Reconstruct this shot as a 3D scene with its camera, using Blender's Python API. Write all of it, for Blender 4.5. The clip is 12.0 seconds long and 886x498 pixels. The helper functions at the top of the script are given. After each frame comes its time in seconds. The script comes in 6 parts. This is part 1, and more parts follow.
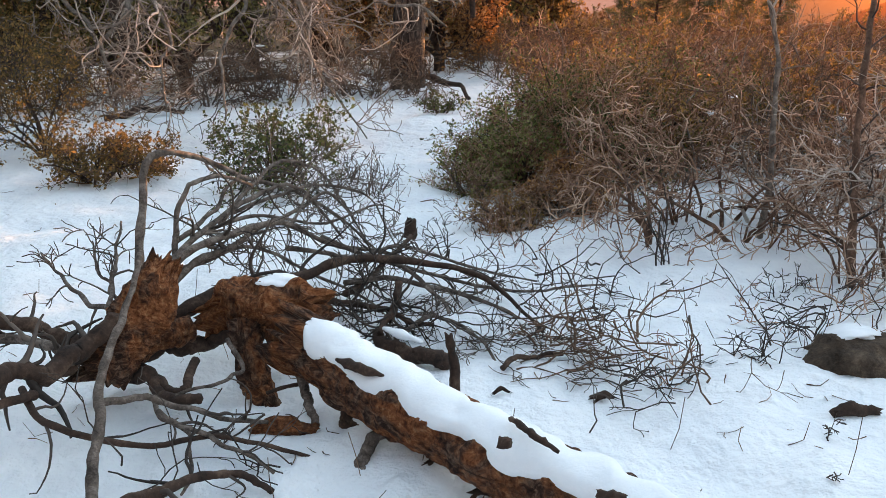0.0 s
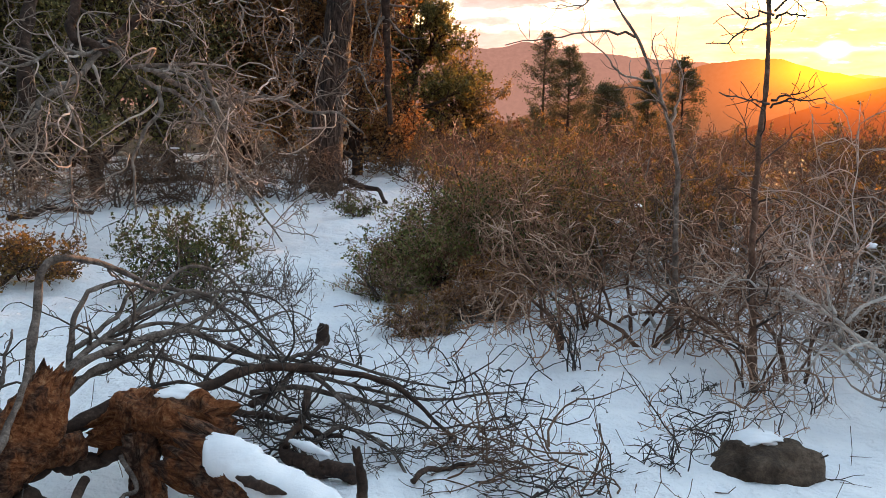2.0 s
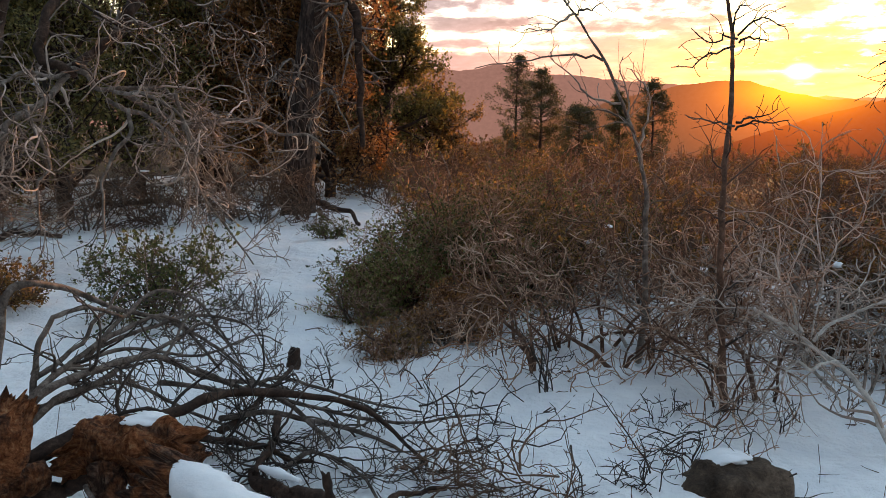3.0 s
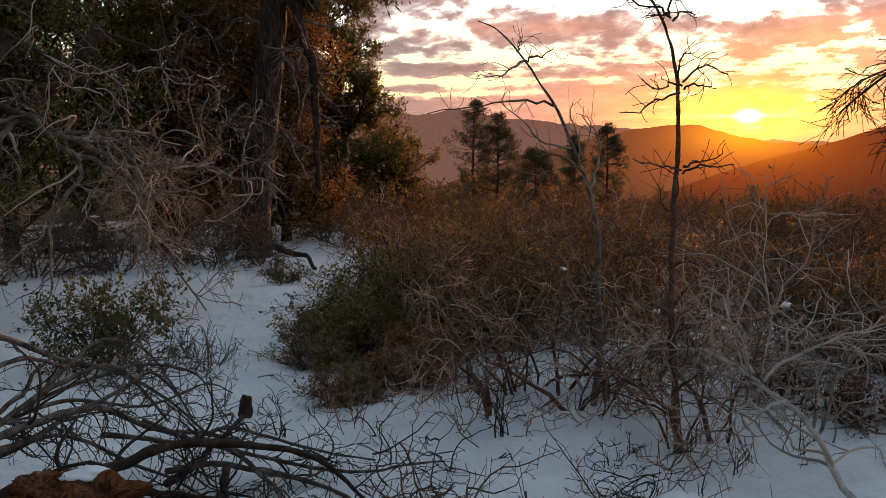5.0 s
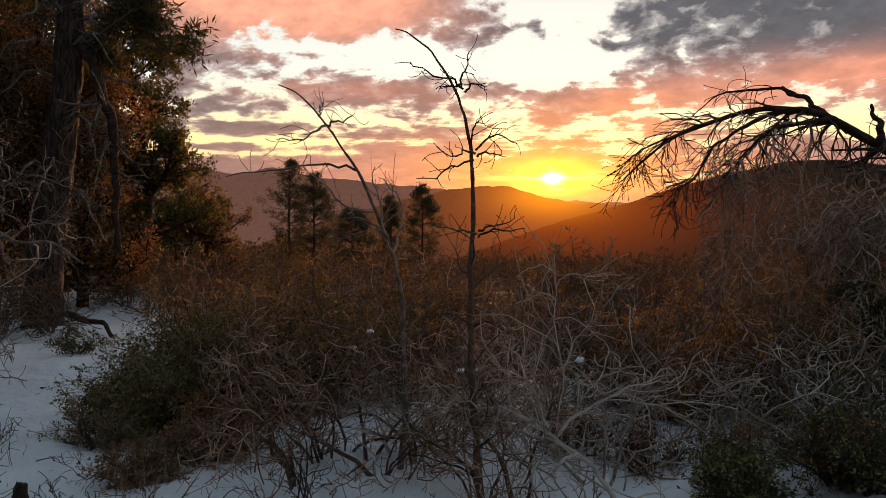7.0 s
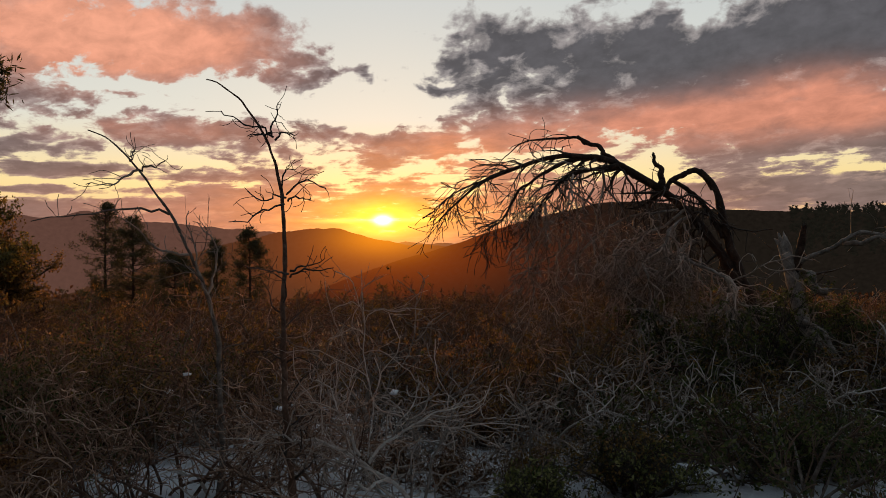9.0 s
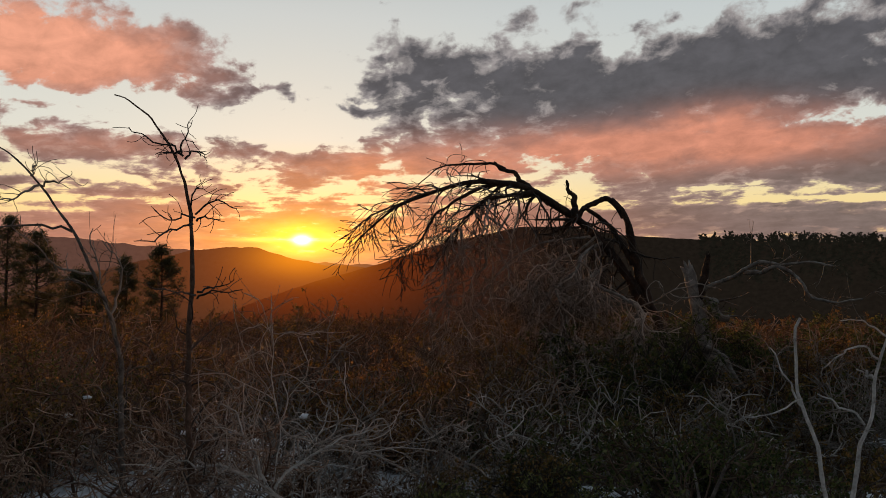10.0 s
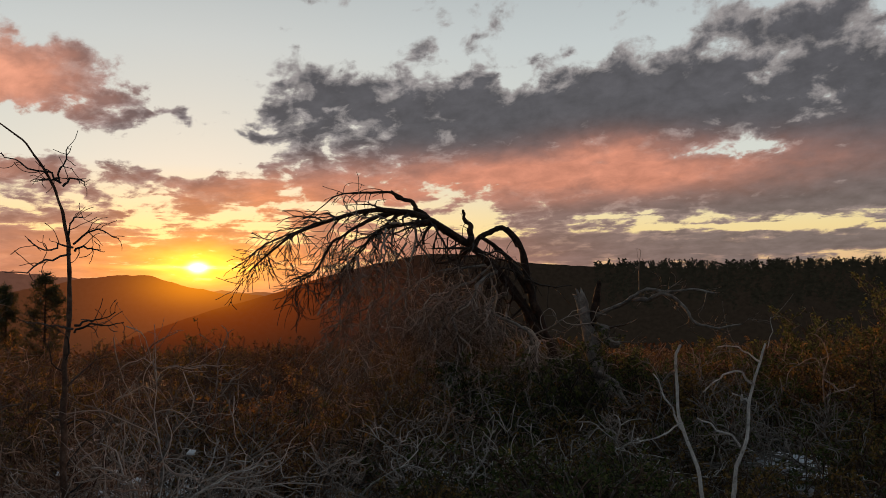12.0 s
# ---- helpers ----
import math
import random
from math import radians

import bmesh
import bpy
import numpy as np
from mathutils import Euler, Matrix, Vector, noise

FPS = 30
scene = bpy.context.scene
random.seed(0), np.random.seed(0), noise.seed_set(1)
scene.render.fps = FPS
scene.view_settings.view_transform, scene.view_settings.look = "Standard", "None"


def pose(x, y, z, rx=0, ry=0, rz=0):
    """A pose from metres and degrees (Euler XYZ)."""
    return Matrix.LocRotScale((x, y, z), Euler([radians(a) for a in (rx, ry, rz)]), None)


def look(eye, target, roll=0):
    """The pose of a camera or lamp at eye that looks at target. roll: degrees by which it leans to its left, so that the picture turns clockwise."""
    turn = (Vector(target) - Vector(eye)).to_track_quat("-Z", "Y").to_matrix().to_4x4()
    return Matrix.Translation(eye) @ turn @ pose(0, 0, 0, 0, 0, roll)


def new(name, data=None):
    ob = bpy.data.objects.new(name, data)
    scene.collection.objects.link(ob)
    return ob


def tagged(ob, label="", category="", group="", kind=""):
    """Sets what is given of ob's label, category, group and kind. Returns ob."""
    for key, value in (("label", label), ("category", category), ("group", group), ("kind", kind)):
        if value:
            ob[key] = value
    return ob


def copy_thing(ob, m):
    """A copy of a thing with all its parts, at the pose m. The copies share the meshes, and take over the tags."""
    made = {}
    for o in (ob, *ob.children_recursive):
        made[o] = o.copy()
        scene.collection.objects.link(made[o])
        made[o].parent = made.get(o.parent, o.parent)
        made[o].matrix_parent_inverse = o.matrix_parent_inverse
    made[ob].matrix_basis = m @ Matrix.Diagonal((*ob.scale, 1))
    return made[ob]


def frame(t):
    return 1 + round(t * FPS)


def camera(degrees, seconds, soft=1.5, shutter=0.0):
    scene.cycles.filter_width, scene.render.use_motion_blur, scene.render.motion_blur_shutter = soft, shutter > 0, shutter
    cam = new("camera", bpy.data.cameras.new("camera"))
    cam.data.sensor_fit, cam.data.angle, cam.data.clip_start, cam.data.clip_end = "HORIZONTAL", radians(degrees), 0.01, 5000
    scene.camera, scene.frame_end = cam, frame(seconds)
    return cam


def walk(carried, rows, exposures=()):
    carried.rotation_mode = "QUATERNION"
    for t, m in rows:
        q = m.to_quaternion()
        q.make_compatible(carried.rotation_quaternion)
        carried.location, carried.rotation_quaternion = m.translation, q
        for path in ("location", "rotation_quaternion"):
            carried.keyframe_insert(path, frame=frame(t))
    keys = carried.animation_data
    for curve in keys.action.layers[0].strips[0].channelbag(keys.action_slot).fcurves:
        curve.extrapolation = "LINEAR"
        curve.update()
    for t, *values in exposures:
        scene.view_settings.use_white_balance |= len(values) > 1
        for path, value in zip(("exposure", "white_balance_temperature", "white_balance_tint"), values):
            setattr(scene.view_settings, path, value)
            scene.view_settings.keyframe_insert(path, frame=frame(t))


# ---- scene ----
cam = camera(56.33, 12.0, soft=0.8)
# seconds, eye x, y, z, yaw, pitch, roll
ROWS = [
    (0.0, 0.000, -0.000, 1.650, -0.00, -17.41, 0.97),
    (0.5, 0.016, 0.005, 1.662, -0.99, -16.05, 0.67),
    (1.0, 0.026, 0.015, 1.669, -2.30, -14.32, 0.41),
    (1.5, 0.032, 0.022, 1.674, -3.22, -12.81, 0.19),
    (2.0, 0.041, 0.023, 1.676, -5.39, -10.45, -0.46),
    (2.5, 0.051, 0.022, 1.681, -6.28, -9.60, -0.43),
    (3.0, 0.061, 0.020, 1.684, -7.20, -8.99, -0.36),
    (3.2, 0.068, 0.023, 1.691, -7.52, -8.69, -0.21),
    (4.8, 0.091, 0.027, 1.694, -9.55, -6.30, -0.24),
    (5.0, 0.097, 0.030, 1.691, -10.07, -6.01, -0.24),
    (5.5, 0.119, 0.025, 1.689, -12.95, -5.18, -0.45),
    (6.0, 0.144, 0.026, 1.699, -15.53, -4.26, -0.30),
    (6.5, 0.161, 0.020, 1.707, -18.07, -3.37, -0.12),
    (7.0, 0.201, 0.018, 1.720, -22.59, -1.87, -0.25),
    (7.2, 0.222, 0.020, 1.729, -24.58, -1.20, -0.21),
    (8.8, 0.166, -0.327, 1.695, -33.53, 0.74, 0.80),
    (9.0, 0.165, -0.343, 1.705, -34.22, 0.98, 0.76),
    (9.5, 0.173, -0.386, 1.708, -36.48, 1.74, 0.18),
    (10.0, 0.191, -0.393, 1.719, -39.79, 2.46, -0.11),
    (10.5, 0.220, -0.411, 1.725, -43.63, 3.43, -0.56),
    (11.0, 0.229, -0.429, 1.727, -45.16, 3.87, -0.32),
    (11.5, 0.234, -0.431, 1.733, -46.10, 4.17, 0.07),
    (12.0, 0.234, -0.433, 1.737, -46.60, 4.34, 0.35),
]
STOPS = [(0.0, 2.66, 6750, 11), (1.0, 2.72, 6700, 11), (2.0, 2.31, 6500, 11), (3.0, 1.75, 6450, 10), (4.0, 1.18, 6520, 10), (5.0, 0.92, 6650, 11), (6.0, 0.69, 6800, 12), (7.0, 0.46, 6750, 12), (9.0, 0.05, 6850, 13), (12.0, 0.0, 6800, 12)]
walk(cam, [(t, pose(x, y, z, 90 + pitch, roll, yaw)) for t, x, y, z, yaw, pitch, roll in ROWS], STOPS)

SUN_AZ, SUN_EL = 30.1, 3.02         # degrees clockwise from +y, above the horizon
rng = np.random.default_rng(7)


# ---------------------------------------------------------------- node helpers
class Net:
    """A small builder for node trees."""

    def __init__(self, tree):
        self.tree = tree
        tree.nodes.clear()

    def node(self, kind, **props):
        n = self.tree.nodes.new(kind)
        for k, v in props.items():
            setattr(n, k, v)
        return n

    def put(self, socket, value):
        if isinstance(value, bpy.types.NodeSocket):
            self.tree.links.new(value, socket)
        elif value is not None:
            if isinstance(value, tuple) and len(value) == 3 and socket.type == "RGBA":
                value = (*value, 1.0)
            socket.default_value = value

    def math(self, op, a, b=None, c=None, clamp=False):
        n = self.node("ShaderNodeMath", operation=op, use_clamp=clamp)
        for s, v in zip(n.inputs, (a, b, c)):
            self.put(s, v)
        return n.outputs[0]

    def vec(self, op, a, b=None):
        n = self.node("ShaderNodeVectorMath", operation=op)
        self.put(n.inputs[0], a)
        if b is not None:
            self.put(n.inputs[1], b)
        return n.outputs["Value"] if op in ("DOT_PRODUCT", "LENGTH") else n.outputs[0]

    def xyz(self, v):
        n = self.node("ShaderNodeSeparateXYZ")
        self.put(n.inputs[0], v)
        return n.outputs

    def join(self, x, y, z):
        n = self.node("ShaderNodeCombineXYZ")
        for s, v in zip(n.inputs, (x, y, z)):
            self.put(s, v)
        return n.outputs[0]

    def noise(self, vector, scale, detail=4.0, rough=0.55, distort=0.0):
        n = self.node("ShaderNodeTexNoise")
        self.put(n.inputs["Vector"], vector)
        for k, v in (("Scale", scale), ("Detail", detail), ("Roughness", rough), ("Distortion", distort)):
            n.inputs[k].default_value = v
        return n.outputs[0]

    def node_color(self, vector, scale):
        n = self.node("ShaderNodeTexNoise")
        self.put(n.inputs["Vector"], vector)
        n.inputs["Scale"].default_value = scale
        return n.outputs["Color"]

    def ramp(self, fac, stops):
        n = self.node("ShaderNodeValToRGB")
        self.put(n.inputs[0], fac)
        el = n.color_ramp.elements
        while len(el) < len(stops):
            el.new(0.5)
        for e, (p, col) in zip(el, stops):
            e.position = p
            e.color = (*col, 1.0) if isinstance(col, tuple) else (col, col, col, 1.0)
        return n.outputs[0]

    def mix(self, fac, a, b, blend="MIX"):
        n = self.node("ShaderNodeMix", data_type="RGBA", blend_type=blend, clamp_factor=True)
        self.put(n.inputs[0], fac)
        self.put(n.inputs[6], a)
        self.put(n.inputs[7], b)
        return n.outputs[2]

    def step(self, v, lo, hi):
        n = self.node("ShaderNodeMapRange", interpolation_type="SMOOTHSTEP")
        self.put(n.inputs[0], v)
        n.inputs[1].default_value, n.inputs[2].default_value = lo, hi
        return n.outputs[0]

    def bell(self, x, y, cx, cy, a, b):
        """exp(-((x-cx)/a)^2 - ((y-cy)/b)^2)"""
        u = self.math("DIVIDE", self.math("SUBTRACT", x, cx), a)
        v = self.math("DIVIDE", self.math("SUBTRACT", y, cy), b)
        q = self.math("ADD", self.math("MULTIPLY", u, u), self.math("MULTIPLY", v, v))
        return self.math("POWER", 2.71828, self.math("MULTIPLY", q, -1.0))


def sun_dir():
    a, e = radians(SUN_AZ), radians(SUN_EL)
    return Vector((math.sin(a) * math.cos(e), math.cos(a) * math.cos(e), math.sin(e)))


# ---------------------------------------------------------------- world and sun
def make_world():
    world = bpy.data.worlds.new("sunset_sky")
    scene.world = world
    world.use_nodes = True
    g = Net(world.node_tree)
    way = g.node("ShaderNodeTexCoord").outputs["Generated"]
    x, y, z = g.xyz(way)
    deg = 57.29578
    el = g.math("MULTIPLY", g.math("ARCSINE", z), deg)
    az = g.math("MULTIPLY", g.math("ARCTAN2", x, y), deg)
    sky = g.node("ShaderNodeTexSky", sky_type="NISHITA", sun_disc=False)
    sky.sun_elevation, sky.sun_rotation = radians(SUN_EL), radians(SUN_AZ)
    sky.dust_density, sky.air_density = 3.0, 1.2
    # clear sky between the clouds: warm low down, pale above, dim and blue away from the sun
    grad = g.ramp(g.math("DIVIDE", el, 90.0), [
        (0.0, (0.50, 0.27, 0.19)), (0.03, (0.72, 0.45, 0.26)), (0.06, (0.84, 0.69, 0.34)), (0.11, (0.63, 0.68, 0.64)),
        (0.2, (0.51, 0.585, 0.61)), (0.35, (0.21, 0.27, 0.325)), (1.0, (0.085, 0.13, 0.175))])
    away = g.step(g.math("COSINE", g.math("DIVIDE", g.math("SUBTRACT", az, SUN_AZ), deg)), -0.6, 0.85)
    base = g.mix(away, g.mix(g.step(el, 0.0, 35.0), (0.110, 0.118, 0.128), (0.094, 0.133, 0.172)), grad)
    base = g.mix(1.0, base, g.mix(1.0, sky.outputs[0], (0.012, 0.012, 0.012), "MULTIPLY"), "ADD")
    # broken cloud in sheets that flatten towards the horizon, with billowing edges
    up = g.math("MULTIPLY", g.math("LOGARITHM", g.math("ADD", 1.0, g.math("MULTIPLY", g.math("MAXIMUM", el, 0.0), 0.2)), 2.71828), 4.4)
    lay = g.join(g.math("DIVIDE", az, 7.0), g.math("SUBTRACT", up, g.math("DIVIDE", az, 60.0)), 0.0)
    n1 = g.noise(lay, 1.1, 9.0, 0.56, 0.2)
    n2 = g.noise(lay, 3.2, 8.0, 0.6, 0.25)
    cell = g.node("ShaderNodeTexVoronoi", feature="SMOOTH_F1", normalize=True)
    g.put(cell.inputs["Vector"], g.vec("ADD", lay, g.mix(1.0, g.node_color(lay, 2.4), (0.35, 0.35, 0.0), "MULTIPLY")))
    for k, v in (("Scale", 1.9), ("Detail", 4.0), ("Roughness", 0.55), ("Lacunarity", 2.2), ("Smoothness", 0.35)):
        cell.inputs[k].default_value = v
    puff = g.math("SUBTRACT", 1.0, g.math("MULTIPLY", cell.outputs["Distance"], 1.5))
    cover = g.math("ADD", g.math("MULTIPLY", g.math("SUBTRACT", n1, 0.5), 1.0), g.math("MULTIPLY", g.math("SUBTRACT", n2, 0.5), g.math("SUBTRACT", 1.15, g.math("MULTIPLY", g.step(el, 13.0, 18.0), 0.6))))
    cover = g.math("ADD", cover, g.math("MULTIPLY", g.math("SUBTRACT", puff, 0.55), 0.55))
    streak = g.noise(g.join(g.math("DIVIDE", az, 9.0), g.math("MULTIPLY", el, 1.35), 4.0), 1.3, 7.0, 0.6, 0.3)
    low = g.math("SUBTRACT", 1.0, g.step(el, 5.5, 9.0))
    cover = g.math("ADD", cover, g.math("MULTIPLY", g.math("MULTIPLY", g.math("SUBTRACT", streak, 0.42), 0.95), low))
    cover = g.math("ADD", cover, 0.40)
    # banks of cloud: azimuth, elevation, half widths, weight
    clear = [(67.5, 14.9, 1.7, 0.6, -0.26), (72, 13, 1.1, 0.9, -0.26), (64.6, 12.3, 1, 0.5, -0.08), (46.2, 16.9, 2.2, 1, -0.22), (51.3, 15.9, 1.4, 0.8, -0.2), (9, 5.45, 9, 0.2, -0.32), (12, 4.62, 7, 0.2, -0.26), (53, 6.4, 6, 0.26, -0.16), (69, 5.45, 7, 0.2, -0.24), (31, 13.4, 3.4, 3, -0.26), (30, 18.6, 15, 1.9, -0.16), (24, 10.6, 14, 0.6, -0.12), (66, 16.6, 3, 0.7, -0.14), (15, 11.6, 9, 0.5, -0.2)]
    deck = [(39, 14.6, 4.5, 2.4, 0.42), (46, 13.6, 6, 2.2, 0.4), (53, 13, 6, 2, 0.42), (59, 14.4, 7, 2.4, 0.4), (67, 14.6, 7, 2.6, 0.42), (74, 16.2, 4, 1.4, 0.26), (75, 12.5, 6, 2.6, 0.42), (70, 18.3, 3.4, 1.3, 0.32), (50, 17.4, 2.2, 0.9, 0.16), (52, 11.6, 20, 1.4, 0.12)]
    rose_bank = [(64.5, 12, 2.6, 0.8, 0.22), (47, 9.6, 6, 1.4, 0.32), (57, 9.2, 7, 1.8, 0.46), (67, 8.4, 8, 1.7, 0.46), (77, 8.6, 7, 2.4, 0.46), (58.5, 11.4, 3.6, 1.2, 0.1)]
    high_left = [(14, 14.2, 5, 1.9, 0.44), (6.5, 14.6, 5, 2.8, 0.44), (19.6, 15.2, 3, 1.7, 0.28), (8, 10.7, 5, 0.8, 0.24), (25.7, 13.6, 2.6, 0.7, 0.26), (22.8, 16.2, 2, 0.8, 0.2), (23.4, 11.9, 1.6, 0.5, 0.26), (27.5, 14.8, 1.4, 0.4, 0.2), (38.5, 10.6, 3, 1.2, 0.26), (20, 14.6, 4.5, 2.2, 0.14)]
    scattered = [(-4, 10, 9, 2.4, 0.2), (7, 8.8, 6, 1, 0.18), (18, 8.8, 5, 1.1, 0.23), (25.6, 8.9, 4, 1, 0.22), (30, 8.2, 3.5, 0.8, 0.18), (35, 8.8, 4, 1.4, 0.22), (34.5, 7.4, 5, 0.9, 0.15), (42, 8, 4, 0.9, 0.18)]
    low_banks = [(8, 6.3, 10, 0.5, 0.36), (20, 6, 6, 0.6, 0.22), (11, 3.4, 15, 0.9, 0.36), (22, 4.6, 5, 0.7, 0.22), (61, 5.9, 7, 0.3, 0.14), (60, 7, 9, 0.5, 0.16), (64, 4.2, 14, 0.7, 0.46), (72, 6.5, 8, 0.5, 0.24), (60, 5.1, 9, 0.3, 0.24), (51, 4.6, 5, 0.9, 0.2), (40, 1.8, 50, 0.9, 0.32), (30, 4.2, 16, 1.3, 0.18)]
    for ca, ce, wa, we, wt in clear + deck + rose_bank + high_left + scattered + low_banks:
        cover = g.math("ADD", cover, g.math("MULTIPLY", g.bell(az, el, ca, ce, wa, we), wt))
    veil = g.step(cover, 0.44, 0.60)
    thick = g.step(g.math("ADD", cover, g.math("MULTIPLY", g.math("SUBTRACT", n2, 0.5), 0.5)), 0.50, 0.80)
    by_sun = g.bell(az, el, SUN_AZ, 4.0, 24.0, 40.0)
    grey = g.mix(g.step(el, 4.0, 12.0), g.mix(by_sun, (0.165, 0.135, 0.13), (0.26, 0.135, 0.12)), (0.078, 0.078, 0.09))
    thin = g.mix(g.step(el, 2.0, 12.0), g.mix(by_sun, (0.27, 0.19, 0.165), (0.50, 0.27, 0.19)), (0.29, 0.275, 0.28))
    grey = g.mix(thick, thin, grey)
    grey = g.mix(1.0, grey, g.ramp(g.math("ADD", g.math("MULTIPLY", g.noise(lay, 4.5, 6.0, 0.6, 0.2), 0.6), g.math("MULTIPLY", puff, 0.4)), [(0.28, 0.66), (0.72, 1.4)]), "MULTIPLY")
    tilt = g.math("SUBTRACT", el, g.math("MULTIPLY", g.math("SUBTRACT", az, 52.0), 0.02))
    rose = g.math("ADD", g.math("MULTIPLY", g.bell(az, el, 12.5, 14.6, 9.5, 2.8), 1.7), g.math("MULTIPLY", g.bell(az, tilt, 54.0, 9.1, 15.0, 1.55), 1.25))
    rose = g.math("ADD", rose, g.math("MULTIPLY", g.bell(az, el, 58.5, 11.0, 4.0, 1.2), 0.5))
    rose = g.math("ADD", rose, g.math("MULTIPLY", g.bell(az, el, 16.0, 9.0, 8.0, 1.0), 0.5))
    rose = g.math("ADD", rose, g.math("MULTIPLY", g.bell(az, el, 35.0, 7.4, 8.0, 1.8), 0.85))
    rose = g.math("ADD", rose, g.math("MULTIPLY", g.bell(az, el, SUN_AZ, 3.0, 15.0, 2.4), 1.2))
    rose = g.math("MULTIPLY", rose, g.math("ADD", 0.2, g.math("MULTIPLY", g.noise(lay, 1.9, 5.0, 0.6), 1.5)), clamp=True)
    pink = g.mix(g.bell(az, el, SUN_AZ, 4.0, 10.0, 4.0), (0.62, 0.25, 0.165), (0.90, 0.32, 0.08))
    pink = g.mix(g.bell(az, el, 12.0, 15.0, 12.0, 4.0), pink, (0.78, 0.345, 0.225))
    pink = g.mix(1.0, pink, g.ramp(g.noise(lay, 3.6, 7.0, 0.6, 0.3), [(0.3, 0.8), (0.7, 1.22)]), "MULTIPLY")
    cloud = g.mix(rose, grey, pink)
    dim = g.mix(away, (0.75, 0.75, 0.8), (1.0, 1.0, 1.0))
    col = g.mix(g.math("MULTIPLY", veil, 0.97), base, g.mix(1.0, cloud, dim, "MULTIPLY"))
    # the sun's aureole, the streak of light under the cloud and the disc
    for half_a, half_e, tint in ((16.0, 4.0, (0.18, 0.055, 0.005)), (5.0, 2.0, (0.55, 0.24, 0.0)), (2.2, 1.0, (1.3, 0.8, 0.0)), (3.4, 0.14, (1.8, 1.2, 0.15)), (0.5, 0.3, (3.6, 3.2, 2.2))):
        col = g.mix(1.0, col, g.mix(1.0, tint, g.bell(az, el, SUN_AZ, SUN_EL, half_a, half_e), "MULTIPLY"), "ADD")
    bg = g.node("ShaderNodeBackground")
    g.put(bg.inputs[0], col)
    bg.inputs[1].default_value = 1.0
    g.put(g.node("ShaderNodeOutputWorld").inputs[0], bg.outputs[0])


make_world()
sun = new("sun", bpy.data.lights.new("sun", "SUN"))
sun.data.energy, sun.data.angle, sun.data.color = 2.6, radians(0.6), (1.0, 0.44, 0.15)
sun.matrix_world = look(sun_dir() * 60, (0, 0, 0))


# ---------------------------------------------------------------- materials
def surface(name, stops, scale=6.0, rough=0.85, bump=0.4, fine=40.0, stretch=None, through_light=0.0, vary=0.0, dist=0.01, spec=0.3):
    """A rough natural surface: a colour ramp over two scales of noise, fine relief, and for leaves some light let through."""
    m = bpy.data.materials.new(name)
    m.use_nodes = True
    g = Net(m.node_tree)
    co = g.node("ShaderNodeTexCoord").outputs["Object"]
    if stretch:
        co = g.vec("MULTIPLY", co, stretch)
    big = g.noise(co, scale, 6.0, 0.6, 0.3)
    small = g.noise(co, fine, 5.0, 0.65)
    fac = g.math("ADD", g.math("MULTIPLY", big, 0.65), g.math("MULTIPLY", small, 0.35))
    if vary:
        isle = g.node("ShaderNodeNewGeometry").outputs["Random Per Island"]
        fac = g.math("ADD", g.math("MULTIPLY", fac, 1.0 - vary), g.math("MULTIPLY", isle, vary))
    col = g.ramp(fac, stops)
    p = g.node("ShaderNodeBsdfPrincipled")
    g.put(p.inputs["Base Color"], col)
    p.inputs["Roughness"].default_value = rough
    p.inputs["Specular IOR Level"].default_value = spec
    if bump:
        b = g.node("ShaderNodeBump")
        b.inputs["Strength"].default_value, b.inputs["Distance"].default_value = bump, dist
        g.put(b.inputs["Height"], fac)
        g.put(p.inputs["Normal"], b.outputs[0])
    out = p.outputs[0]
    if through_light:
        t = g.node("ShaderNodeBsdfTranslucent")
        g.put(t.inputs[0], g.mix(1.0, col, (1.6, 1.35, 0.7), "MULTIPLY"))
        s = g.node("ShaderNodeMixShader")
        s.inputs[0].default_value = through_light
        g.put(s.inputs[1], out)
        g.put(s.inputs[2], t.outputs[0])
        out = s.outputs[0]
    g.put(g.node("ShaderNodeOutputMaterial").inputs[0], out)
    return m


SNOW = surface("snow", [(0.25, (0.76, 0.79, 0.83)), (0.75, (0.88, 0.89, 0.9))], 3.0, 0.95, 0.35, 45.0, dist=0.02, spec=0.05)
BARK_DARK = surface("dark_bark", [(0.36, (0.012, 0.008, 0.007)), (0.52, (0.05, 0.029, 0.02)), (0.7, (0.14, 0.09, 0.064))], 9.0, 0.9, 0.8, 60.0)
BARK_GREY = surface("grey_dead_wood", [(0.34, (0.035, 0.026, 0.021)), (0.5, (0.16, 0.128, 0.105)), (0.68, (0.36, 0.31, 0.27))], 11.0, 0.9, 0.9, 80.0)
BARK_PALE = surface("bleached_wood", [(0.34, (0.12, 0.09, 0.072)), (0.5, (0.37, 0.325, 0.285)), (0.68, (0.62, 0.57, 0.52))], 12.0, 0.85, 0.8, 90.0)
BARK_ASH = surface("ash_grey_wood", [(0.34, (0.06, 0.048, 0.04)), (0.5, (0.24, 0.205, 0.175)), (0.68, (0.45, 0.40, 0.35))], 11.0, 0.88, 0.9, 70.0)
BARK_BROWN = surface("brown_dead_bark", [(0.36, (0.025, 0.018, 0.014)), (0.5, (0.105, 0.081, 0.067)), (0.67, (0.26, 0.215, 0.185))], 18.0, 0.9, 0.9, 110.0)
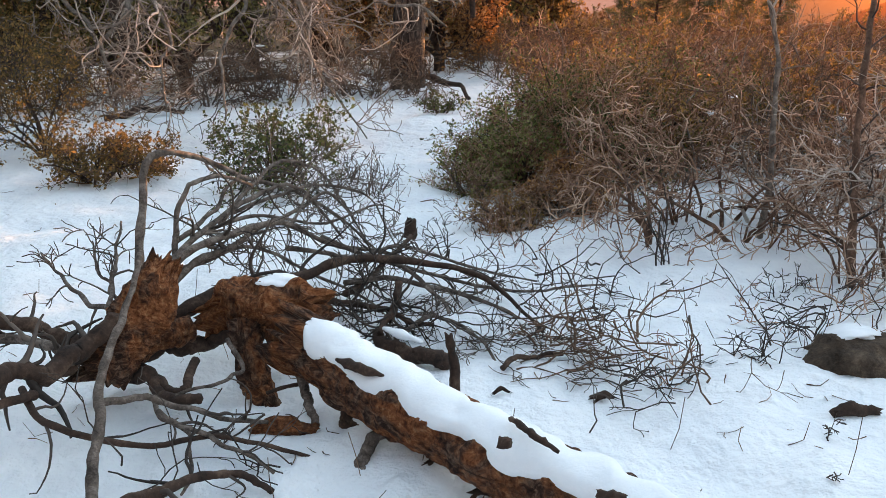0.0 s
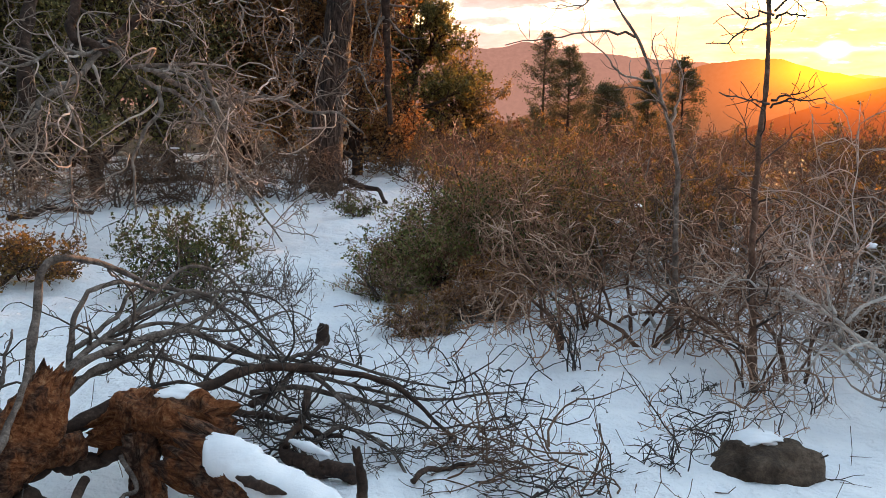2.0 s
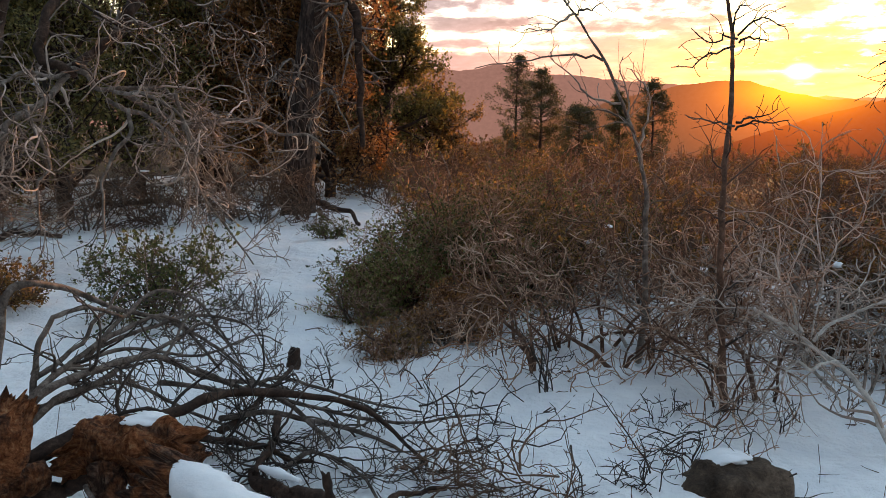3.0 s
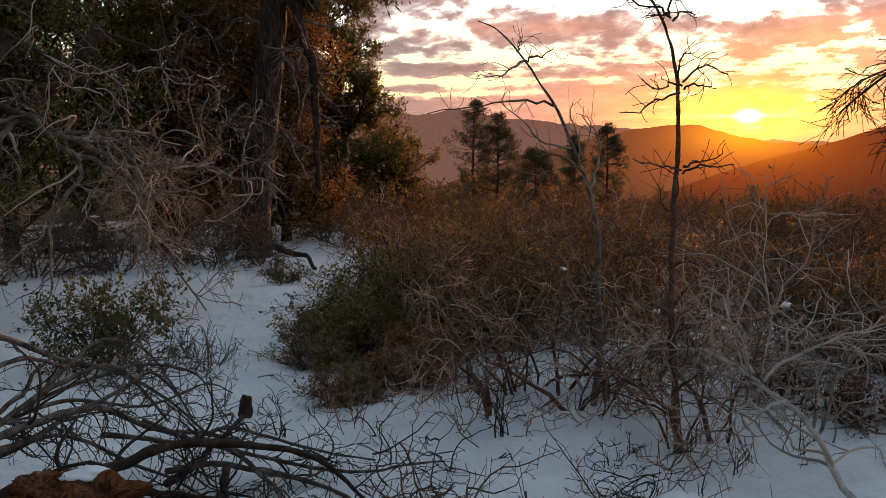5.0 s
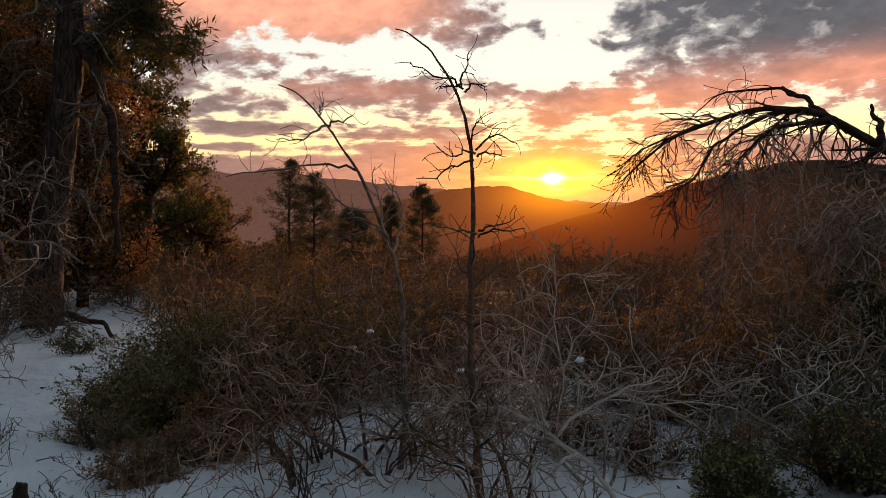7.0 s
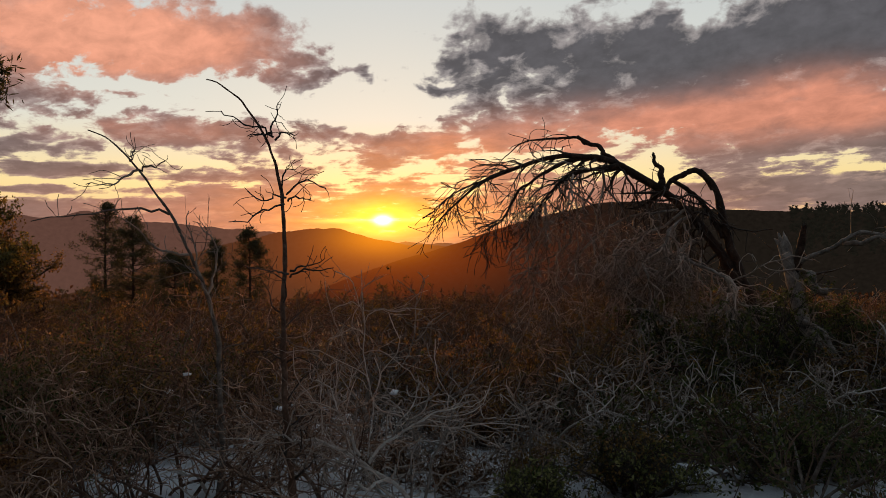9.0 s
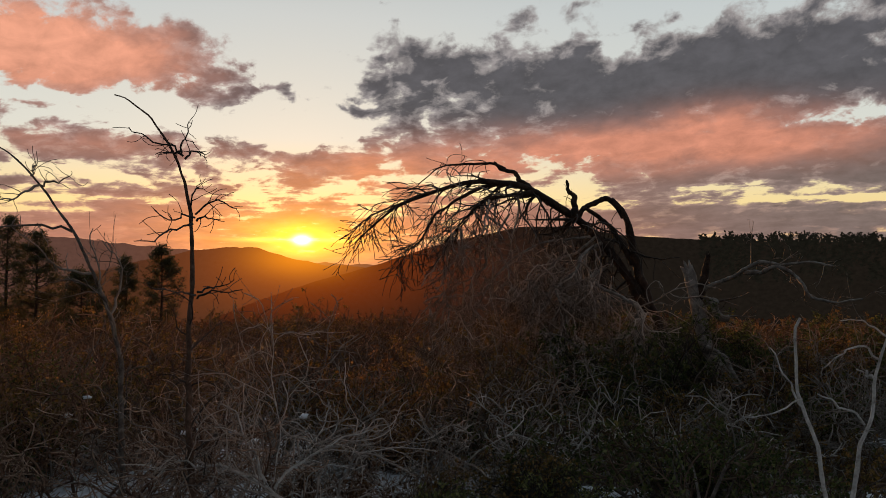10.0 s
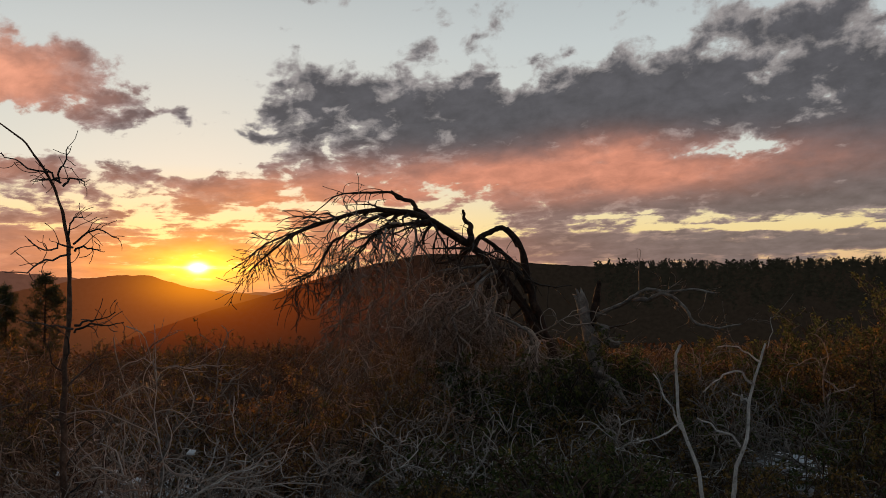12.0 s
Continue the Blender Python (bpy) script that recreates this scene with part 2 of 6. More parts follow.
BARK_YOUNG = surface("red_brown_bark", [(0.34, (0.028, 0.015, 0.010)), (0.5, (0.115, 0.062, 0.04)), (0.7, (0.27, 0.17, 0.12))], 14.0, 0.85, 0.7, 90.0)
TWIG_RED = surface("red_brown_twig", [(0.25, (0.07, 0.027, 0.016)), (0.5, (0.26, 0.12, 0.068)), (0.75, (0.56, 0.38, 0.27))], 4.0, 0.8, 0.0, 30.0, vary=0.4)
TWIG_GREY = surface("grey_twig", [(0.25, (0.07, 0.053, 0.043)), (0.5, (0.21, 0.158, 0.122)), (0.8, (0.42, 0.34, 0.28))], 4.0, 0.8, 0.0, 30.0, vary=0.4)
BARK_BONE = surface("weathered_pale_wood", [(0.32, (0.2, 0.165, 0.14)), (0.5, (0.50, 0.455, 0.41)), (0.7, (0.74, 0.70, 0.65))], 12.0, 0.8, 0.7, 80.0)
TWIG_TAN = surface("tan_twig", [(0.25, (0.075, 0.034, 0.02)), (0.5, (0.26, 0.142, 0.086)), (0.75, (0.60, 0.43, 0.32))], 4.0, 0.75, 0.0, 30.0, vary=0.45)
PINE_BARK = surface("furrowed_pine_bark", [(0.38, (0.01, 0.007, 0.006)), (0.5, (0.055, 0.036, 0.028)), (0.66, (0.17, 0.12, 0.095))], 5.0, 0.95, 1.0, 22.0, stretch=(4.0, 4.0, 0.8), dist=0.05)
TWIG_PALE = surface("pale_twig", [(0.25, (0.15, 0.115, 0.097)), (0.5, (0.40, 0.315, 0.258)), (0.8, (0.66, 0.57, 0.50))], 4.0, 0.8, 0.0, 30.0, vary=0.4)
TWIG_BROWN = surface("brown_twig", [(0.25, (0.036, 0.02, 0.013)), (0.5, (0.115, 0.067, 0.043)), (0.8, (0.27, 0.185, 0.13))], 4.0, 0.85, 0.0, 30.0, vary=0.4)
TWIG_DARK = surface("dark_twig", [(0.25, (0.02, 0.016, 0.014)), (0.55, (0.055, 0.042, 0.035)), (0.85, (0.14, 0.11, 0.095))], 4.0, 0.85, 0.0, 30.0, vary=0.4)
TWIG_DUSK = surface("weathered_dark_twig", [(0.25, (0.03, 0.024, 0.02)), (0.5, (0.095, 0.073, 0.06)), (0.8, (0.22, 0.18, 0.15))], 4.0, 0.85, 0.0, 30.0, vary=0.4)
LEAF_GREEN = surface("green_leaf", [(0.2, (0.02, 0.03, 0.011)), (0.5, (0.065, 0.085, 0.03)), (0.8, (0.17, 0.18, 0.075))], 1.5, 0.7, 0.0, 8.0, through_light=0.3, vary=0.6, spec=0.25)
LEAF_OLIVE = surface("olive_leaf", [(0.2, (0.055, 0.045, 0.018)), (0.5, (0.165, 0.112, 0.044)), (0.8, (0.33, 0.2, 0.08))], 1.5, 0.7, 0.0, 8.0, through_light=0.35, vary=0.6, spec=0.25)
LEAF_RUST = surface("rusty_leaf", [(0.2, (0.08, 0.036, 0.017)), (0.5, (0.22, 0.108, 0.042)), (0.8, (0.37, 0.21, 0.085))], 1.5, 0.6, 0.0, 8.0, through_light=0.28, vary=0.6)
LEAF_BRUSH = surface("brown_brush_leaf", [(0.2, (0.034, 0.018, 0.009)), (0.5, (0.105, 0.05, 0.023)), (0.8, (0.24, 0.125, 0.055))], 1.5, 0.65, 0.0, 8.0, through_light=0.18, vary=0.6)
LEAF_SAGE = surface("sage_leaf", [(0.2, (0.05, 0.062, 0.02)), (0.5, (0.145, 0.16, 0.055)), (0.8, (0.32, 0.32, 0.14))], 1.5, 0.7, 0.0, 8.0, through_light=0.3, vary=0.6, spec=0.25)
LEAF_DARK = surface("oak_leaf", [(0.2, (0.045, 0.048, 0.021)), (0.5, (0.13, 0.122, 0.048)), (0.8, (0.28, 0.23, 0.09))], 0.6, 0.7, 0.0, 6.0, through_light=0.34, vary=0.5)
NEEDLE = surface("pine_needle", [(0.2, (0.03, 0.036, 0.02)), (0.6, (0.08, 0.082, 0.042)), (0.85, (0.14, 0.125, 0.06))], 1.0, 0.6, 0.0, 8.0, through_light=0.3, vary=0.5)


def rotten_wood(name, bark_share):
    m = bpy.data.materials.new(name)
    m.use_nodes = True
    g = Net(m.node_tree)
    co = g.node("ShaderNodeTexCoord").outputs["UV"]
    obj = g.node("ShaderNodeTexCoord").outputs["Object"]
    grain = g.noise(g.vec("MULTIPLY", co, (6.0, 16.0, 1.0)), 2.4, 9.0, 0.7, 0.5)
    furrow = g.noise(g.vec("MULTIPLY", co, (6.0, 16.0, 1.0)), 1.6, 8.0, 0.65, 1.2)
    patch = g.noise(obj, 6.0, 9.0, 0.62, 0.8)
    flake = g.noise(obj, 48.0, 6.0, 0.66)
    mottle = g.math("ADD", g.math("MULTIPLY", grain, 0.74), g.math("MULTIPLY", flake, 0.26))
    rot = g.ramp(mottle, [(0.34, (0.03, 0.011, 0.006)), (0.43, (0.14, 0.043, 0.016)), (0.53, (0.29, 0.108, 0.042)), (0.68, (0.50, 0.28, 0.145))])
    bark = g.ramp(g.math("ADD", g.math("MULTIPLY", furrow, 0.72), g.math("MULTIPLY", flake, 0.28)), [(0.36, (0.016, 0.007, 0.005)), (0.49, (0.06, 0.032, 0.022)), (0.64, (0.24, 0.16, 0.115))])
    share = g.math("ADD", g.math("MULTIPLY", patch, 0.7), g.math("MULTIPLY", furrow, 0.3))
    col = g.mix(g.step(share, bark_share - 0.09, bark_share + 0.09), bark, rot)
    p = g.node("ShaderNodeBsdfPrincipled")
    g.put(p.inputs["Base Color"], col)
    p.inputs["Roughness"].default_value = 0.92
    p.inputs["Specular IOR Level"].default_value = 0.15
    b = g.node("ShaderNodeBump")
    b.inputs["Strength"].default_value, b.inputs["Distance"].default_value = 1.0, 0.025
    g.put(b.inputs["Height"], g.math("ADD", g.math("ADD", grain, furrow), g.math("MULTIPLY", flake, 0.3)))
    g.put(p.inputs["Normal"], b.outputs[0])
    g.put(g.node("ShaderNodeOutputMaterial").inputs[0], p.outputs[0])
    return m


ROT = rotten_wood("rotten_heartwood", 0.45)
ROT_BARK = rotten_wood("rotten_bark", 0.52)
ROT_DARK = rotten_wood("rotten_brown_wood", 0.50)
ROCK = surface("lichened_rock", [(0.34, (0.018, 0.012, 0.008)), (0.5, (0.068, 0.046, 0.031)), (0.68, (0.18, 0.13, 0.092))], 7.0, 0.9, 0.9, 50.0, dist=0.03)


def ground_material():
    """Snow in the clearing, leaf litter and bare earth under the brush and beyond."""
    m = bpy.data.materials.new("snowy_ground")
    m.use_nodes = True
    g = Net(m.node_tree)
    pos = g.node("ShaderNodeTexCoord").outputs["Object"]
    x, y, _ = g.xyz(pos)
    az = g.math("MULTIPLY", g.math("ARCTAN2", x, y), 57.29578)
    r = g.vec("LENGTH", pos)
    patch = g.noise(pos, 0.55, 6.0, 0.62, 0.3)
    grit = g.noise(pos, 28.0, 4.0, 0.7)
    soft = g.noise(pos, 3.0, 5.0, 0.55)
    # the brush begins nearer on the sunny side than along the trail
    edge = g.math("ADD", 8.2, g.math("MULTIPLY", g.math("MULTIPLY", g.step(g.math("MULTIPLY", az, -1.0), -9.0, -3.0), g.step(az, -170.0, -110.0)), 13.0))
    edge = g.math("SUBTRACT", edge, g.math("MULTIPLY", g.math("MULTIPLY", g.step(az, 38.0, 50.0), g.step(g.math("MULTIPLY", az, -1.0), -170.0, -120.0)), 2.2))
    bare = g.math("ADD", g.math("MULTIPLY", g.math("SUBTRACT", r, edge), 0.10), g.math("MULTIPLY", g.math("SUBTRACT", patch, 0.5), 1.6))
    bare = g.step(bare, -0.05, 0.25)
    snow = g.ramp(soft, [(0.25, (0.76, 0.79, 0.83)), (0.75, (0.89, 0.90, 0.91))])
    fleck = g.math("MULTIPLY", g.step(grit, 0.66, 0.74), g.step(g.noise(pos, 1.6, 3.0, 0.6), 0.5, 0.7))
    snow = g.mix(g.math("MULTIPLY", fleck, 0.55), snow, (0.12, 0.085, 0.06))
    earth = g.ramp(grit, [(0.25, (0.025, 0.016, 0.010)), (0.55, (0.075, 0.048, 0.028)), (0.8, (0.16, 0.11, 0.065))])
    p = g.node("ShaderNodeBsdfPrincipled")
    g.put(p.inputs["Base Color"], g.mix(bare, snow, earth))
    p.inputs["Roughness"].default_value = 0.95
    p.inputs["Specular IOR Level"].default_value = 0.05
    b = g.node("ShaderNodeBump")
    b.inputs["Strength"].default_value, b.inputs["Distance"].default_value = 0.9, 0.08
    g.put(b.inputs["Height"], g.math("ADD", g.math("ADD", soft, g.math("MULTIPLY", g.noise(pos, 8.0, 3.0, 0.5), 0.5)), g.math("MULTIPLY", grit, 0.2)))
    g.put(p.inputs["Normal"], b.outputs[0])
    g.put(g.node("ShaderNodeOutputMaterial").inputs[0], p.outputs[0])
    return m


def distance_material(name, near_col, glow_col, spread, rough=0.12):
    """A far backdrop: brush-covered slopes as pure emission, with the low sun's haze and glow painted in."""
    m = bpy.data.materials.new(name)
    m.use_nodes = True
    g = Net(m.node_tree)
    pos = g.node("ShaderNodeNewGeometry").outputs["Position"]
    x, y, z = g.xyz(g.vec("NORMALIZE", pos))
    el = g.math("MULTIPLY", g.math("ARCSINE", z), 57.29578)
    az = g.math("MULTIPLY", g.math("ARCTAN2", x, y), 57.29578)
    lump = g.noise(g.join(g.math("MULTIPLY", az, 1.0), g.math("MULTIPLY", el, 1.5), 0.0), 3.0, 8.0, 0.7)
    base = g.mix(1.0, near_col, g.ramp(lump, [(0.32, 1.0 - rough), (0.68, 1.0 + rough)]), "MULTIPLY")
    # orange glow round the sun's azimuth, painted into the slope's own emission
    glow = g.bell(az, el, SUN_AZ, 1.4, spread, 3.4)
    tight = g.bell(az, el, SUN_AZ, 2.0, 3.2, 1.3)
    col = g.mix(1.0, base, g.mix(1.0, glow_col, glow, "MULTIPLY"), "ADD")
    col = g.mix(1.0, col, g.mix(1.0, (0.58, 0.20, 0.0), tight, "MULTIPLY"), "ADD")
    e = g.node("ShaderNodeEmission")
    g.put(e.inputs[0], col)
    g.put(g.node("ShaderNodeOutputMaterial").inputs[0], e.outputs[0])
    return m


GROUND = ground_material()
# haze and sun glow sit in these emissive colours; no lamp lights them
HILL_FAR = distance_material("far_range_painted_haze", (0.104, 0.051, 0.039), (0.22, 0.055, 0.0), 7.0)
HILL_MID = distance_material("middle_hill_painted_glow", (0.062, 0.026, 0.014), (0.28, 0.052, 0.0), 7.0)
WOODS_FAR = distance_material("far_woods_emission", (0.0078, 0.0074, 0.0056), (0.20, 0.03, 0.0), 9.0, 0.45)
HILL_NEAR = distance_material("wooded_ridge_sun_glow", (0.0110, 0.0088, 0.0068), (0.24, 0.036, 0.0), 9.0, 0.3)


# ---------------------------------------------------------------- mesh helpers
def mesh_object(name, verts, quads, material, parent=None, label="", smooth=True, uv=None):
    """One mesh object from arrays of vertices and quads (a row with a repeated last index is a triangle)."""
    verts, quads = np.asarray(verts, np.float32), np.asarray(quads, np.int32)
    me = bpy.data.meshes.new(name)
    me.vertices.add(len(verts))
    me.vertices.foreach_set("co", verts.ravel())
    k = quads.shape[1]
    me.loops.add(quads.size)
    me.loops.foreach_set("vertex_index", quads.ravel())
    me.polygons.add(len(quads))
    me.polygons.foreach_set("loop_start", np.arange(0, quads.size, k, dtype=np.int32))
    me.polygons.foreach_set("use_smooth", np.full(len(quads), smooth, bool))
    if uv is not None:
        layer = me.uv_layers.new(name="UVMap")
        layer.data.foreach_set("uv", np.asarray(uv, np.float32)[quads.ravel()].ravel())
    me.update(calc_edges=True)
    me.materials.append(material)
    ob = new(name, me)
    if parent is not None:
        ob.parent = parent
    if label:
        tagged(ob, label)
    return ob


def mass(name, verts, quads, material, parent, label="", smooth=True):
    """Twigs or leaves too fine to tell apart, joined."""
    return tagged(mesh_object(name, verts, quads, material, parent, label, smooth), kind="stuff")


def thing(name, at, label, category, group="", kind=""):
    ob = new(name)
    ob.empty_display_size = 0.1
    ob.location = at
    return tagged(ob, label, category, group, kind)


def unit(v):
    return v / np.maximum(np.linalg.norm(v, axis=-1, keepdims=True), 1e-9)


def tubes(batches):
    """Joins batches (points B x N x 3, radii B x N, sides) into vertices and quads."""
    vs, qs, base = [], [], 0
    for pts, rad, sides in batches:
        b, n, _ = pts.shape
        if b == 0:
            continue
        tan = np.empty_like(pts)
        tan[:, 1:-1] = pts[:, 2:] - pts[:, :-2]
        tan[:, 0], tan[:, -1] = pts[:, 1] - pts[:, 0], pts[:, -1] - pts[:, -2]
        tan = unit(tan)
        mean = unit(pts[:, -1] - pts[:, 0])
        ref = np.where(np.abs(mean[:, 2:3]) < 0.8, np.array([[0.0, 0, 1]]), np.array([[1.0, 0, 0]]))
        u = unit(np.cross(tan, ref[:, None, :]))
        v = np.cross(tan, u)
        ang = np.arange(sides) * 2 * np.pi / sides
        ring = np.cos(ang)[:, None] * u[:, :, None, :] + np.sin(ang)[:, None] * v[:, :, None, :]
        ver = pts[:, :, None, :] + rad[:, :, None, None] * ring
        idx = base + np.arange(b * n * sides).reshape(b, n, sides)
        nxt = np.roll(idx, -1, axis=2)
        q = np.stack([idx[:, :-1], nxt[:, :-1], nxt[:, 1:], idx[:, 1:]], -1)
        vs.append(ver.reshape(-1, 3))
        qs.append(q.reshape(-1, 4))
        base += b * n * sides
    return np.concatenate(vs), np.concatenate(qs)


def smooth_line(pts, n, wob=0.0, r=None):
    """n points on a smooth curve through a few; wob: metres of unevenness."""
    p = np.asarray(pts, float)
    if len(p) == 2:
        p = np.stack([p[0], (p[0] + p[1]) / 2, p[1]])
    q = np.vstack([2 * p[0] - p[1], p, 2 * p[-1] - p[-2]])
    seg = np.linalg.norm(np.diff(p, axis=0), axis=1)
    s = np.concatenate([[0], np.cumsum(seg)]) / seg.sum() * (len(p) - 1)
    u = np.interp(np.linspace(0, 1, n), np.concatenate([[0], np.cumsum(seg)]) / seg.sum(), np.arange(len(p)))
    i = np.minimum(u.astype(int), len(p) - 2)
    f = (u - i)[:, None]
    a, b, c, d = q[i], q[i + 1], q[i + 2], q[i + 3]
    out = 0.5 * (2 * b + (c - a) * f + (2 * a - 5 * b + 4 * c - d) * f ** 2 + (3 * b - a - 3 * c + d) * f ** 3)
    if wob:
        k = (r or rng).normal(size=(n, 3)) * wob
        k[0] = 0
        out = out + k
    return out


def limb(pts, r0, r1, n=16, wob=None, bent=1.0):
    """A tapered limb through the given points, as a batch of one."""
    p = smooth_line(pts, n, r0 * 0.1 if wob is None else wob)
    u = np.linspace(0, 1, n)
    k = max(4, n // 3)
    kink = rng.normal(size=(k, 3)) * min(0.018, 0.5 * r0 + 0.003) * bent
    kink[0] = 0
    p = p + np.stack([np.interp(u, np.linspace(0, 1, k), kink[:, j]) for j in range(3)], -1)
    rad = (r0 + (r1 - r0) * u) * (1 + 0.06 * rng.normal(size=n))
    return p[None], np.maximum(rad, 0.0012)[None]


def grow(pts, rad, count, span, length, spread, lift, wander, n, thin, r=None, taper=0.25, floor=0.0013, curl=0.16):
    """Side shoots on a batch of branches: count on each, between span[0] and span[1] of its length."""
    r = r or rng
    b, m, _ = pts.shape
    u = r.uniform(span[0], span[1], (b, count))
    f = u * (m - 1)
    i = np.minimum(f.astype(int), m - 2)
    w = (f - i)[..., None]
    row = np.arange(b)[:, None]
    start = pts[row, i] * (1 - w) + pts[row, i + 1] * w
    tan = unit(pts[row, i + 1] - pts[row, i])
    rb = rad[row, i]
    side = unit(np.cross(tan, r.normal(size=tan.shape)))
    a = np.radians(r.normal(spread, 14, (b, count, 1)))
    way = unit(np.cos(a) * tan + np.sin(a) * side + np.array([0, 0, lift]) * 0.6)
    size = length * (1.1 - 0.45 * u) * r.uniform(0.5, 1.35, (b, count))
    k = b * count
    start, way, size = start.reshape(k, 3), way.reshape(k, 3), size.reshape(k, 1)
    out = np.empty((k, n, 3))
    out[:, 0] = start
    bend = r.normal(size=(k, 3)) * curl * 5.0 / n
    for j in range(1, n):
        if j == n // 2:
            bend = 0.4 * bend + r.normal(size=(k, 3)) * curl * 4.0 / n
        way = unit(way + bend + r.normal(size=(k, 3)) * wander * 0.55 + np.array([0, 0, lift * 0.35]))
        out[:, j] = out[:, j - 1] + way * size / (n - 1)
    top = np.minimum(rb.reshape(k) * thin, size[:, 0] * 0.06)
    rr = np.maximum(top[:, None] * np.linspace(1, taper, n)[None], floor)
    return out, rr


def leaf_quads(points, size, r=None, flat=0.5, long=1.8):
    """Folded leaves, two quads each, at the points."""
    r = r or rng
    k = len(points)
    s = size * r.uniform(0.6, 1.4, (k, 1))
    a = unit(r.normal(size=(k, 3)))
    b = unit(np.cross(a, r.normal(size=(k, 3))))
    c = np.cross(a, b)
    tip, mid = points + a * s * long, points + a * s * long * 0.5
    v = np.stack([points, mid + b * s * 0.5 + c * s * 0.18, tip, mid - b * s * 0.5 + c * s * 0.18], 1)
    q = np.arange(4 * k).reshape(k, 4)
    return v.reshape(-1, 3), q


def along(pts, count, jitter, r=None, lo=0.2):
    """Random places along a batch of branches."""
    r = r or rng
    b, m, _ = pts.shape
    row = r.integers(0, b, count)
    f = r.uniform(lo, 1, count) * (m - 1)
    i = np.minimum(f.astype(int), m - 2)
    w = (f - i)[:, None]
    return pts[row, i] * (1 - w) + pts[row, i + 1] * w + r.normal(size=(count, 3)) * jitter


def swept(axis, radii, sides=40, rings=70, amp=0.03, freq=6.0, flat=1.0, rag0=0.0, rag1=0.0, seed=0.0):
    """A rough, closed trunk shape along an axis, with ragged ends. Returns vertices, quads and uv."""
    p = smooth_line(axis, rings)
    rad = np.interp(np.linspace(0, 1, rings), np.linspace(0, 1, len(radii)), radii)
    tan = unit(np.gradient(p, axis=0))
    ref = np.array([0.0, 0, 1]) if abs(tan[:, 2]).mean() < 0.7 else np.array([1.0, 0, 0])
    u = unit(np.cross(tan, ref))
    v = np.cross(u, tan)
    vs, uv = [], []
    for i in range(rings):
        for j in range(sides):
            a = 2 * math.pi * j / sides
            d = math.cos(a) * u[i] * flat + math.sin(a) * v[i]
            at = Vector(p[i] + d * rad[i])
            k = 1 + amp / max(rad[i], 0.01) * (noise.fractal(at * freq + Vector((seed, 0, 0)), 0.8, 2.1, 4))
            ridge = 0.05 * noise.noise(Vector((math.cos(a) * 4, math.sin(a) * 4, i * 0.04 + seed)))
            q = p[i] + d * rad[i] * (k + ridge)
            e = noise.noise(Vector((math.cos(a) * 2.2 + seed, math.sin(a) * 2.2, 3.0))) + 0.5 * noise.noise(Vector((math.cos(a) * 7, math.sin(a) * 7, seed)))
            u_at = i / (rings - 1)
            if rag0 and u_at < 0.3:
                q = q - tan[i] * rag0 * e * (1 - u_at / 0.3)
            if rag1 and u_at > 0.7:
                q = q + tan[i] * rag1 * e * (u_at - 0.7) / 0.3
            vs.append(q)
            uv.append((j / sides * 2 * math.pi * rad[i], i * 0.03))
    vs += [p[0] + tan[0] * rad[0] * 0.5, p[-1] - tan[-1] * rad[-1] * 0.5]
    uv += [(0, 0), (0, 0)]
    idx = np.arange(rings * sides).reshape(rings, sides)
    nxt = np.roll(idx, -1, axis=1)
    q = np.stack([idx[:-1], nxt[:-1], nxt[1:], idx[1:]], -1).reshape(-1, 4)
    n0 = rings * sides
    cap0 = np.stack([idx[0], np.full(sides, n0), np.full(sides, n0), nxt[0]], -1)
    cap1 = np.stack([nxt[-1], np.full(sides, n0 + 1), np.full(sides, n0 + 1), idx[-1]], -1)
    return np.array(vs), q, np.array(uv), (cap0[:, [0, 1, 3]], cap1[:, [0, 1, 3]])


def swept_object(name, material, parent, label="", **kw):
    v, q, uv, caps = swept(**kw)
    me = bpy.data.meshes.new(name)
    faces = [tuple(int(i) for i in f) for f in q] + [tuple(int(i) for i in f) for c in caps for f in c]
    me.from_pydata([tuple(c) for c in v], [], faces)
    layer = me.uv_layers.new(name="UVMap")
    li = np.empty(len(me.loops), np.int32)
    me.loops.foreach_get("vertex_index", li)
    layer.data.foreach_set("uv", uv[li].astype(np.float32)[:, ::-1].copy().ravel())
    me.polygons.foreach_set("use_smooth", np.ones(len(me.polygons), bool))
    me.materials.append(material)
    ob = new(name, me)
    ob.parent = parent
    if label:
        tagged(ob, label)
    return ob


def limb_part(name, pts, r0, r1, material, parent, label="", sides=10, n=24, bent=1.0):
    """One limb as a part; returns its batch, for side shoots."""
    p, r = limb(pts, r0, r1, n, None, bent)
    batch = (p, r)
    if r0 > 0.02:
        n = n * 2
        p = smooth_line(p[0], n)[None]
        u = np.linspace(0, 1, n)
        r = np.interp(u, np.linspace(0, 1, r.shape[1]), r[0])
        r = (r * (1 + 0.22 * np.array([noise.noise(Vector((k * 0.55, r0 * 90, n))) for k in range(n)])))[None]
    t0, t1 = unit(p[0, 0] - p[0, 1]), unit(p[0, -1] - p[0, -2])
    ends = np.concatenate([[p[0, 0] + t0 * r[0, 0] * 0.4], p[0], [p[0, -1] + t1 * r[0, -1] * 0.4]])[None]
    v, q = tubes([(ends, np.concatenate([[r[0, 0] * 0.05], r[0], [r[0, -1] * 0.05]])[None], sides)])
    mesh_object(name, v, q, material, parent, label)
    return batch


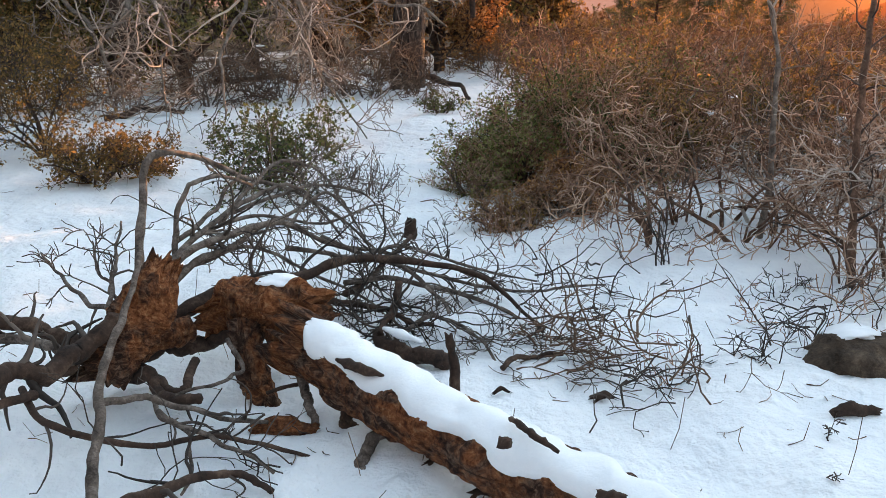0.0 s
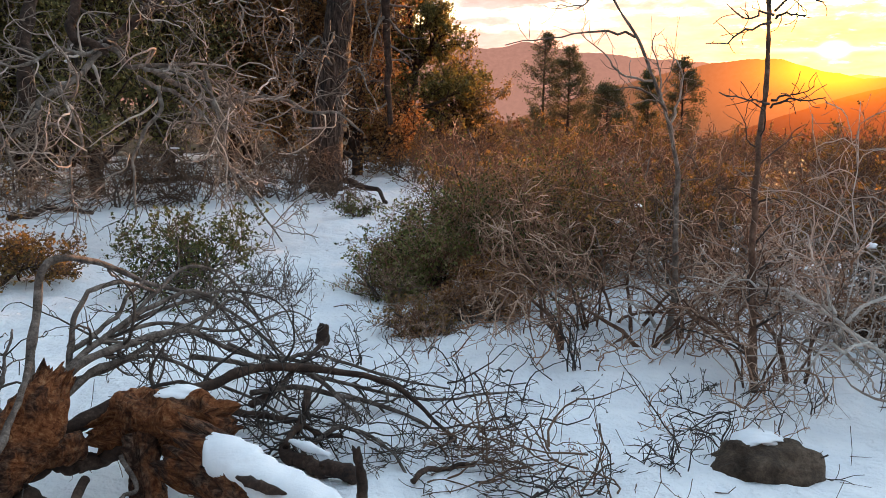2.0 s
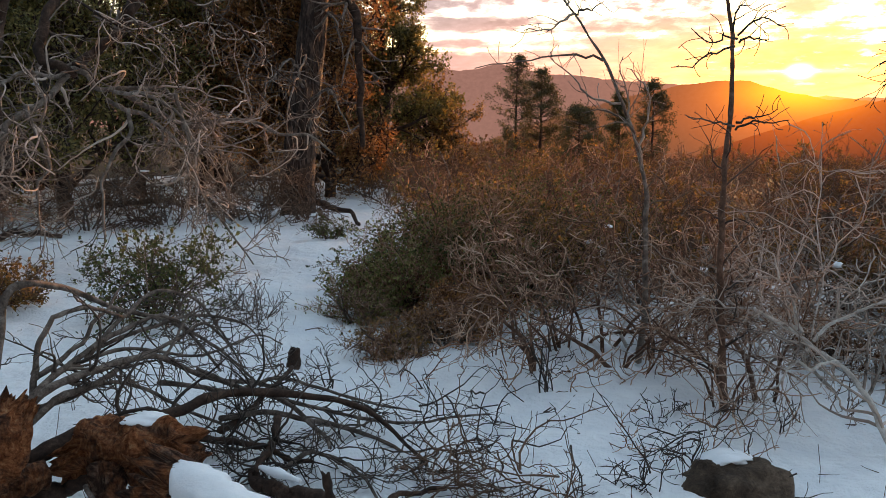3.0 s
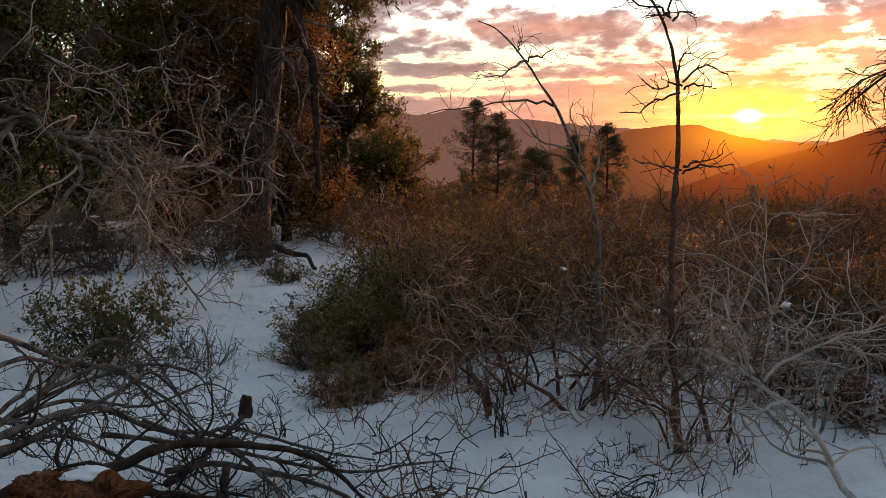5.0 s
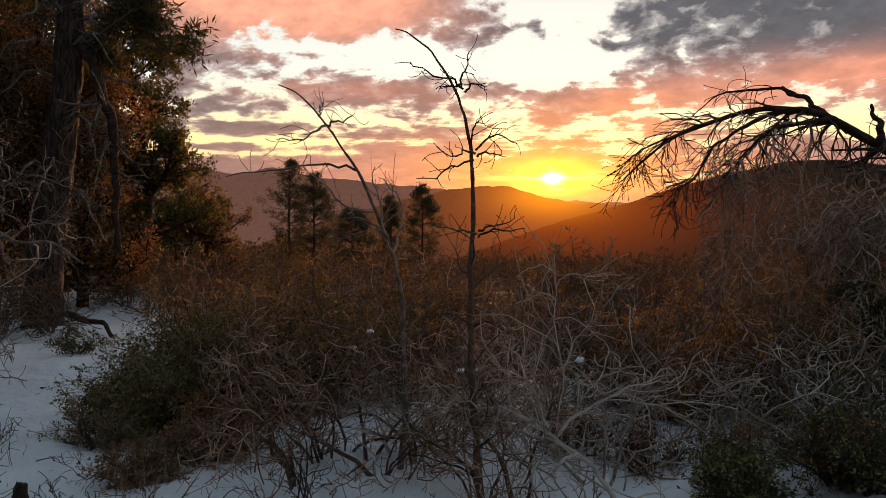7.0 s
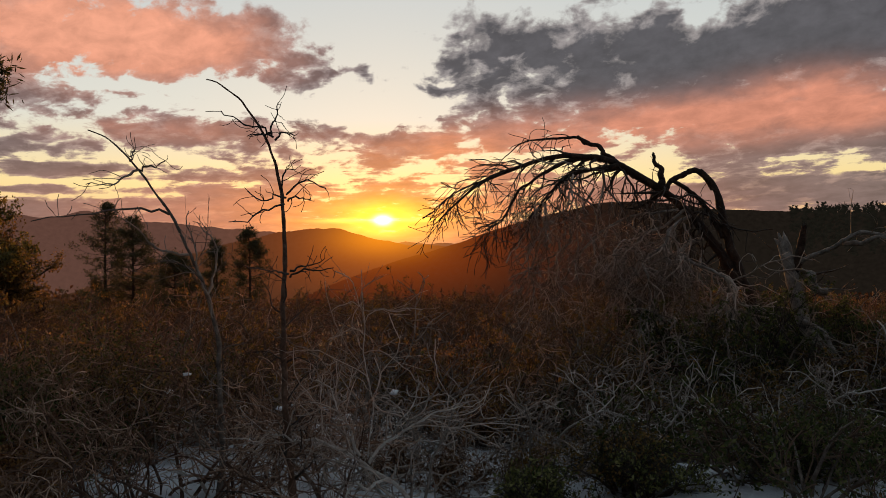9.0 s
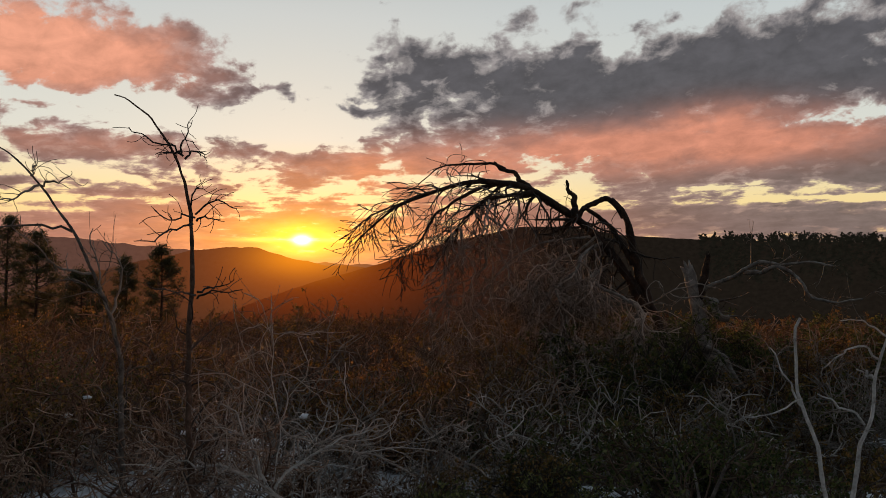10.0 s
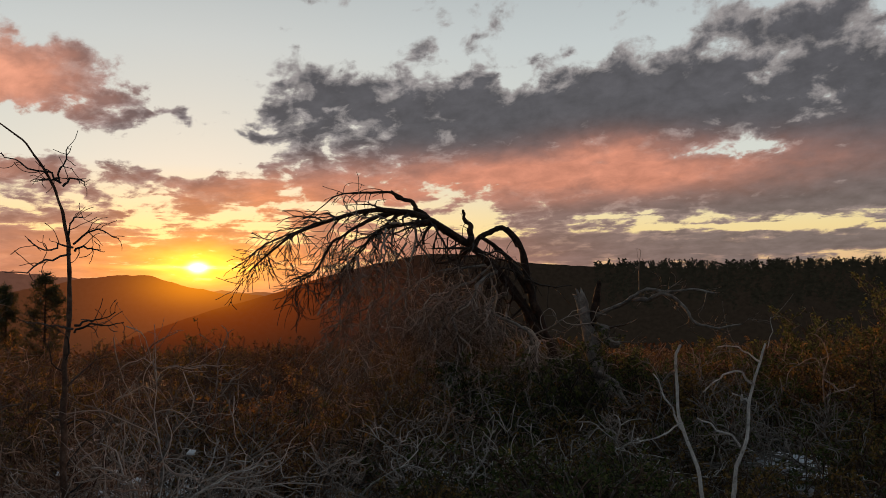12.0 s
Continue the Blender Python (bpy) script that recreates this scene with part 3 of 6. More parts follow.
DIPS = [(0.95, 2.61, 0.07, 0.035), (0.71, 2.52, 0.09, 0.025), (-1.77, 11.86, 0.4, 0.05), (-0.59, 9.44, 0.3, 0.04)]
dip = random.Random(12)
DIMPLES = [(dip.uniform(-3.0, 3.6), dip.uniform(2.2, 10.5), dip.uniform(0.06, 0.17), dip.uniform(0.03, 0.075)) for _ in range(110)]


def height(x, y):
    """The ground: a gently uneven shelf that falls away towards the valley."""
    r = math.hypot(x, y)
    z = 0.06 * noise.noise(Vector((x * 0.6, y * 0.6, 1.0))) + 0.05 * noise.noise(Vector((x * 1.9, y * 1.9, 5.0))) + 0.034 * noise.noise(Vector((x * 4.5, y * 4.5, 8.0)))
    for cx, cy, w, d in DIPS:
        q = ((x - cx) ** 2 + (y - cy) ** 2) / (w * w)
        if q < 9:
            z -= d * math.exp(-q)
    if r < 12:
        for cx, cy, w, d in DIMPLES:
            q = ((x - cx) ** 2 + (y - cy) ** 2) / (w * w)
            if q < 6:
                z -= d * math.exp(-q)
    if r > 14:
        a = math.degrees(math.atan2(x, y))
        side = min(max((a - 2) / 12, 0), 1) if a < 120 else 0
        z -= side * 0.050 * (min(r, 130) - 14)
        z -= 0.10 * max(0, min(r, 900) - 130)
        z += 0.15 * noise.noise(Vector((x * 0.15, y * 0.15, 2.0)))
    return z


# ---------------------------------------------------------------- ground and distance
def make_ground():
    radii = np.concatenate([np.linspace(0.0, 9, 91)[1:], np.geomspace(9.15, 40, 60), np.geomspace(43, 4600, 40)])
    n = 300
    ang = np.arange(n) * 2 * np.pi / n
    vs = [(0, 0, height(0, 0))]
    for r in radii:
        for a in ang:
            x, y = r * math.sin(a), r * math.cos(a)
            vs.append((x, y, height(x, y)))
    idx = 1 + np.arange(len(radii) * n).reshape(len(radii), n)
    nxt = np.roll(idx, -1, axis=1)
    q = np.stack([idx[:-1], idx[1:], nxt[1:], nxt[:-1]], -1).reshape(-1, 4)
    first = np.stack([np.zeros(n, int), idx[0], nxt[0], nxt[0]], -1)
    me = bpy.data.meshes.new("ground")
    me.from_pydata(vs, [], [tuple(map(int, f)) for f in q] + [(0, int(a), int(b)) for _, a, b, _ in first])
    me.polygons.foreach_set("use_smooth", np.ones(len(me.polygons), bool))
    me.materials.append(GROUND)
    tagged(new("ground", me), "snow-covered ground with bare earth under the brush", "ground", kind="structure")


def make_ridge(name, crest, far, near_share, material, label, rough=0.12, step=0.12):
    """A range of hills: its crest's elevation by azimuth, as seen from the shelf, at a distance."""
    az = np.arange(crest[0][0], crest[-1][0] + step, step)
    el = np.interp(az, [c[0] for c in crest], [c[1] for c in crest])
    kern = np.hanning(9) / np.hanning(9).sum()
    el = np.convolve(np.pad(el, 4, mode="edge"), kern, "valid")
    vs = []
    rows = 14
    for a, e in zip(az, el):
        e += rough * noise.fractal(Vector((a * 0.8, far * 0.01, 0)), 0.9, 2.1, 5)
        top = 1.65 + far * math.tan(radians(e))
        for j in range(rows):
            w = j / (rows - 1)
            d = far * (near_share + (1 - near_share) * w)
            z = -80 + (top + 80) * w ** 0.8 + (1 - w) * w * far * 0.02 * noise.noise(Vector((a * 0.5, w * 3, far)))
            vs.append((d * math.sin(radians(a)), d * math.cos(radians(a)), z))
        vs.append((1.25 * far * math.sin(radians(a)), 1.25 * far * math.cos(radians(a)), -80))
    m = rows + 1
    idx = np.arange(len(az) * m).reshape(len(az), m)
    q = np.stack([idx[:-1, :-1], idx[1:, :-1], idx[1:, 1:], idx[:-1, 1:]], -1).reshape(-1, 4)
    tagged(mesh_object(name, vs, q, material), label, "hill", kind="structure")
    return az, el


make_ground()
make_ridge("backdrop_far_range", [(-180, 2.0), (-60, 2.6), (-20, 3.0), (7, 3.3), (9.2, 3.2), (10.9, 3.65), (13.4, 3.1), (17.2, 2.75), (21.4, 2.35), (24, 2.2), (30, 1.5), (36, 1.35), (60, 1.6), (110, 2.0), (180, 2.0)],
           3600, 0.6, HILL_FAR, "mauve mountain range on the horizon with painted haze")
make_ridge("backdrop_middle_hill", [(4, -2.3), (10, -1.6), (15, 0.2), (20, 1.6), (22.5, 2.15), (25.3, 2.5), (27.2, 2.45), (29.5, 1.75), (31.5, 1.35), (34.5, 1.2), (38, 0.8), (44, -0.5), (52, -2.3)], 2000, 0.6, HILL_MID, "hill under the setting sun with a painted orange glow")
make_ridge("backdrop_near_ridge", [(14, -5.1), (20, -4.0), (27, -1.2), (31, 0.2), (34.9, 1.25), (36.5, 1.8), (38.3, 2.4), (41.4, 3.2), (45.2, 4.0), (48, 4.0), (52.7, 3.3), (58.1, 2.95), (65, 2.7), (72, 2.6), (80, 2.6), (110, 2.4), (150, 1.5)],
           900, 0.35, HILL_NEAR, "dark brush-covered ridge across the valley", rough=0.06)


def far_woods():
    """The line of conifers along the ridge."""
    r = np.random.default_rng(21)
    crest = lambda a: 1.65 + 900 * math.tan(radians(np.interp(a, [34.9, 38.3, 45.2, 52.7, 58.1, 65, 80, 110], [1.25, 2.4, 4.0, 3.3, 2.95, 2.7, 2.6, 2.4])))
    out = []
    trees = [(a, 1.0, r.uniform(4.5, 11.0) * min(1.0, 0.45 + (a - 57.5) * 0.12)) for a in r.uniform(57.5, 100, 640)] + [(a, r.uniform(0.6, 1.0), r.uniform(6.0, 12.0)) for a in r.uniform(57, 100, 900)]
    for a, w, h in trees:
        d = 900 * (0.35 + 0.65 * w) - 4
        base = -80 + (crest(a) + 80) * w ** 0.8 - 14.0
        x, y = d * math.sin(radians(a)), d * math.cos(radians(a))
        half = h * r.uniform(0.26, 0.46)
        k = 60
        u = r.uniform(0.0, 1, k)
        wide = half * (np.sqrt(np.clip(1 - u ** 2.2, 0.03, 1)) if r.uniform() < 0.4 else np.clip(1.05 - u, 0.06, 1))
        turn, far = r.uniform(0, 6.28, k), np.sqrt(r.uniform(0, 1, k))
        out.append(np.stack([x + wide * far * np.cos(turn), y + wide * far * np.sin(turn), base + u * (h + 12.5)], -1))
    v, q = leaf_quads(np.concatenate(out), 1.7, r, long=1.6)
    # emissive like the ridge, so the sun lamp does not light these trees
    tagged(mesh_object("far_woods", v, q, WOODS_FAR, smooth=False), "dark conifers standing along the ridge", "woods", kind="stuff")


far_woods()


# ---------------------------------------------------------------- shrubs of the chaparral
def shrub_shape(seed, tall, stems, spread, twigs, lift=0.12, n1=7, n2=5, n3=3, thick=0.014, wander=0.22, floor=0.0013, low=0.18, curl=0.16):
    """Stem and twig batches of a many-stemmed shrub standing at the origin."""
    r = np.random.default_rng(seed)
    a = r.uniform(0, 2 * np.pi, stems)
    lean = r.uniform(0.05, 1, stems) * spread
    way = unit(np.stack([np.sin(a) * lean, np.cos(a) * lean, np.ones(stems)], -1))
    size = tall * r.uniform(0.6, 1.0, (stems, 1))
    p = np.empty((stems, 8, 3))
    p[:, 0] = np.stack([np.sin(a), np.cos(a), 0 * a], -1) * r.uniform(0.01, 0.12, (stems, 1)) * spread
    p[:, 0, 2] = -0.06
    bend = r.normal(size=(stems, 3)) * 0.12
    for j in range(1, 8):
        way = unit(way + bend + r.normal(size=(stems, 3)) * wander * 0.45)
        p[:, j] = p[:, j - 1] + way * size / 7
    rad = thick * r.uniform(0.5, 1.4, (stems, 1)) * np.linspace(1, 0.25, 8)
    b1 = grow(p, rad, n1, (low, 0.98), tall * 0.42, 52, lift, wander, 7, 0.6, r, floor=floor * 1.6, curl=curl)
    b2 = grow(*b1, n2, (0.15, 1.0), tall * 0.22, 52, lift * 0.5, wander, 4 if curl < 0.2 else 6, 0.6, r, floor=floor * 1.2, curl=curl)
    b3 = grow(*b2, n3, (0.2, 1.0), tall * 0.10, 50, lift * 0.3, wander, 3, 0.7, r, floor=floor) if n3 else None
    return (p, rad), b1, b2, b3


def make_shrub(name, label, seed, tall, stems, spread, wood, twig, leaf=None, leaves=0, leaf_size=0.02, at=(0, 0, 0), category="shrub", group="", **kw):
    s, b1, b2, b3 = shrub_shape(seed, tall, stems, spread, 0, **kw)
    ob = thing(name, at, label, category, group)
    if name == "bare_bush":
        for a, b in zip(*s):
            v, q = tubes([(a[None], b[None], 6)])
            mesh_object("stem", v, q, wood, ob)
    else:
        v, q = tubes([(*s, 5)])
        mass("stem_mass", v, q, wood, ob)
    v, q = tubes([(*b1, 4), (*b2, 3)] + ([(*b3, 3)] if b3 is not None else []))
    mass("twig_mass", v, q, twig, ob)
    if leaves:
        r = np.random.default_rng(seed + 1000)
        v, q = leaf_quads(along(b3[0] if b3 is not None else b2[0], leaves, leaf_size * 0.8, r), leaf_size, r)
        mass("foliage", v, q, leaf, ob, smooth=False)
    return ob


def place(ob, x, y, turn=0.0, size=1.0, sink=0.0):
    ob.location = (x, y, height(x, y) - sink)
    ob.rotation_euler = (0, 0, turn)
    ob.scale = (size, size, size)
    return ob


def spread_copies(kinds, spots, r, low=0.75, high=1.2):
    """Puts the prototypes and their copies on the spots."""
    used = set()
    for x, y in spots:
        ob = kinds[r.integers(len(kinds))]
        turn, size = r.uniform(0, 6.28), r.uniform(low, high)
        if ob in used:
            ob = copy_thing(ob, Matrix.Identity(4))
        used.add(ob)
        place(ob, x, y, turn, size)
    for ob in kinds:
        if ob not in used:
            place(ob, *spots[0], 0.3, 0.9)


def polar(a, d):
    return d * math.sin(radians(a)), d * math.cos(radians(a))


def scatter(r, count, a0, a1, d0, d1, apart, keep=lambda a, d: True, power=1.0):
    """Spots in a sector, no two too near each other."""
    out = []
    for _ in range(count * 30):
        if len(out) >= count:
            break
        a, d = r.uniform(a0, a1), d0 + (d1 - d0) * r.uniform(0, 1) ** power
        if not keep(a, d):
            continue
        x, y = polar(a, d)
        if all((x - u) ** 2 + (y - w) ** 2 > apart * apart for u, w in out):
            out.append((x, y))
    return out


def brush_edge(a):
    """How far off the brush begins, by azimuth."""
    return float(np.interp(a, [-2, 3, 6, 10, 26, 32, 40, 46, 55, 62, 75], [24, 22, 9.0, 7.3, 6.9, 6.4, 6.6, 7.6, 8.8, 9.5, 9.5]))


def make_brush():
    r = np.random.default_rng(31)
    pale = [make_shrub("bare_shrub", "leafless pale-twigged shrub with tangled branches", 100 + i, 1.5, 9, 1.0, BARK_GREY, TWIG_TAN if i % 2 else TWIG_RED, LEAF_RUST, 300, 0.012, group="chaparral shrubs", n1=5, n2=2, n3=1, wander=0.66, lift=0.05, floor=0.0034, curl=0.21) for i in range(4)]
    mixed = [make_shrub("brown_shrub", "brown twiggy shrub with sparse rusty leaves", 120 + i, 1.35, 9, 0.85, BARK_BROWN, TWIG_BROWN if i else TWIG_RED, LEAF_BRUSH, 2000, 0.011, group="chaparral shrubs", n1=5, n2=4, n3=3, wander=0.4, lift=0.04, floor=0.0022, curl=0.19) for i in range(3)]
    green = [make_shrub("olive_shrub", "olive-green leafy chaparral shrub", 140 + i, 1.3, 9, 0.9, BARK_BROWN, TWIG_BROWN, LEAF_OLIVE, 3000, 0.016, group="chaparral shrubs", n1=5, n2=4, n3=1, wander=0.28, lift=0.06, floor=0.0022) for i in range(3)]
    keep = lambda a, d: d > brush_edge(a) + 0.2
    front = scatter(r, 19, 8, 48, 7.0, 11.0, 0.75, lambda a, d: brush_edge(a) + 0.1 < d < brush_edge(a) + 2.6)
    back = scatter(r, 110, 3, 82, 8.0, 23, 1.0, lambda a, d: d > brush_edge(a) + 0.8)
    spread_copies(pale + mixed[:1], front, r, 0.75, 1.1)
    spread_copies(mixed + mixed + green + pale[:1], back, r, 0.75, 1.05)
    spread_copies([copy_thing(g, Matrix.Identity(4)) for g in green], scatter(r, 20, 9, 46, 7.4, 9.6, 0.7, lambda a, d: brush_edge(a) + 0.5 < d < brush_edge(a) + 1.6), r, 0.75, 1.0)
    low = [make_shrub("low_brush", "low dark-green brush tangled with grey twigs", 180 + i, 0.75, 9, 1.2, BARK_GREY, TWIG_BROWN, LEAF_GREEN if i % 2 else LEAF_OLIVE, 1300, 0.019, group="low brush", n1=5, n2=3, n3=1, wander=0.3, lift=0.02, floor=0.003) for i in range(4)]
    spread_copies(low, scatter(r, 60, 36, 84, 5.6, 11, 0.62, lambda a, d: d > np.interp(a, [36, 42, 47, 52, 60, 84], [8.2, 7.4, 7.0, 6.3, 6.0, 5.8])), r, 0.7, 1.2)
    spread_copies([copy_thing(g, Matrix.Identity(4)) for g in mixed + green[:1]], scatter(r, 16, 2.0, 7.5, 16.5, 24, 0.9), r, 0.7, 1.0)
    tangle = [make_shrub("bare_shrub", "pale leafless tangle of crooked twigs", 190 + i, 1.15, 6, 1.3, BARK_ASH, TWIG_PALE, group="pale tangles in the brush", n1=4, n2=3, n3=1, wander=0.75, lift=0.03, thick=0.011, floor=0.0036, curl=0.3) for i in range(4)]
    spread_copies(tangle, scatter(r, 24, 10, 62, 5.4, 9.6, 0.6, lambda a, d: (brush_edge(a) - 0.1 if a < 28 else brush_edge(a) - 0.8) < d < brush_edge(a) + 1.2), r, 0.6, 1.1)
    # thinner ones further off
    far = [make_shrub("distant_shrub", "russet chaparral shrub on the slope", 160 + i, 1.6, 6, 0.9, BARK_GREY, TWIG_RED, LEAF_BRUSH if i % 2 else LEAF_OLIVE, 1200, 0.03, group="distant chaparral", n1=4, n2=3, n3=0, thick=0.02, floor=0.007, lift=0.15) for i in range(5)]
    spots = scatter(r, 220, -1, 82, 21, 80, 1.6, lambda a, d: d > brush_edge(a), 1.3)
    spread_copies(far, spots, r, 0.75, 1.2)


def far_scrub():
    """The brush on the slope beyond, as one mass."""
    r = np.random.default_rng(41)
    k = 48000
    a, d = np.radians(r.uniform(-4, 84, k)), 60 + 240 * r.uniform(0, 1, k) ** 1.5
    x, y = d * np.sin(a), d * np.cos(a)
    z = np.array([height(u, w) for u, w in zip(x, y)]) + r.uniform(0, 1, k) ** 0.7 * 2.0 * (0.7 + 0.3 * np.sin(x * 0.4) * np.cos(y * 0.33))
    v, q = leaf_quads(np.stack([x, y, z], -1), 0.2, r, long=1.5)
    tagged(mesh_object("far_scrub", v, q, LEAF_BRUSH, smooth=False), "russet chaparral covering the far slope", "scrub", kind="stuff")


# ---------------------------------------------------------------- trees
def crown_leaves(tips, count, jitter, size, seed):
    r = np.random.default_rng(seed)
    return leaf_quads(along(tips, count, jitter, r, 0.0), size, r)


def make_oak(at, seed, tall, wide, leaf, leaves, label, leaf_size=0.043, trunk_r=0.13, low=0.25, lean=(0, 0), clump=0.12):
    """A broad evergreen tree: trunk, forking limbs, twigs, and leaves in clumps on the twigs."""
    r = np.random.default_rng(seed)
    ob = thing("oak_tree", (at[0], at[1], height(*at)), label, "tree", "trees beside the trail")
    top = np.array([lean[0], lean[1], tall * 0.8])
    p = smooth_line([(0, 0, -0.2), (0.1 * wide * r.normal(), 0.1 * wide * r.normal(), tall * 0.35), top], 14, 0.03, r)[None]
    rad = np.linspace(trunk_r, trunk_r * 0.25, 14)[None]
    v, q = tubes([(p, rad, 10)])
    mesh_object("trunk", v, q, BARK_DARK, ob)
    b1 = grow(p, rad, 26, (low, 1.0), wide * 0.62, 66, 0.16, 0.17, 9, 0.6, r)
    b2 = grow(*b1, 9, (0.25, 1.0), wide * 0.30, 48, 0.12, 0.22, 6, 0.6, r)
    b3 = grow(*b2, 6, (0.25, 1.0), wide * 0.13, 48, 0.05, 0.25, 4, 0.6, r)
    v, q = tubes([(*b1, 6), (*b2, 4), (*b3, 3)])
    mass("limb_mass", v, q, BARK_DARK, ob)
    v, q = crown_leaves(b3[0], leaves, clump, leaf_size, seed + 5)
    mass("crown", v, q, leaf, ob, smooth=False)
    return ob


def make_conifer(at, seed, tall, wide, label, base=0.12, boughs=130):
    """An open-crowned pine: straight trunk, uneven rising boughs, needles in clumps at their ends."""
    r = np.random.default_rng(seed)
    ob = thing("pine_tree", (at[0], at[1], height(*at) - 0.1), label, "tree", "pines on the slope")
    p = smooth_line([(0, 0, 0), (0.1 * r.normal(), 0, tall * 0.5), (0, 0, tall)], 14, 0.01, r)[None]
    rad = np.linspace(tall * 0.018, 0.02, 14)[None]
    v, q = tubes([(p, rad, 8)])
    mesh_object("trunk", v, q, BARK_DARK, ob)
    n = boughs
    u = np.sort(base + (0.97 - base) * r.uniform(0, 1, n) ** 0.9)
    a = r.uniform(0, 6.28, n)
    size = wide * np.clip(0.12 + 2.0 * (1.0 - u), 0.1, 1.0) * r.uniform(0.4, 1.2, n)
    b = np.empty((n, 7, 3))
    b[:, 0] = np.stack([0 * a, 0 * a, u * tall], -1)
    way = unit(np.stack([np.sin(a), np.cos(a), r.uniform(-0.15, 0.35, n) + 0.5 * (u - 0.5)], -1))
    for j in range(1, 7):
        way = unit(way + r.normal(size=(n, 3)) * 0.1 + np.array([0, 0, 0.08]))
        b[:, j] = b[:, j - 1] + way * size[:, None] / 6
    br = np.linspace(1, 0.3, 7)[None] * 0.022 * np.ones((n, 1))
    b2 = grow(b, br, 5, (0.45, 1), wide * 0.2, 42, 0.25, 0.12, 4, 0.6, r, curl=0.05)
    v, q = tubes([(b, br, 4), (*b2, 3)])
    mass("bough_mass", v, q, BARK_DARK, ob)
    tips = np.concatenate([b2[0][:, -1], b2[0][:, 2], b[:, -1], p[0, -1:]])
    pick = r.integers(0, len(tips), 10000)
    v, q = leaf_quads(tips[pick] + r.normal(size=(10000, 3)) * np.array([0.14, 0.14, 0.08]), 0.048, r, long=3.4)
    mass("needle_mass", v, q, NEEDLE, ob, smooth=False)
    return ob


def trees_left():
    spots = [(-9.5, 15.5, 8.0, 4.2, LEAF_DARK, 30000, 0), (-6.6, 17.0, 9.0, 4.2, LEAF_DARK, 34000, 1), (-4.2, 18.5, 9.5, 4.0, LEAF_DARK, 26000, 2), (-2.6, 19.5, 9.0, 3.8, LEAF_OLIVE, 34000, 3), (-0.8, 18.6, 7.4, 2.8, LEAF_RUST, 20000, 4), (0.8, 21.0, 7.2, 3.0, LEAF_DARK, 26000, 5), (-12.5, 19.0, 9.0, 4.4, LEAF_DARK, 18000, 6), (-4.6, 15.0, 6.0, 3.2, LEAF_DARK, 24000, 7), (2.3, 23.0, 3.0, 2.4, LEAF_OLIVE, 9000, 8), (-0.5, 21.5, 8.4, 3.4, LEAF_DARK, 26000, 9)]
    # the last two are added to shade the snow; (-11.5, 8.0) stands out of view
    spots += [(-9.0, 22.0, 11.0, 4.6, LEAF_DARK, 30000, 10), (-6.8, 20.0, 9.5, 4.2, LEAF_DARK, 26000, 18), (-3.3, 21.0, 9.5, 3.8, LEAF_DARK, 22000, 19), (-5.2, 23.0, 11.0, 4.4, LEAF_DARK, 28000, 11), (-14.5, 24.0, 11.0, 4.6, LEAF_DARK, 24000, 12), (-2.2, 23.5, 9.5, 3.8, LEAF_RUST, 24000, 13), (-7.6, 14.0, 5.0, 3.0, LEAF_OLIVE, 18000, 14), (-0.15, 18.0, 5.6, 2.5, LEAF_RUST, 18000, 15), (-8.4, 11.3, 7.0, 3.6, LEAF_DARK, 20000, 16), (-11.5, 8.0, 8.0, 4.0, LEAF_DARK, 20000, 17)]
    for x, y, tall, wide, leaf, count, i in spots:
        make_oak((x, y), 300 + i, tall, wide, leaf, int(count * (1.7 if i in (5, 9) else 1.25)), "dark oak tree with rusty backlit leaves" if leaf is LEAF_RUST else "dark green evergreen oak tree", low=0.08, clump=0.06 if i in (5, 8, 9) else 0.12)


def unseen_shade_oaks():
    """Oaks added out of view round the near side of the clearing, to shade its snow."""
    first = make_oak((-8.0, 4.0), 340, 8.0, 4.4, LEAF_DARK, 16000, "unseen broad evergreen oak added to shade the clearing", leaf_size=0.085, low=0.15)
    for i, (x, y) in enumerate(((-7.2, -1.0), (-6.5, -6.0), (-10.5, 1.5), (-11.0, -5.0), (-2.0, -8.5))):
        place(copy_thing(first, Matrix.Identity(4)), x, y, 1.1 * i, 0.9 + 0.06 * i)


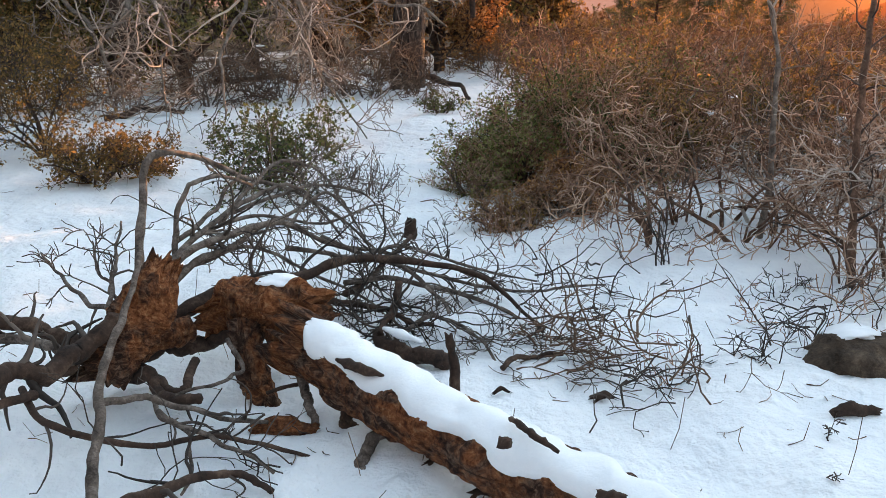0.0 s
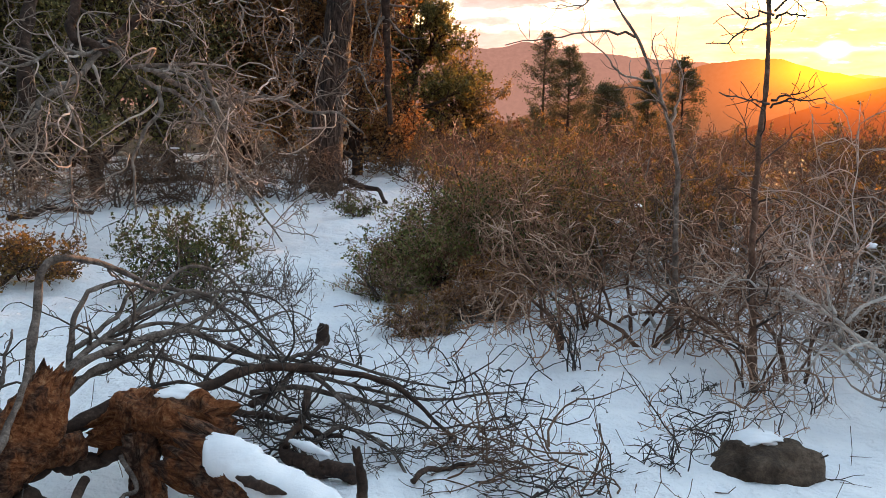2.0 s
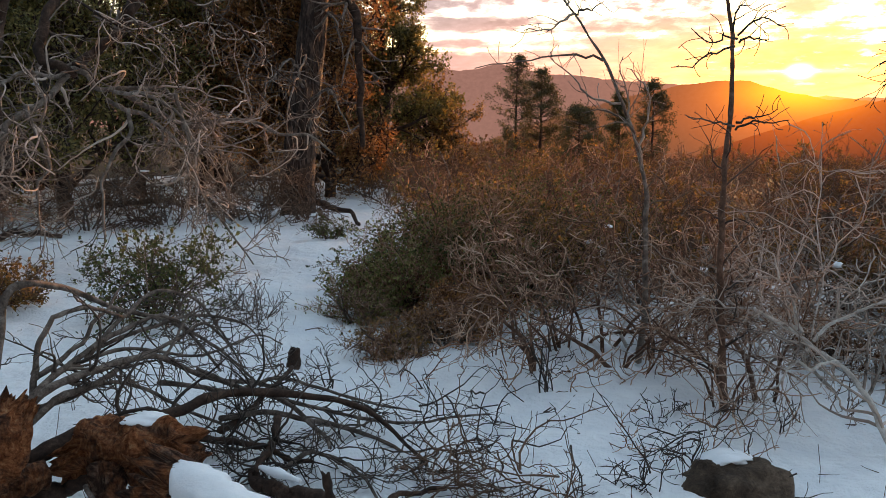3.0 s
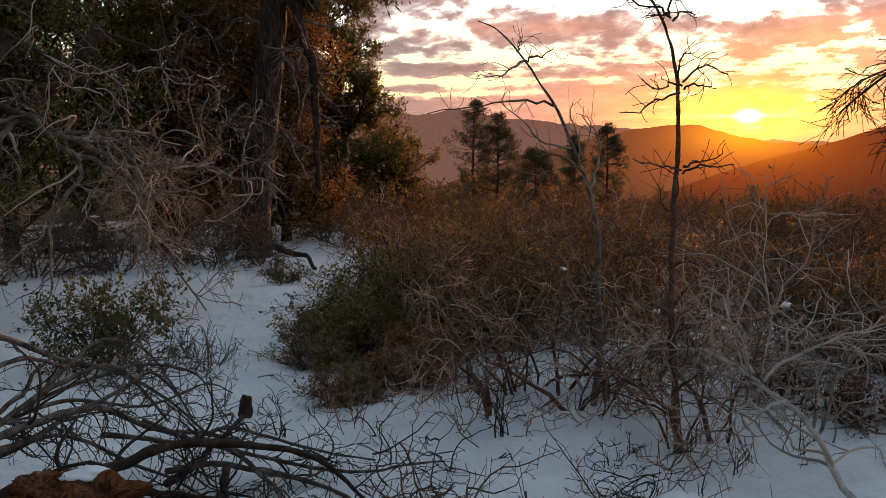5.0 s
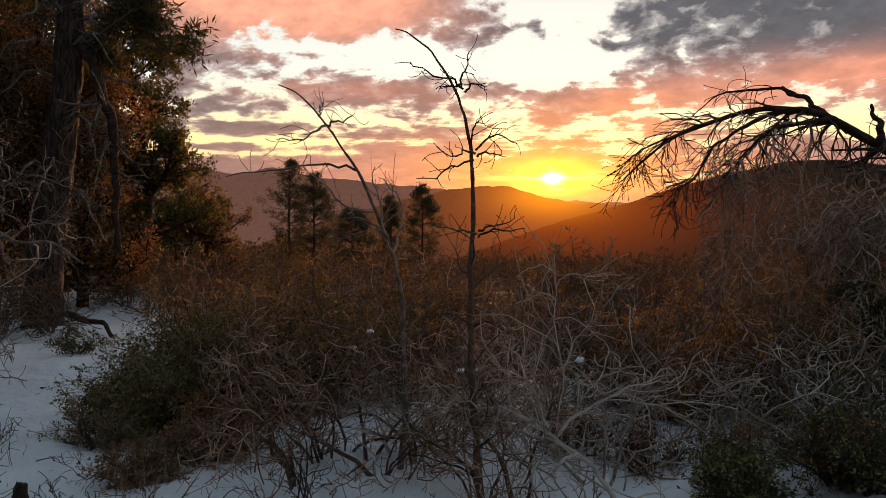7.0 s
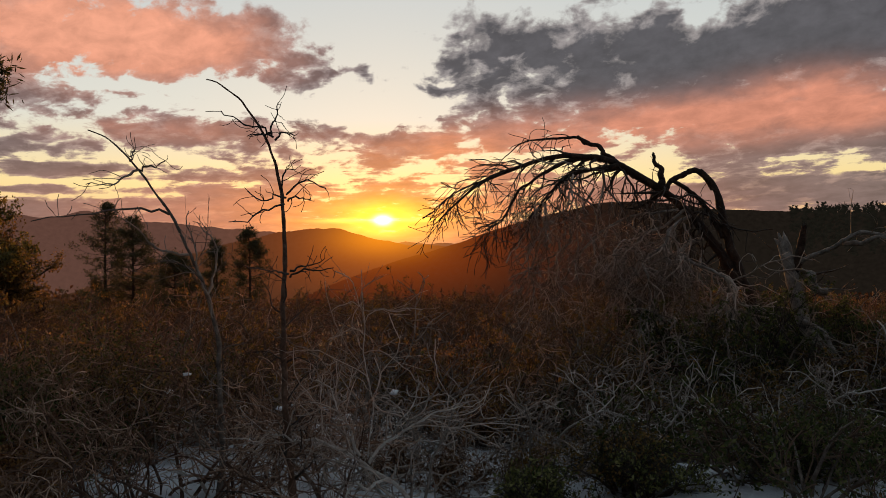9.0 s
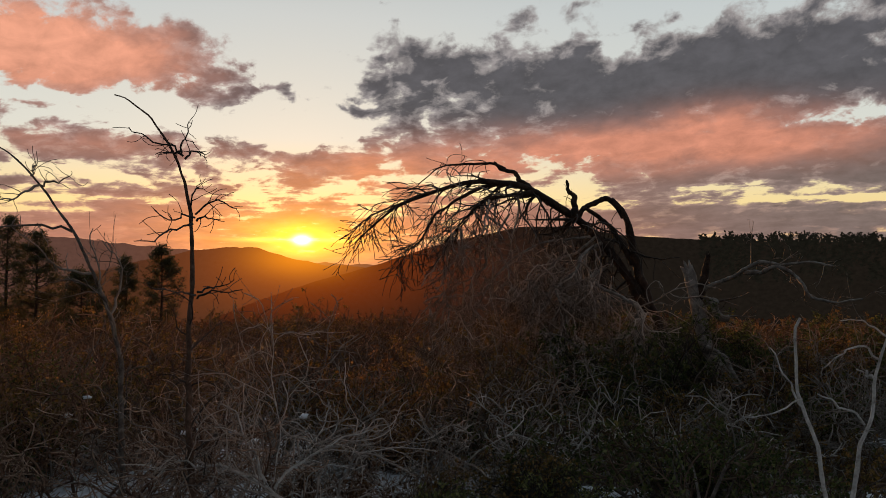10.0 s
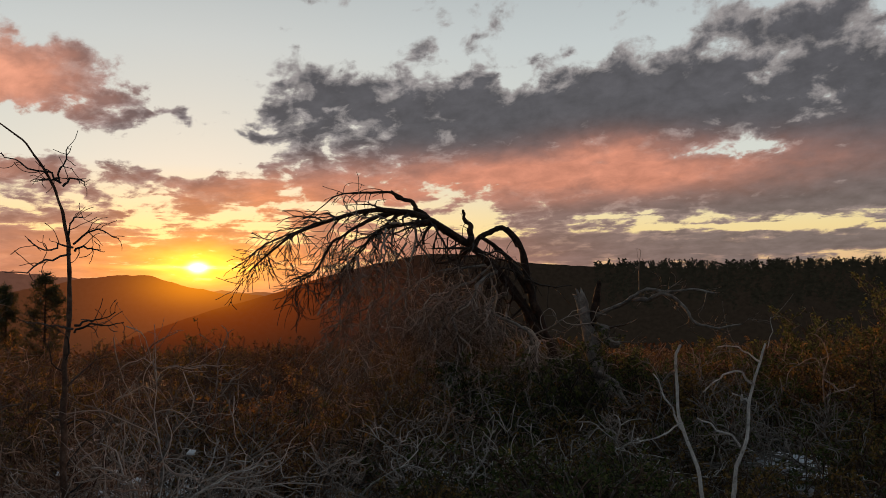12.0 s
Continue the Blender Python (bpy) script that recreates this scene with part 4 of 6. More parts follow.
def big_pine():
    """The straight dark trunk beside the trail, with a drooping limb."""
    x, y = -0.68, 15.0
    ob = thing("tall_pine", (x, y, height(x, y)), "tall pine with a dark furrowed trunk and drooping limb", "tree")
    swept_object("trunk", PINE_BARK, ob, axis=[(0, 0, -0.2), (0.12, 0, 1.5), (0.42, 0, 4), (0.62, 0, 7.5)], radii=[0.32, 0.25, 0.22, 0.18], sides=28, rings=60, amp=0.03, freq=7.0, seed=3.0)
    bend = np.array([(-0.04, 14.83, 4.64), (0.14, 14.63, 4.24), (0.3, 14.53, 3.77), (0.39, 14.42, 3.09), (0.45, 14.32, 2.26), (0.52, 14.22, 1.32)]) - np.array([x, y, 0])
    p, r = limb_part("limb", bend, 0.1, 0.045, BARK_DARK, ob, bent=2.5)
    b = grow(p, r, 14, (0.1, 1), 0.9, 60, 0.0, 0.25, 7, 0.4)
    stubs = []
    for z, dx in ((4.3, 0.6), (4.72, 1.9), (5.0, 1.3), (5.4, 1.2), (5.2, -1.2)):
        stubs.append(limb([(0.45, 0, z), (0.45 + dx * 0.5, -0.1, z + 0.1), (0.45 + dx, -0.1, z + 0.15)], 0.05, 0.02, 8))
    sp, sr = np.concatenate([s[0] for s in stubs]), np.concatenate([s[1] for s in stubs])
    b2 = grow(sp, sr, 6, (0.3, 1), 0.6, 45, 0.0, 0.2, 5, 0.6)
    v, q = tubes([(*b, 5), (*grow(*b, 5, (0.2, 1), 0.35, 50, -0.1, 0.25, 5, 0.6), 3), (sp, sr, 7), (*b2, 4)])
    mass("branch_mass", v, q, BARK_GREY, ob)
    r5 = np.random.default_rng(55)
    for _ in range(12):
        z, a, far = r5.uniform(1.3, 5.2), r5.uniform(1.7, 4.9), r5.uniform(0.9, 2.1)
        x0 = float(np.interp(z, [0, 1.5, 4, 7.5], [0, 0.12, 0.42, 0.62]))
        way = np.array([math.sin(a), math.cos(a), 0.0])
        p, r = limb_part("dead_branch", [np.array([x0, 0, z]) + way * 0.1, np.array([x0, 0, z + 0.1]) + way * far * 0.5, np.array([x0, 0, z - 0.3 * far]) + way * far], 0.028, 0.008, BARK_GREY, ob, bent=2.6)
        w1 = grow(p, r, 7, (0.2, 1), 0.75, 58, -0.25, 0.42, 10, 0.5, floor=0.0055, curl=0.5)
        w2 = grow(*w1, 3, (0.15, 1), 0.35, 52, -0.15, 0.4, 6, 0.6, floor=0.0045, curl=0.4)
        v, q = tubes([(*w1, 4), (*w2, 3)])
        mass("branch_mass", v, q, TWIG_DUSK, ob)
    v, q = leaf_quads(along(b2[0], 5000, 0.10), 0.03, long=6.0)
    mass("needle_mass", v, q, NEEDLE, ob, smooth=False)


def trail_side():
    """Brush and logs lying under the trees."""
    for i, (x, y) in enumerate(((-1.7, 14.2), (-0.5, 14.0), (-2.6, 13.4), (-1.2, 13.6), (-3.7, 12.9), (-4.8, 12.4), (-5.8, 12.8), (-3.2, 14.2), (-6.6, 12.0))):
        make_shrub("dead_brush", "tangle of dead brown twigs round the pine", 820 + i, 1.25, 9, 1.2, BARK_BROWN, TWIG_BROWN, at=(x, y, height(x, y)), category="brush", group="dead brush under the trees", n1=6, n2=5, n3=2, lift=-0.05, wander=0.3, floor=0.004)
    for i, pts in enumerate(([(-4.39, 15.96, 0), (-3.41, 15.45, 0.12), (-2.26, 15.36, 0.1)], [(-4.66, 11.39, 0), (-4.25, 11.6, 0.08), (-3.7, 11.81, 0)], [(-0.27, 13.97, 0.25), (0.1, 13.44, 0.12), (0.41, 12.92, 0)])):
        o = np.array(pts[0])
        ob = thing("fallen_log", o, "dark fallen log lying under the trees", "log", "logs under the trees")
        limb_part("log", np.array(pts) - o + np.array([0, 0, 0.03]), 0.055, 0.025, BARK_DARK, ob, bent=2.5)


def distant_pines():
    for a, top, d, wide, seed in ((12.3, 4.3, 62, 2.0, 1), (13.9, 3.4, 60, 2.0, 2), (19.1, 1.9, 66, 1.3, 3), (21.3, 2.7, 64, 1.7, 4), (16.5, 0.9, 58, 1.9, 5)):
        x, y = polar(a, d)
        h = 1.65 + d * math.tan(radians(top)) - height(x, y)
        make_conifer((x, y), 400 + seed, h, wide, "dark young pine standing on the brushy slope")


def snag_left():
    """The dead oak whose grey limbs hang down to the snow."""
    ob = thing("dead_oak", (-4.4, 11.5, 0), "dead grey oak with tangled limbs drooping to the snow", "tree")
    o = np.array([-4.4, 11.5, 0])
    main = [
        ([(-2.3, 11.28, 3.31), (-2.66, 10.89, 2.61), (-2.92, 10.61, 2.36), (-2.99, 10.39, 2.23)], 0.10, 0.05),
        ([(-2.99, 10.39, 2.23), (-3.16, 10.02, 1.92), (-3.38, 9.73, 1.7), (-3.55, 9.35, 1.37), (-3.79, 9.04, 1.03)], 0.06, 0.03),
        ([(-2.99, 10.39, 2.23), (-2.72, 10.25, 2), (-2.4, 10.23, 2), (-1.93, 10.23, 1.89), (-1.58, 10.19, 1.8), (-1.29, 10.13, 1.62)], 0.05, 0.02),
        ([(-2.4, 10.23, 1.94), (-1.79, 10.36, 1.61), (-1.04, 10.26, 1.65), (-0.64, 10.2, 1.52), (-0.27, 10.22, 1.44), (0.03, 10.22, 1.22)], 0.055, 0.018)]
    main += [
        ([(-2.61, 10.28, 1.87), (-2.27, 10.06, 1.73), (-1.86, 9.84, 1.49), (-1.61, 9.68, 1.23), (-1.54, 9.59, 0.99), (-1.3, 9.53, 0.81)], 0.045, 0.015),
        ([(-2.99, 10.39, 2.23), (-3.23, 10.1, 2.12), (-3.44, 9.82, 2.16), (-3.58, 9.55, 2.03), (-3.81, 9.25, 1.95)], 0.04, 0.02),
        ([(-3.3, 10.92, 3.23), (-3.36, 10.48, 2.52), (-3.18, 10.33, 2.19), (-2.99, 10.39, 2.2)], 0.07, 0.06),
        ([(-4.4, 9.53, 1.97), (-3.83, 9.24, 1.26), (-3.54, 9.14, 0.84), (-3.47, 9.06, 0.49)], 0.05, 0.015)]
    main += [
        ([(-3.3, 9.65, 1.78), (-3.03, 9.42, 1.24), (-3.07, 9.2, 0.83), (-2.94, 9.03, 0.42)], 0.04, 0.012),
        ([(-1.75, 9.85, 1.93), (-1.58, 9.67, 1.2), (-1.48, 9.49, 0.9), (-1.13, 9.33, 0.47), (-0.95, 9.25, 0.17)], 0.04, 0.012),
        ([(-2.25, 9.74, 1.76), (-2.37, 9.51, 1.22), (-2.47, 9.28, 0.87), (-2.36, 8.89, 0.43), (-2.55, 8.63, 0.18)], 0.04, 0.01),
        ([(-4.17, 11.68, 3.25), (-4.29, 11.42, 2.16), (-4.19, 11.25, 1.16), (-4.14, 11.16, 0.59)], 0.09, 0.12),
        ([(-2.43, 9.9, 1.95), (-2.01, 9.79, 1.92), (-1.65, 9.66, 1.71), (-1.54, 9.48, 1.41)], 0.04, 0.012)]
    # thin limbs hanging down in front of the pine
    main += [
        ([(-1.81, 11.3, 4.6), (-1.6, 11.0, 3.8), (-1.44, 10.7, 3.1), (-1.55, 10.39, 2.4)], 0.016, 0.007),
        ([(-1.33, 11.2, 3.6), (-0.92, 10.9, 3.2), (-0.71, 10.6, 2.67), (-0.65, 10.5, 2.0)], 0.018, 0.007),
        ([(-2.6, 11.2, 4.4), (-2.3, 10.8, 3.6), (-2.2, 10.5, 3.0), (-2.35, 10.3, 2.3)], 0.018, 0.007),
        ([(-2.3, 11.28, 3.31), (-1.5, 11.0, 3.0), (-0.8, 10.9, 2.4), (-0.3, 10.7, 1.9), (0.05, 10.5, 1.3)], 0.028, 0.008),
        ([(-3.3, 10.92, 3.23), (-2.7, 10.4, 2.9), (-2.1, 10.2, 2.5), (-1.7, 10.1, 2.0)], 0.026, 0.009),
        ([(-4.17, 11.68, 3.25), (-4.4, 10.6, 2.9), (-4.3, 9.9, 2.2), (-4.5, 9.5, 1.5)], 0.03, 0.01)]
    ps, rs = [], []
    for pts, r0, r1 in main:
        k = 0.9 if r0 > 0.065 else 0.68
        p, r = limb_part("limb", np.array(pts) - o, r0 * k, r1 * k, BARK_DARK if r0 > 0.065 or len(ps) > 12 else BARK_GREY, ob, bent=2.6)
        ps.append(p), rs.append(r)
    low = [1, 2, 3, 4, 5, 7, 8, 9, 12, 16, 17, 18]
    p, r = np.concatenate([ps[i] for i in low]), np.concatenate([rs[i] for i in low])
    b1 = grow(p, r, 11, (0.12, 1), 1.0, 58, -0.12, 0.42, 13, 0.6, floor=0.007, curl=0.6)
    high = [0, 6, 10, 11, 13, 14, 15]
    p, r = np.concatenate([ps[i] for i in high]), np.concatenate([rs[i] for i in high])
    u1 = grow(p, r, 6, (0.1, 1), 0.8, 62, -0.22, 0.42, 12, 0.5, floor=0.0052, curl=0.6)
    b2 = grow(*b1, 6, (0.12, 1), 0.46, 55, -0.12, 0.42, 9, 0.6, floor=0.004, curl=0.55)
    u2 = grow(*u1, 3, (0.12, 1), 0.4, 55, -0.15, 0.4, 8, 0.6, floor=0.004, curl=0.5)
    b3 = grow(*b2, 2, (0.15, 1), 0.2, 52, -0.08, 0.36, 5, 0.7, floor=0.0034, curl=0.3)
    for b in (b1, b2, b3, u1, u2):
        b[0][..., 2] = np.maximum(b[0][..., 2], 0.02)
    v, q = tubes([(*b1, 5)])
    mass("twig_mass", v, q, TWIG_PALE, ob, "tangled weathered twigs")
    v, q = tubes([(*b2, 4), (*b3, 3)])
    mass("twig_mass", v, q, TWIG_GREY, ob, "tangled weathered twigs")
    v, q = tubes([(*u1, 5), (*u2, 4)])
    mass("twig_mass", v, q, TWIG_DUSK, ob, "tangled dark twigs")


def snag_right():
    """The broken tree on the edge of the slope, its crown bent over to the ground."""
    o = np.array((9.97, 6.58, -0.25))
    o[2] = height(o[0], o[1])
    ob = thing("broken_tree", o, "broken dead tree bent over, its bare crown hanging down", "tree")
    main = [
        ([(10.08, 6.43, -0.48), (9.98, 6.57, 0.94), (9.88, 6.71, 1.54), (9.8, 6.81, 1.99), (9.71, 6.94, 2.64), (9.57, 7.11, 2.96)], 0.105, 0.04),
        ([(9.87, 6.72, 1.34), (9.67, 6.98, 1.91), (9.4, 7.16, 2.31), (9.11, 7.34, 2.64), (8.82, 7.51, 2.83), (8.53, 7.67, 3.02), (8.12, 7.93, 3.14), (7.77, 8.12, 3.13), (7.41, 8.3, 3), (7.05, 8.45, 2.86), (6.69, 8.59, 2.66), (6.28, 8.76, 2.31)], 0.078, 0.010),
        ([(8.77, 7.57, 2.87), (8.58, 7.77, 3.08), (8.5, 7.98, 3.29), (8.29, 8.19, 3.46)], 0.05, 0.022)]
    main += [
        ([(9.1, 7.35, 2.64), (9.06, 7.4, 2.92), (8.98, 7.49, 3.2)], 0.06, 0.018),
        ([(9.11, 7.34, 2.64), (9.27, 7.29, 2.84), (9.5, 7.15, 2.95), (9.6, 7.06, 2.9), (9.68, 6.98, 2.72)], 0.034, 0.045),
        ([(9.17, 7.28, 2.8), (9.4, 7.16, 2.64), (9.6, 7.07, 2.44), (9.73, 6.91, 1.99)], 0.028, 0.04),
        ([(8.12, 7.93, 3.14), (7.64, 8.1, 2.95), (7.29, 8.27, 2.67), (7.05, 8.33, 2.29), (6.76, 8.42, 2.1)], 0.03, 0.008),
        ([(8.53, 7.67, 3.02), (7.93, 7.84, 2.91), (7.51, 7.95, 2.59), (7.22, 8.06, 2.21)], 0.035, 0.008)]
    main += [
        ([(8.4, 8.08, 3.37), (8.25, 8.22, 3.45), (7.9, 8.4, 3.42), (7.47, 8.5, 3.33), (7.23, 8.57, 3.11)], 0.022, 0.006),
        ([(7.71, 8.18, 3.12), (7.17, 8.36, 2.94), (6.69, 8.59, 2.73), (6.34, 8.72, 2.5)], 0.024, 0.006),
        ([(9.32, 7.1, 2.31), (8.86, 7.02, 1.98), (8.5, 7.12, 1.67), (8.4, 7.08, 1.37), (8.43, 6.91, 1.08)], 0.05, 0.02),
        ([(9.42, 6.98, 1.99), (8.83, 6.9, 1.79), (8.93, 6.3, 1.45), (8.92, 6.16, 1.3)], 0.05, 0.03),
        ([(9.27, 7.16, 2.39), (8.78, 7.26, 2.14), (8.37, 7.41, 1.68), (8.06, 7.44, 1), (7.94, 7.42, 0.35)], 0.04, 0.012)]
    main += [
        ([(9.14, 7.15, 2.39), (8.57, 7.49, 2.3), (8.1, 7.68, 1.99), (7.69, 7.92, 1.53), (7.45, 7.87, 0.8)], 0.035, 0.01),
        ([(8.31, 7.9, 2.71), (7.94, 7.97, 1.99), (7.46, 8.12, 1.61), (7.28, 8.02, 1.09)], 0.03, 0.01),
        ([(9.42, 6.98, 1.83), (8.93, 6.79, 1.21), (8.6, 6.71, 0.64), (8.39, 6.64, 0.01)], 0.04, 0.012),
        ([(9.66, 6.67, 1.35), (9.38, 6.37, 0.75), (9.32, 6.11, 0.32), (9.22, 5.91, 0.06)], 0.035, 0.012)]
    ps, rs = [], []
    for pts, r0, r1 in main:
        k = 0.56 if len(ps) >= 10 else 1.0
        p, r = limb_part("limb", np.array(pts) - o, r0 * k, r1 * k, BARK_ASH if len(ps) >= 10 else BARK_DARK, ob, bent=3.2 if len(ps) >= 10 else 1.0)
        ps.append(p), rs.append(r)
    cat = lambda ids: (np.concatenate([ps[i] for i in ids]), np.concatenate([rs[i] for i in ids]))
    fine = cat([1, 6, 7, 9])
    arch = grow(*cat([8]), 16, (0.15, 1), 0.32, 40, -0.45, 0.25, 7, 0.5, floor=0.005, curl=0.15)
    b1 = grow(*fine, 22, (0.25, 1), 0.7, 46, -0.34, 0.3, 9, 0.5, floor=0.0055, curl=0.25)
    b1[0][..., 2] = np.minimum(b1[0][..., 2], b1[0][:, :1, 2] + 0.07)
    b2 = grow(*b1, 6, (0.15, 1), 0.36, 42, -0.18, 0.22, 6, 0.6, floor=0.0042, curl=0.1)
    hang = cat([10, 11, 12, 13, 14, 15, 16, 7, 10, 12])
    h1 = grow(*hang, 20, (0.1, 1), 1.35, 60, -0.75, 0.68, 13, 0.6, floor=0.0075, curl=0.45)
    h1[0][..., 2] = np.maximum(h1[0][..., 2], 0.05)
    h2 = grow(*h1, 7, (0.1, 1), 0.6, 50, -0.5, 0.6, 9, 0.6, floor=0.005, curl=0.45)
    h2[0][..., 2] = np.maximum(h2[0][..., 2], 0.04)
    h3 = grow(*h2, 2, (0.1, 1), 0.32, 50, -0.5, 0.35, 5, 0.7, floor=0.0044, curl=0.3)
    h3[0][..., 2] = np.maximum(h3[0][..., 2], 0.03)
    a1 = grow(*cat([1, 1, 5]), 14, (0.1, 0.5), 0.95, 70, -1.0, 0.5, 11, 0.3, floor=0.006, curl=0.4)
    a2 = grow(*a1, 6, (0.15, 1), 0.42, 50, -0.7, 0.42, 7, 0.6, floor=0.0046, curl=0.4)
    top = grow(*cat([1, 3]), 4, (0.3, 0.9), 0.16, 60, 0.1, 0.25, 5, 0.2)
    for b in (b1, b2, top, arch):
        b[0][..., 2] = np.minimum(b[0][..., 2], b[0][:, :1, 2] + 0.07)
    v, q = tubes([(*a1, 4), (*a2, 3), (*b1, 4), (*b2, 3), (*top, 4), (*arch, 3)])
    mass("twig_mass", v, q, TWIG_DARK, ob)
    v, q = tubes([(*h1, 5)])
    mass("hanging_twig_mass", v, q, TWIG_PALE, ob, "pale hanging twigs")
    v, q = tubes([(*h2, 3)])
    mass("hanging_twig_mass", v, q, TWIG_PALE, ob, "pale hanging twigs")
    v, q = tubes([(*h3, 3)])
    mass("hanging_twig_mass", v, q, TWIG_GREY, ob, "grey hanging twigs")
    for i in range(7):
        x, y = polar(50.5 + 2.1 * i, 12.6 + 0.5 * (i % 3))
        make_shrub("dark_shrub", "dense dark-green shrub round the broken tree", 800 + i % 3, 1.35 if i < 5 else 1.1, 9, 0.9, BARK_DARK, TWIG_BROWN, LEAF_GREEN, 3600, 0.026, (x, y, height(x, y)), "shrub", "shrubs round the broken tree", n1=6, n2=4, n3=2, lift=0.08, floor=0.003)
    for i in range(9):
        x, y = polar(66.0 + 2.0 * i, 15.5 - 0.3 * i + 0.8 * (i % 2))
        make_shrub("dark_shrub", "tall olive-green shrub on the rise", 806 + i % 3, 1.25 + 0.16 * i, 9, 0.8, BARK_DARK, TWIG_BROWN, LEAF_GREEN, 3400, 0.028, (x, y, height(x, y)), "shrub", "shrubs on the rise", n1=6, n2=4, n3=1, lift=0.1, floor=0.003)
    for i, (a, d, tall) in enumerate(((47.5, 9.9, 0.9), (50.0, 10.8, 1.2), (53.0, 10.3, 1.45), (54.5, 9.4, 1.0), (56.5, 10.4, 1.6), (58.5, 12.0, 1.4), (60.5, 12.4, 1.45), (62.3, 11.9, 1.2))):
        x, y = polar(a, d)
        make_shrub("dark_shrub", "dense dark-green shrub under the broken tree", 830 + i % 4, tall, 9, 0.9, BARK_DARK, TWIG_DARK, LEAF_GREEN, 3000, 0.022, (x, y, height(x, y)), "shrub", "shrubs round the broken tree", n1=6, n2=4, n3=1, lift=0.06, floor=0.0026)
    for i, (a, d, tall) in enumerate(((63.5, 11.6, 1.2), (66.0, 11.0, 1.1), (68.5, 11.8, 1.3), (71.0, 11.2, 1.2), (73.5, 12.0, 1.5), (76.0, 11.6, 1.6), (78.5, 12.2, 1.8))):
        x, y = polar(a, d)
        make_shrub("olive_shrub", "olive-green leafy shrub on the edge of the slope", 840 + i % 4, tall, 9, 0.9, BARK_DARK, TWIG_BROWN, LEAF_OLIVE if i % 3 else LEAF_GREEN, 3000, 0.02, (x, y, height(x, y)), "shrub", "shrubs on the rise", n1=6, n2=4, n3=1, lift=0.06, floor=0.0026)
    # the second, shattered stem
    o2 = np.array((10.23, 5.26, -0.14))
    o2[2] = height(o2[0], o2[1])
    ob = thing("shattered_trunk", o2, "shattered grey trunk with a bleached limb lying across the brush", "tree")
    swept_object("trunk", BARK_ASH, ob, axis=np.array([(10.19, 5.11, -0.12), (10.04, 5.39, 0.32), (9.91, 5.78, 0.82), (9.92, 5.95, 1.43), (9.92, 6.12, 1.98)]) - o2, radii=[0.06, 0.07, 0.085, 0.1, 0.075], sides=18, rings=40, amp=0.02, freq=8.0, rag1=0.25, seed=8.0)
    lim = [([(9.91, 5.97, 1.55), (9.98, 5.48, 1.84), (10.1, 4.88, 1.97), (10.15, 4.32, 1.93)], 0.034, 0.012), ([(10.06, 5.36, 1.89), (10.1, 4.88, 1.92), (10.11, 4.42, 1.62), (10.12, 3.92, 1.51)], 0.035, 0.01), ([(9.96, 6.06, 1.66), (10.05, 5.76, 1.43), (10.12, 5.63, 1.31)], 0.07, 0.05), ([(9.81, 5.75, 0.91), (9.73, 5.12, 0.37), (9.72, 4.73, 0.26), (9.73, 4.28, 0.23)], 0.03, 0.01)]
    swept_object("stub", BARK_DARK, ob, axis=np.array([(9.95, 5.95, 1.5), (9.95, 5.86, 1.85), (9.94, 5.8, 2.12)]) - o2, radii=[0.07, 0.055, 0.03], sides=14, rings=24, amp=0.015, freq=10.0, rag1=0.12, seed=28.0)
    bs = [limb_part("limb", np.array(pts) - o2, r0, r1, BARK_ASH, ob, bent=2.2) for pts, r0, r1 in lim]
    p, r = np.concatenate([b[0] for b in bs]), np.concatenate([b[1] for b in bs])
    b1 = grow(p, r, 8, (0.3, 1), 0.5, 45, 0.05, 0.25, 6, 0.4)
    v, q = tubes([(*b1, 4), (*grow(*b1, 4, (0.2, 1), 0.22, 45, 0, 0.25, 4, 0.6), 3)])
    mass("twig_mass", v, q, TWIG_GREY, ob)


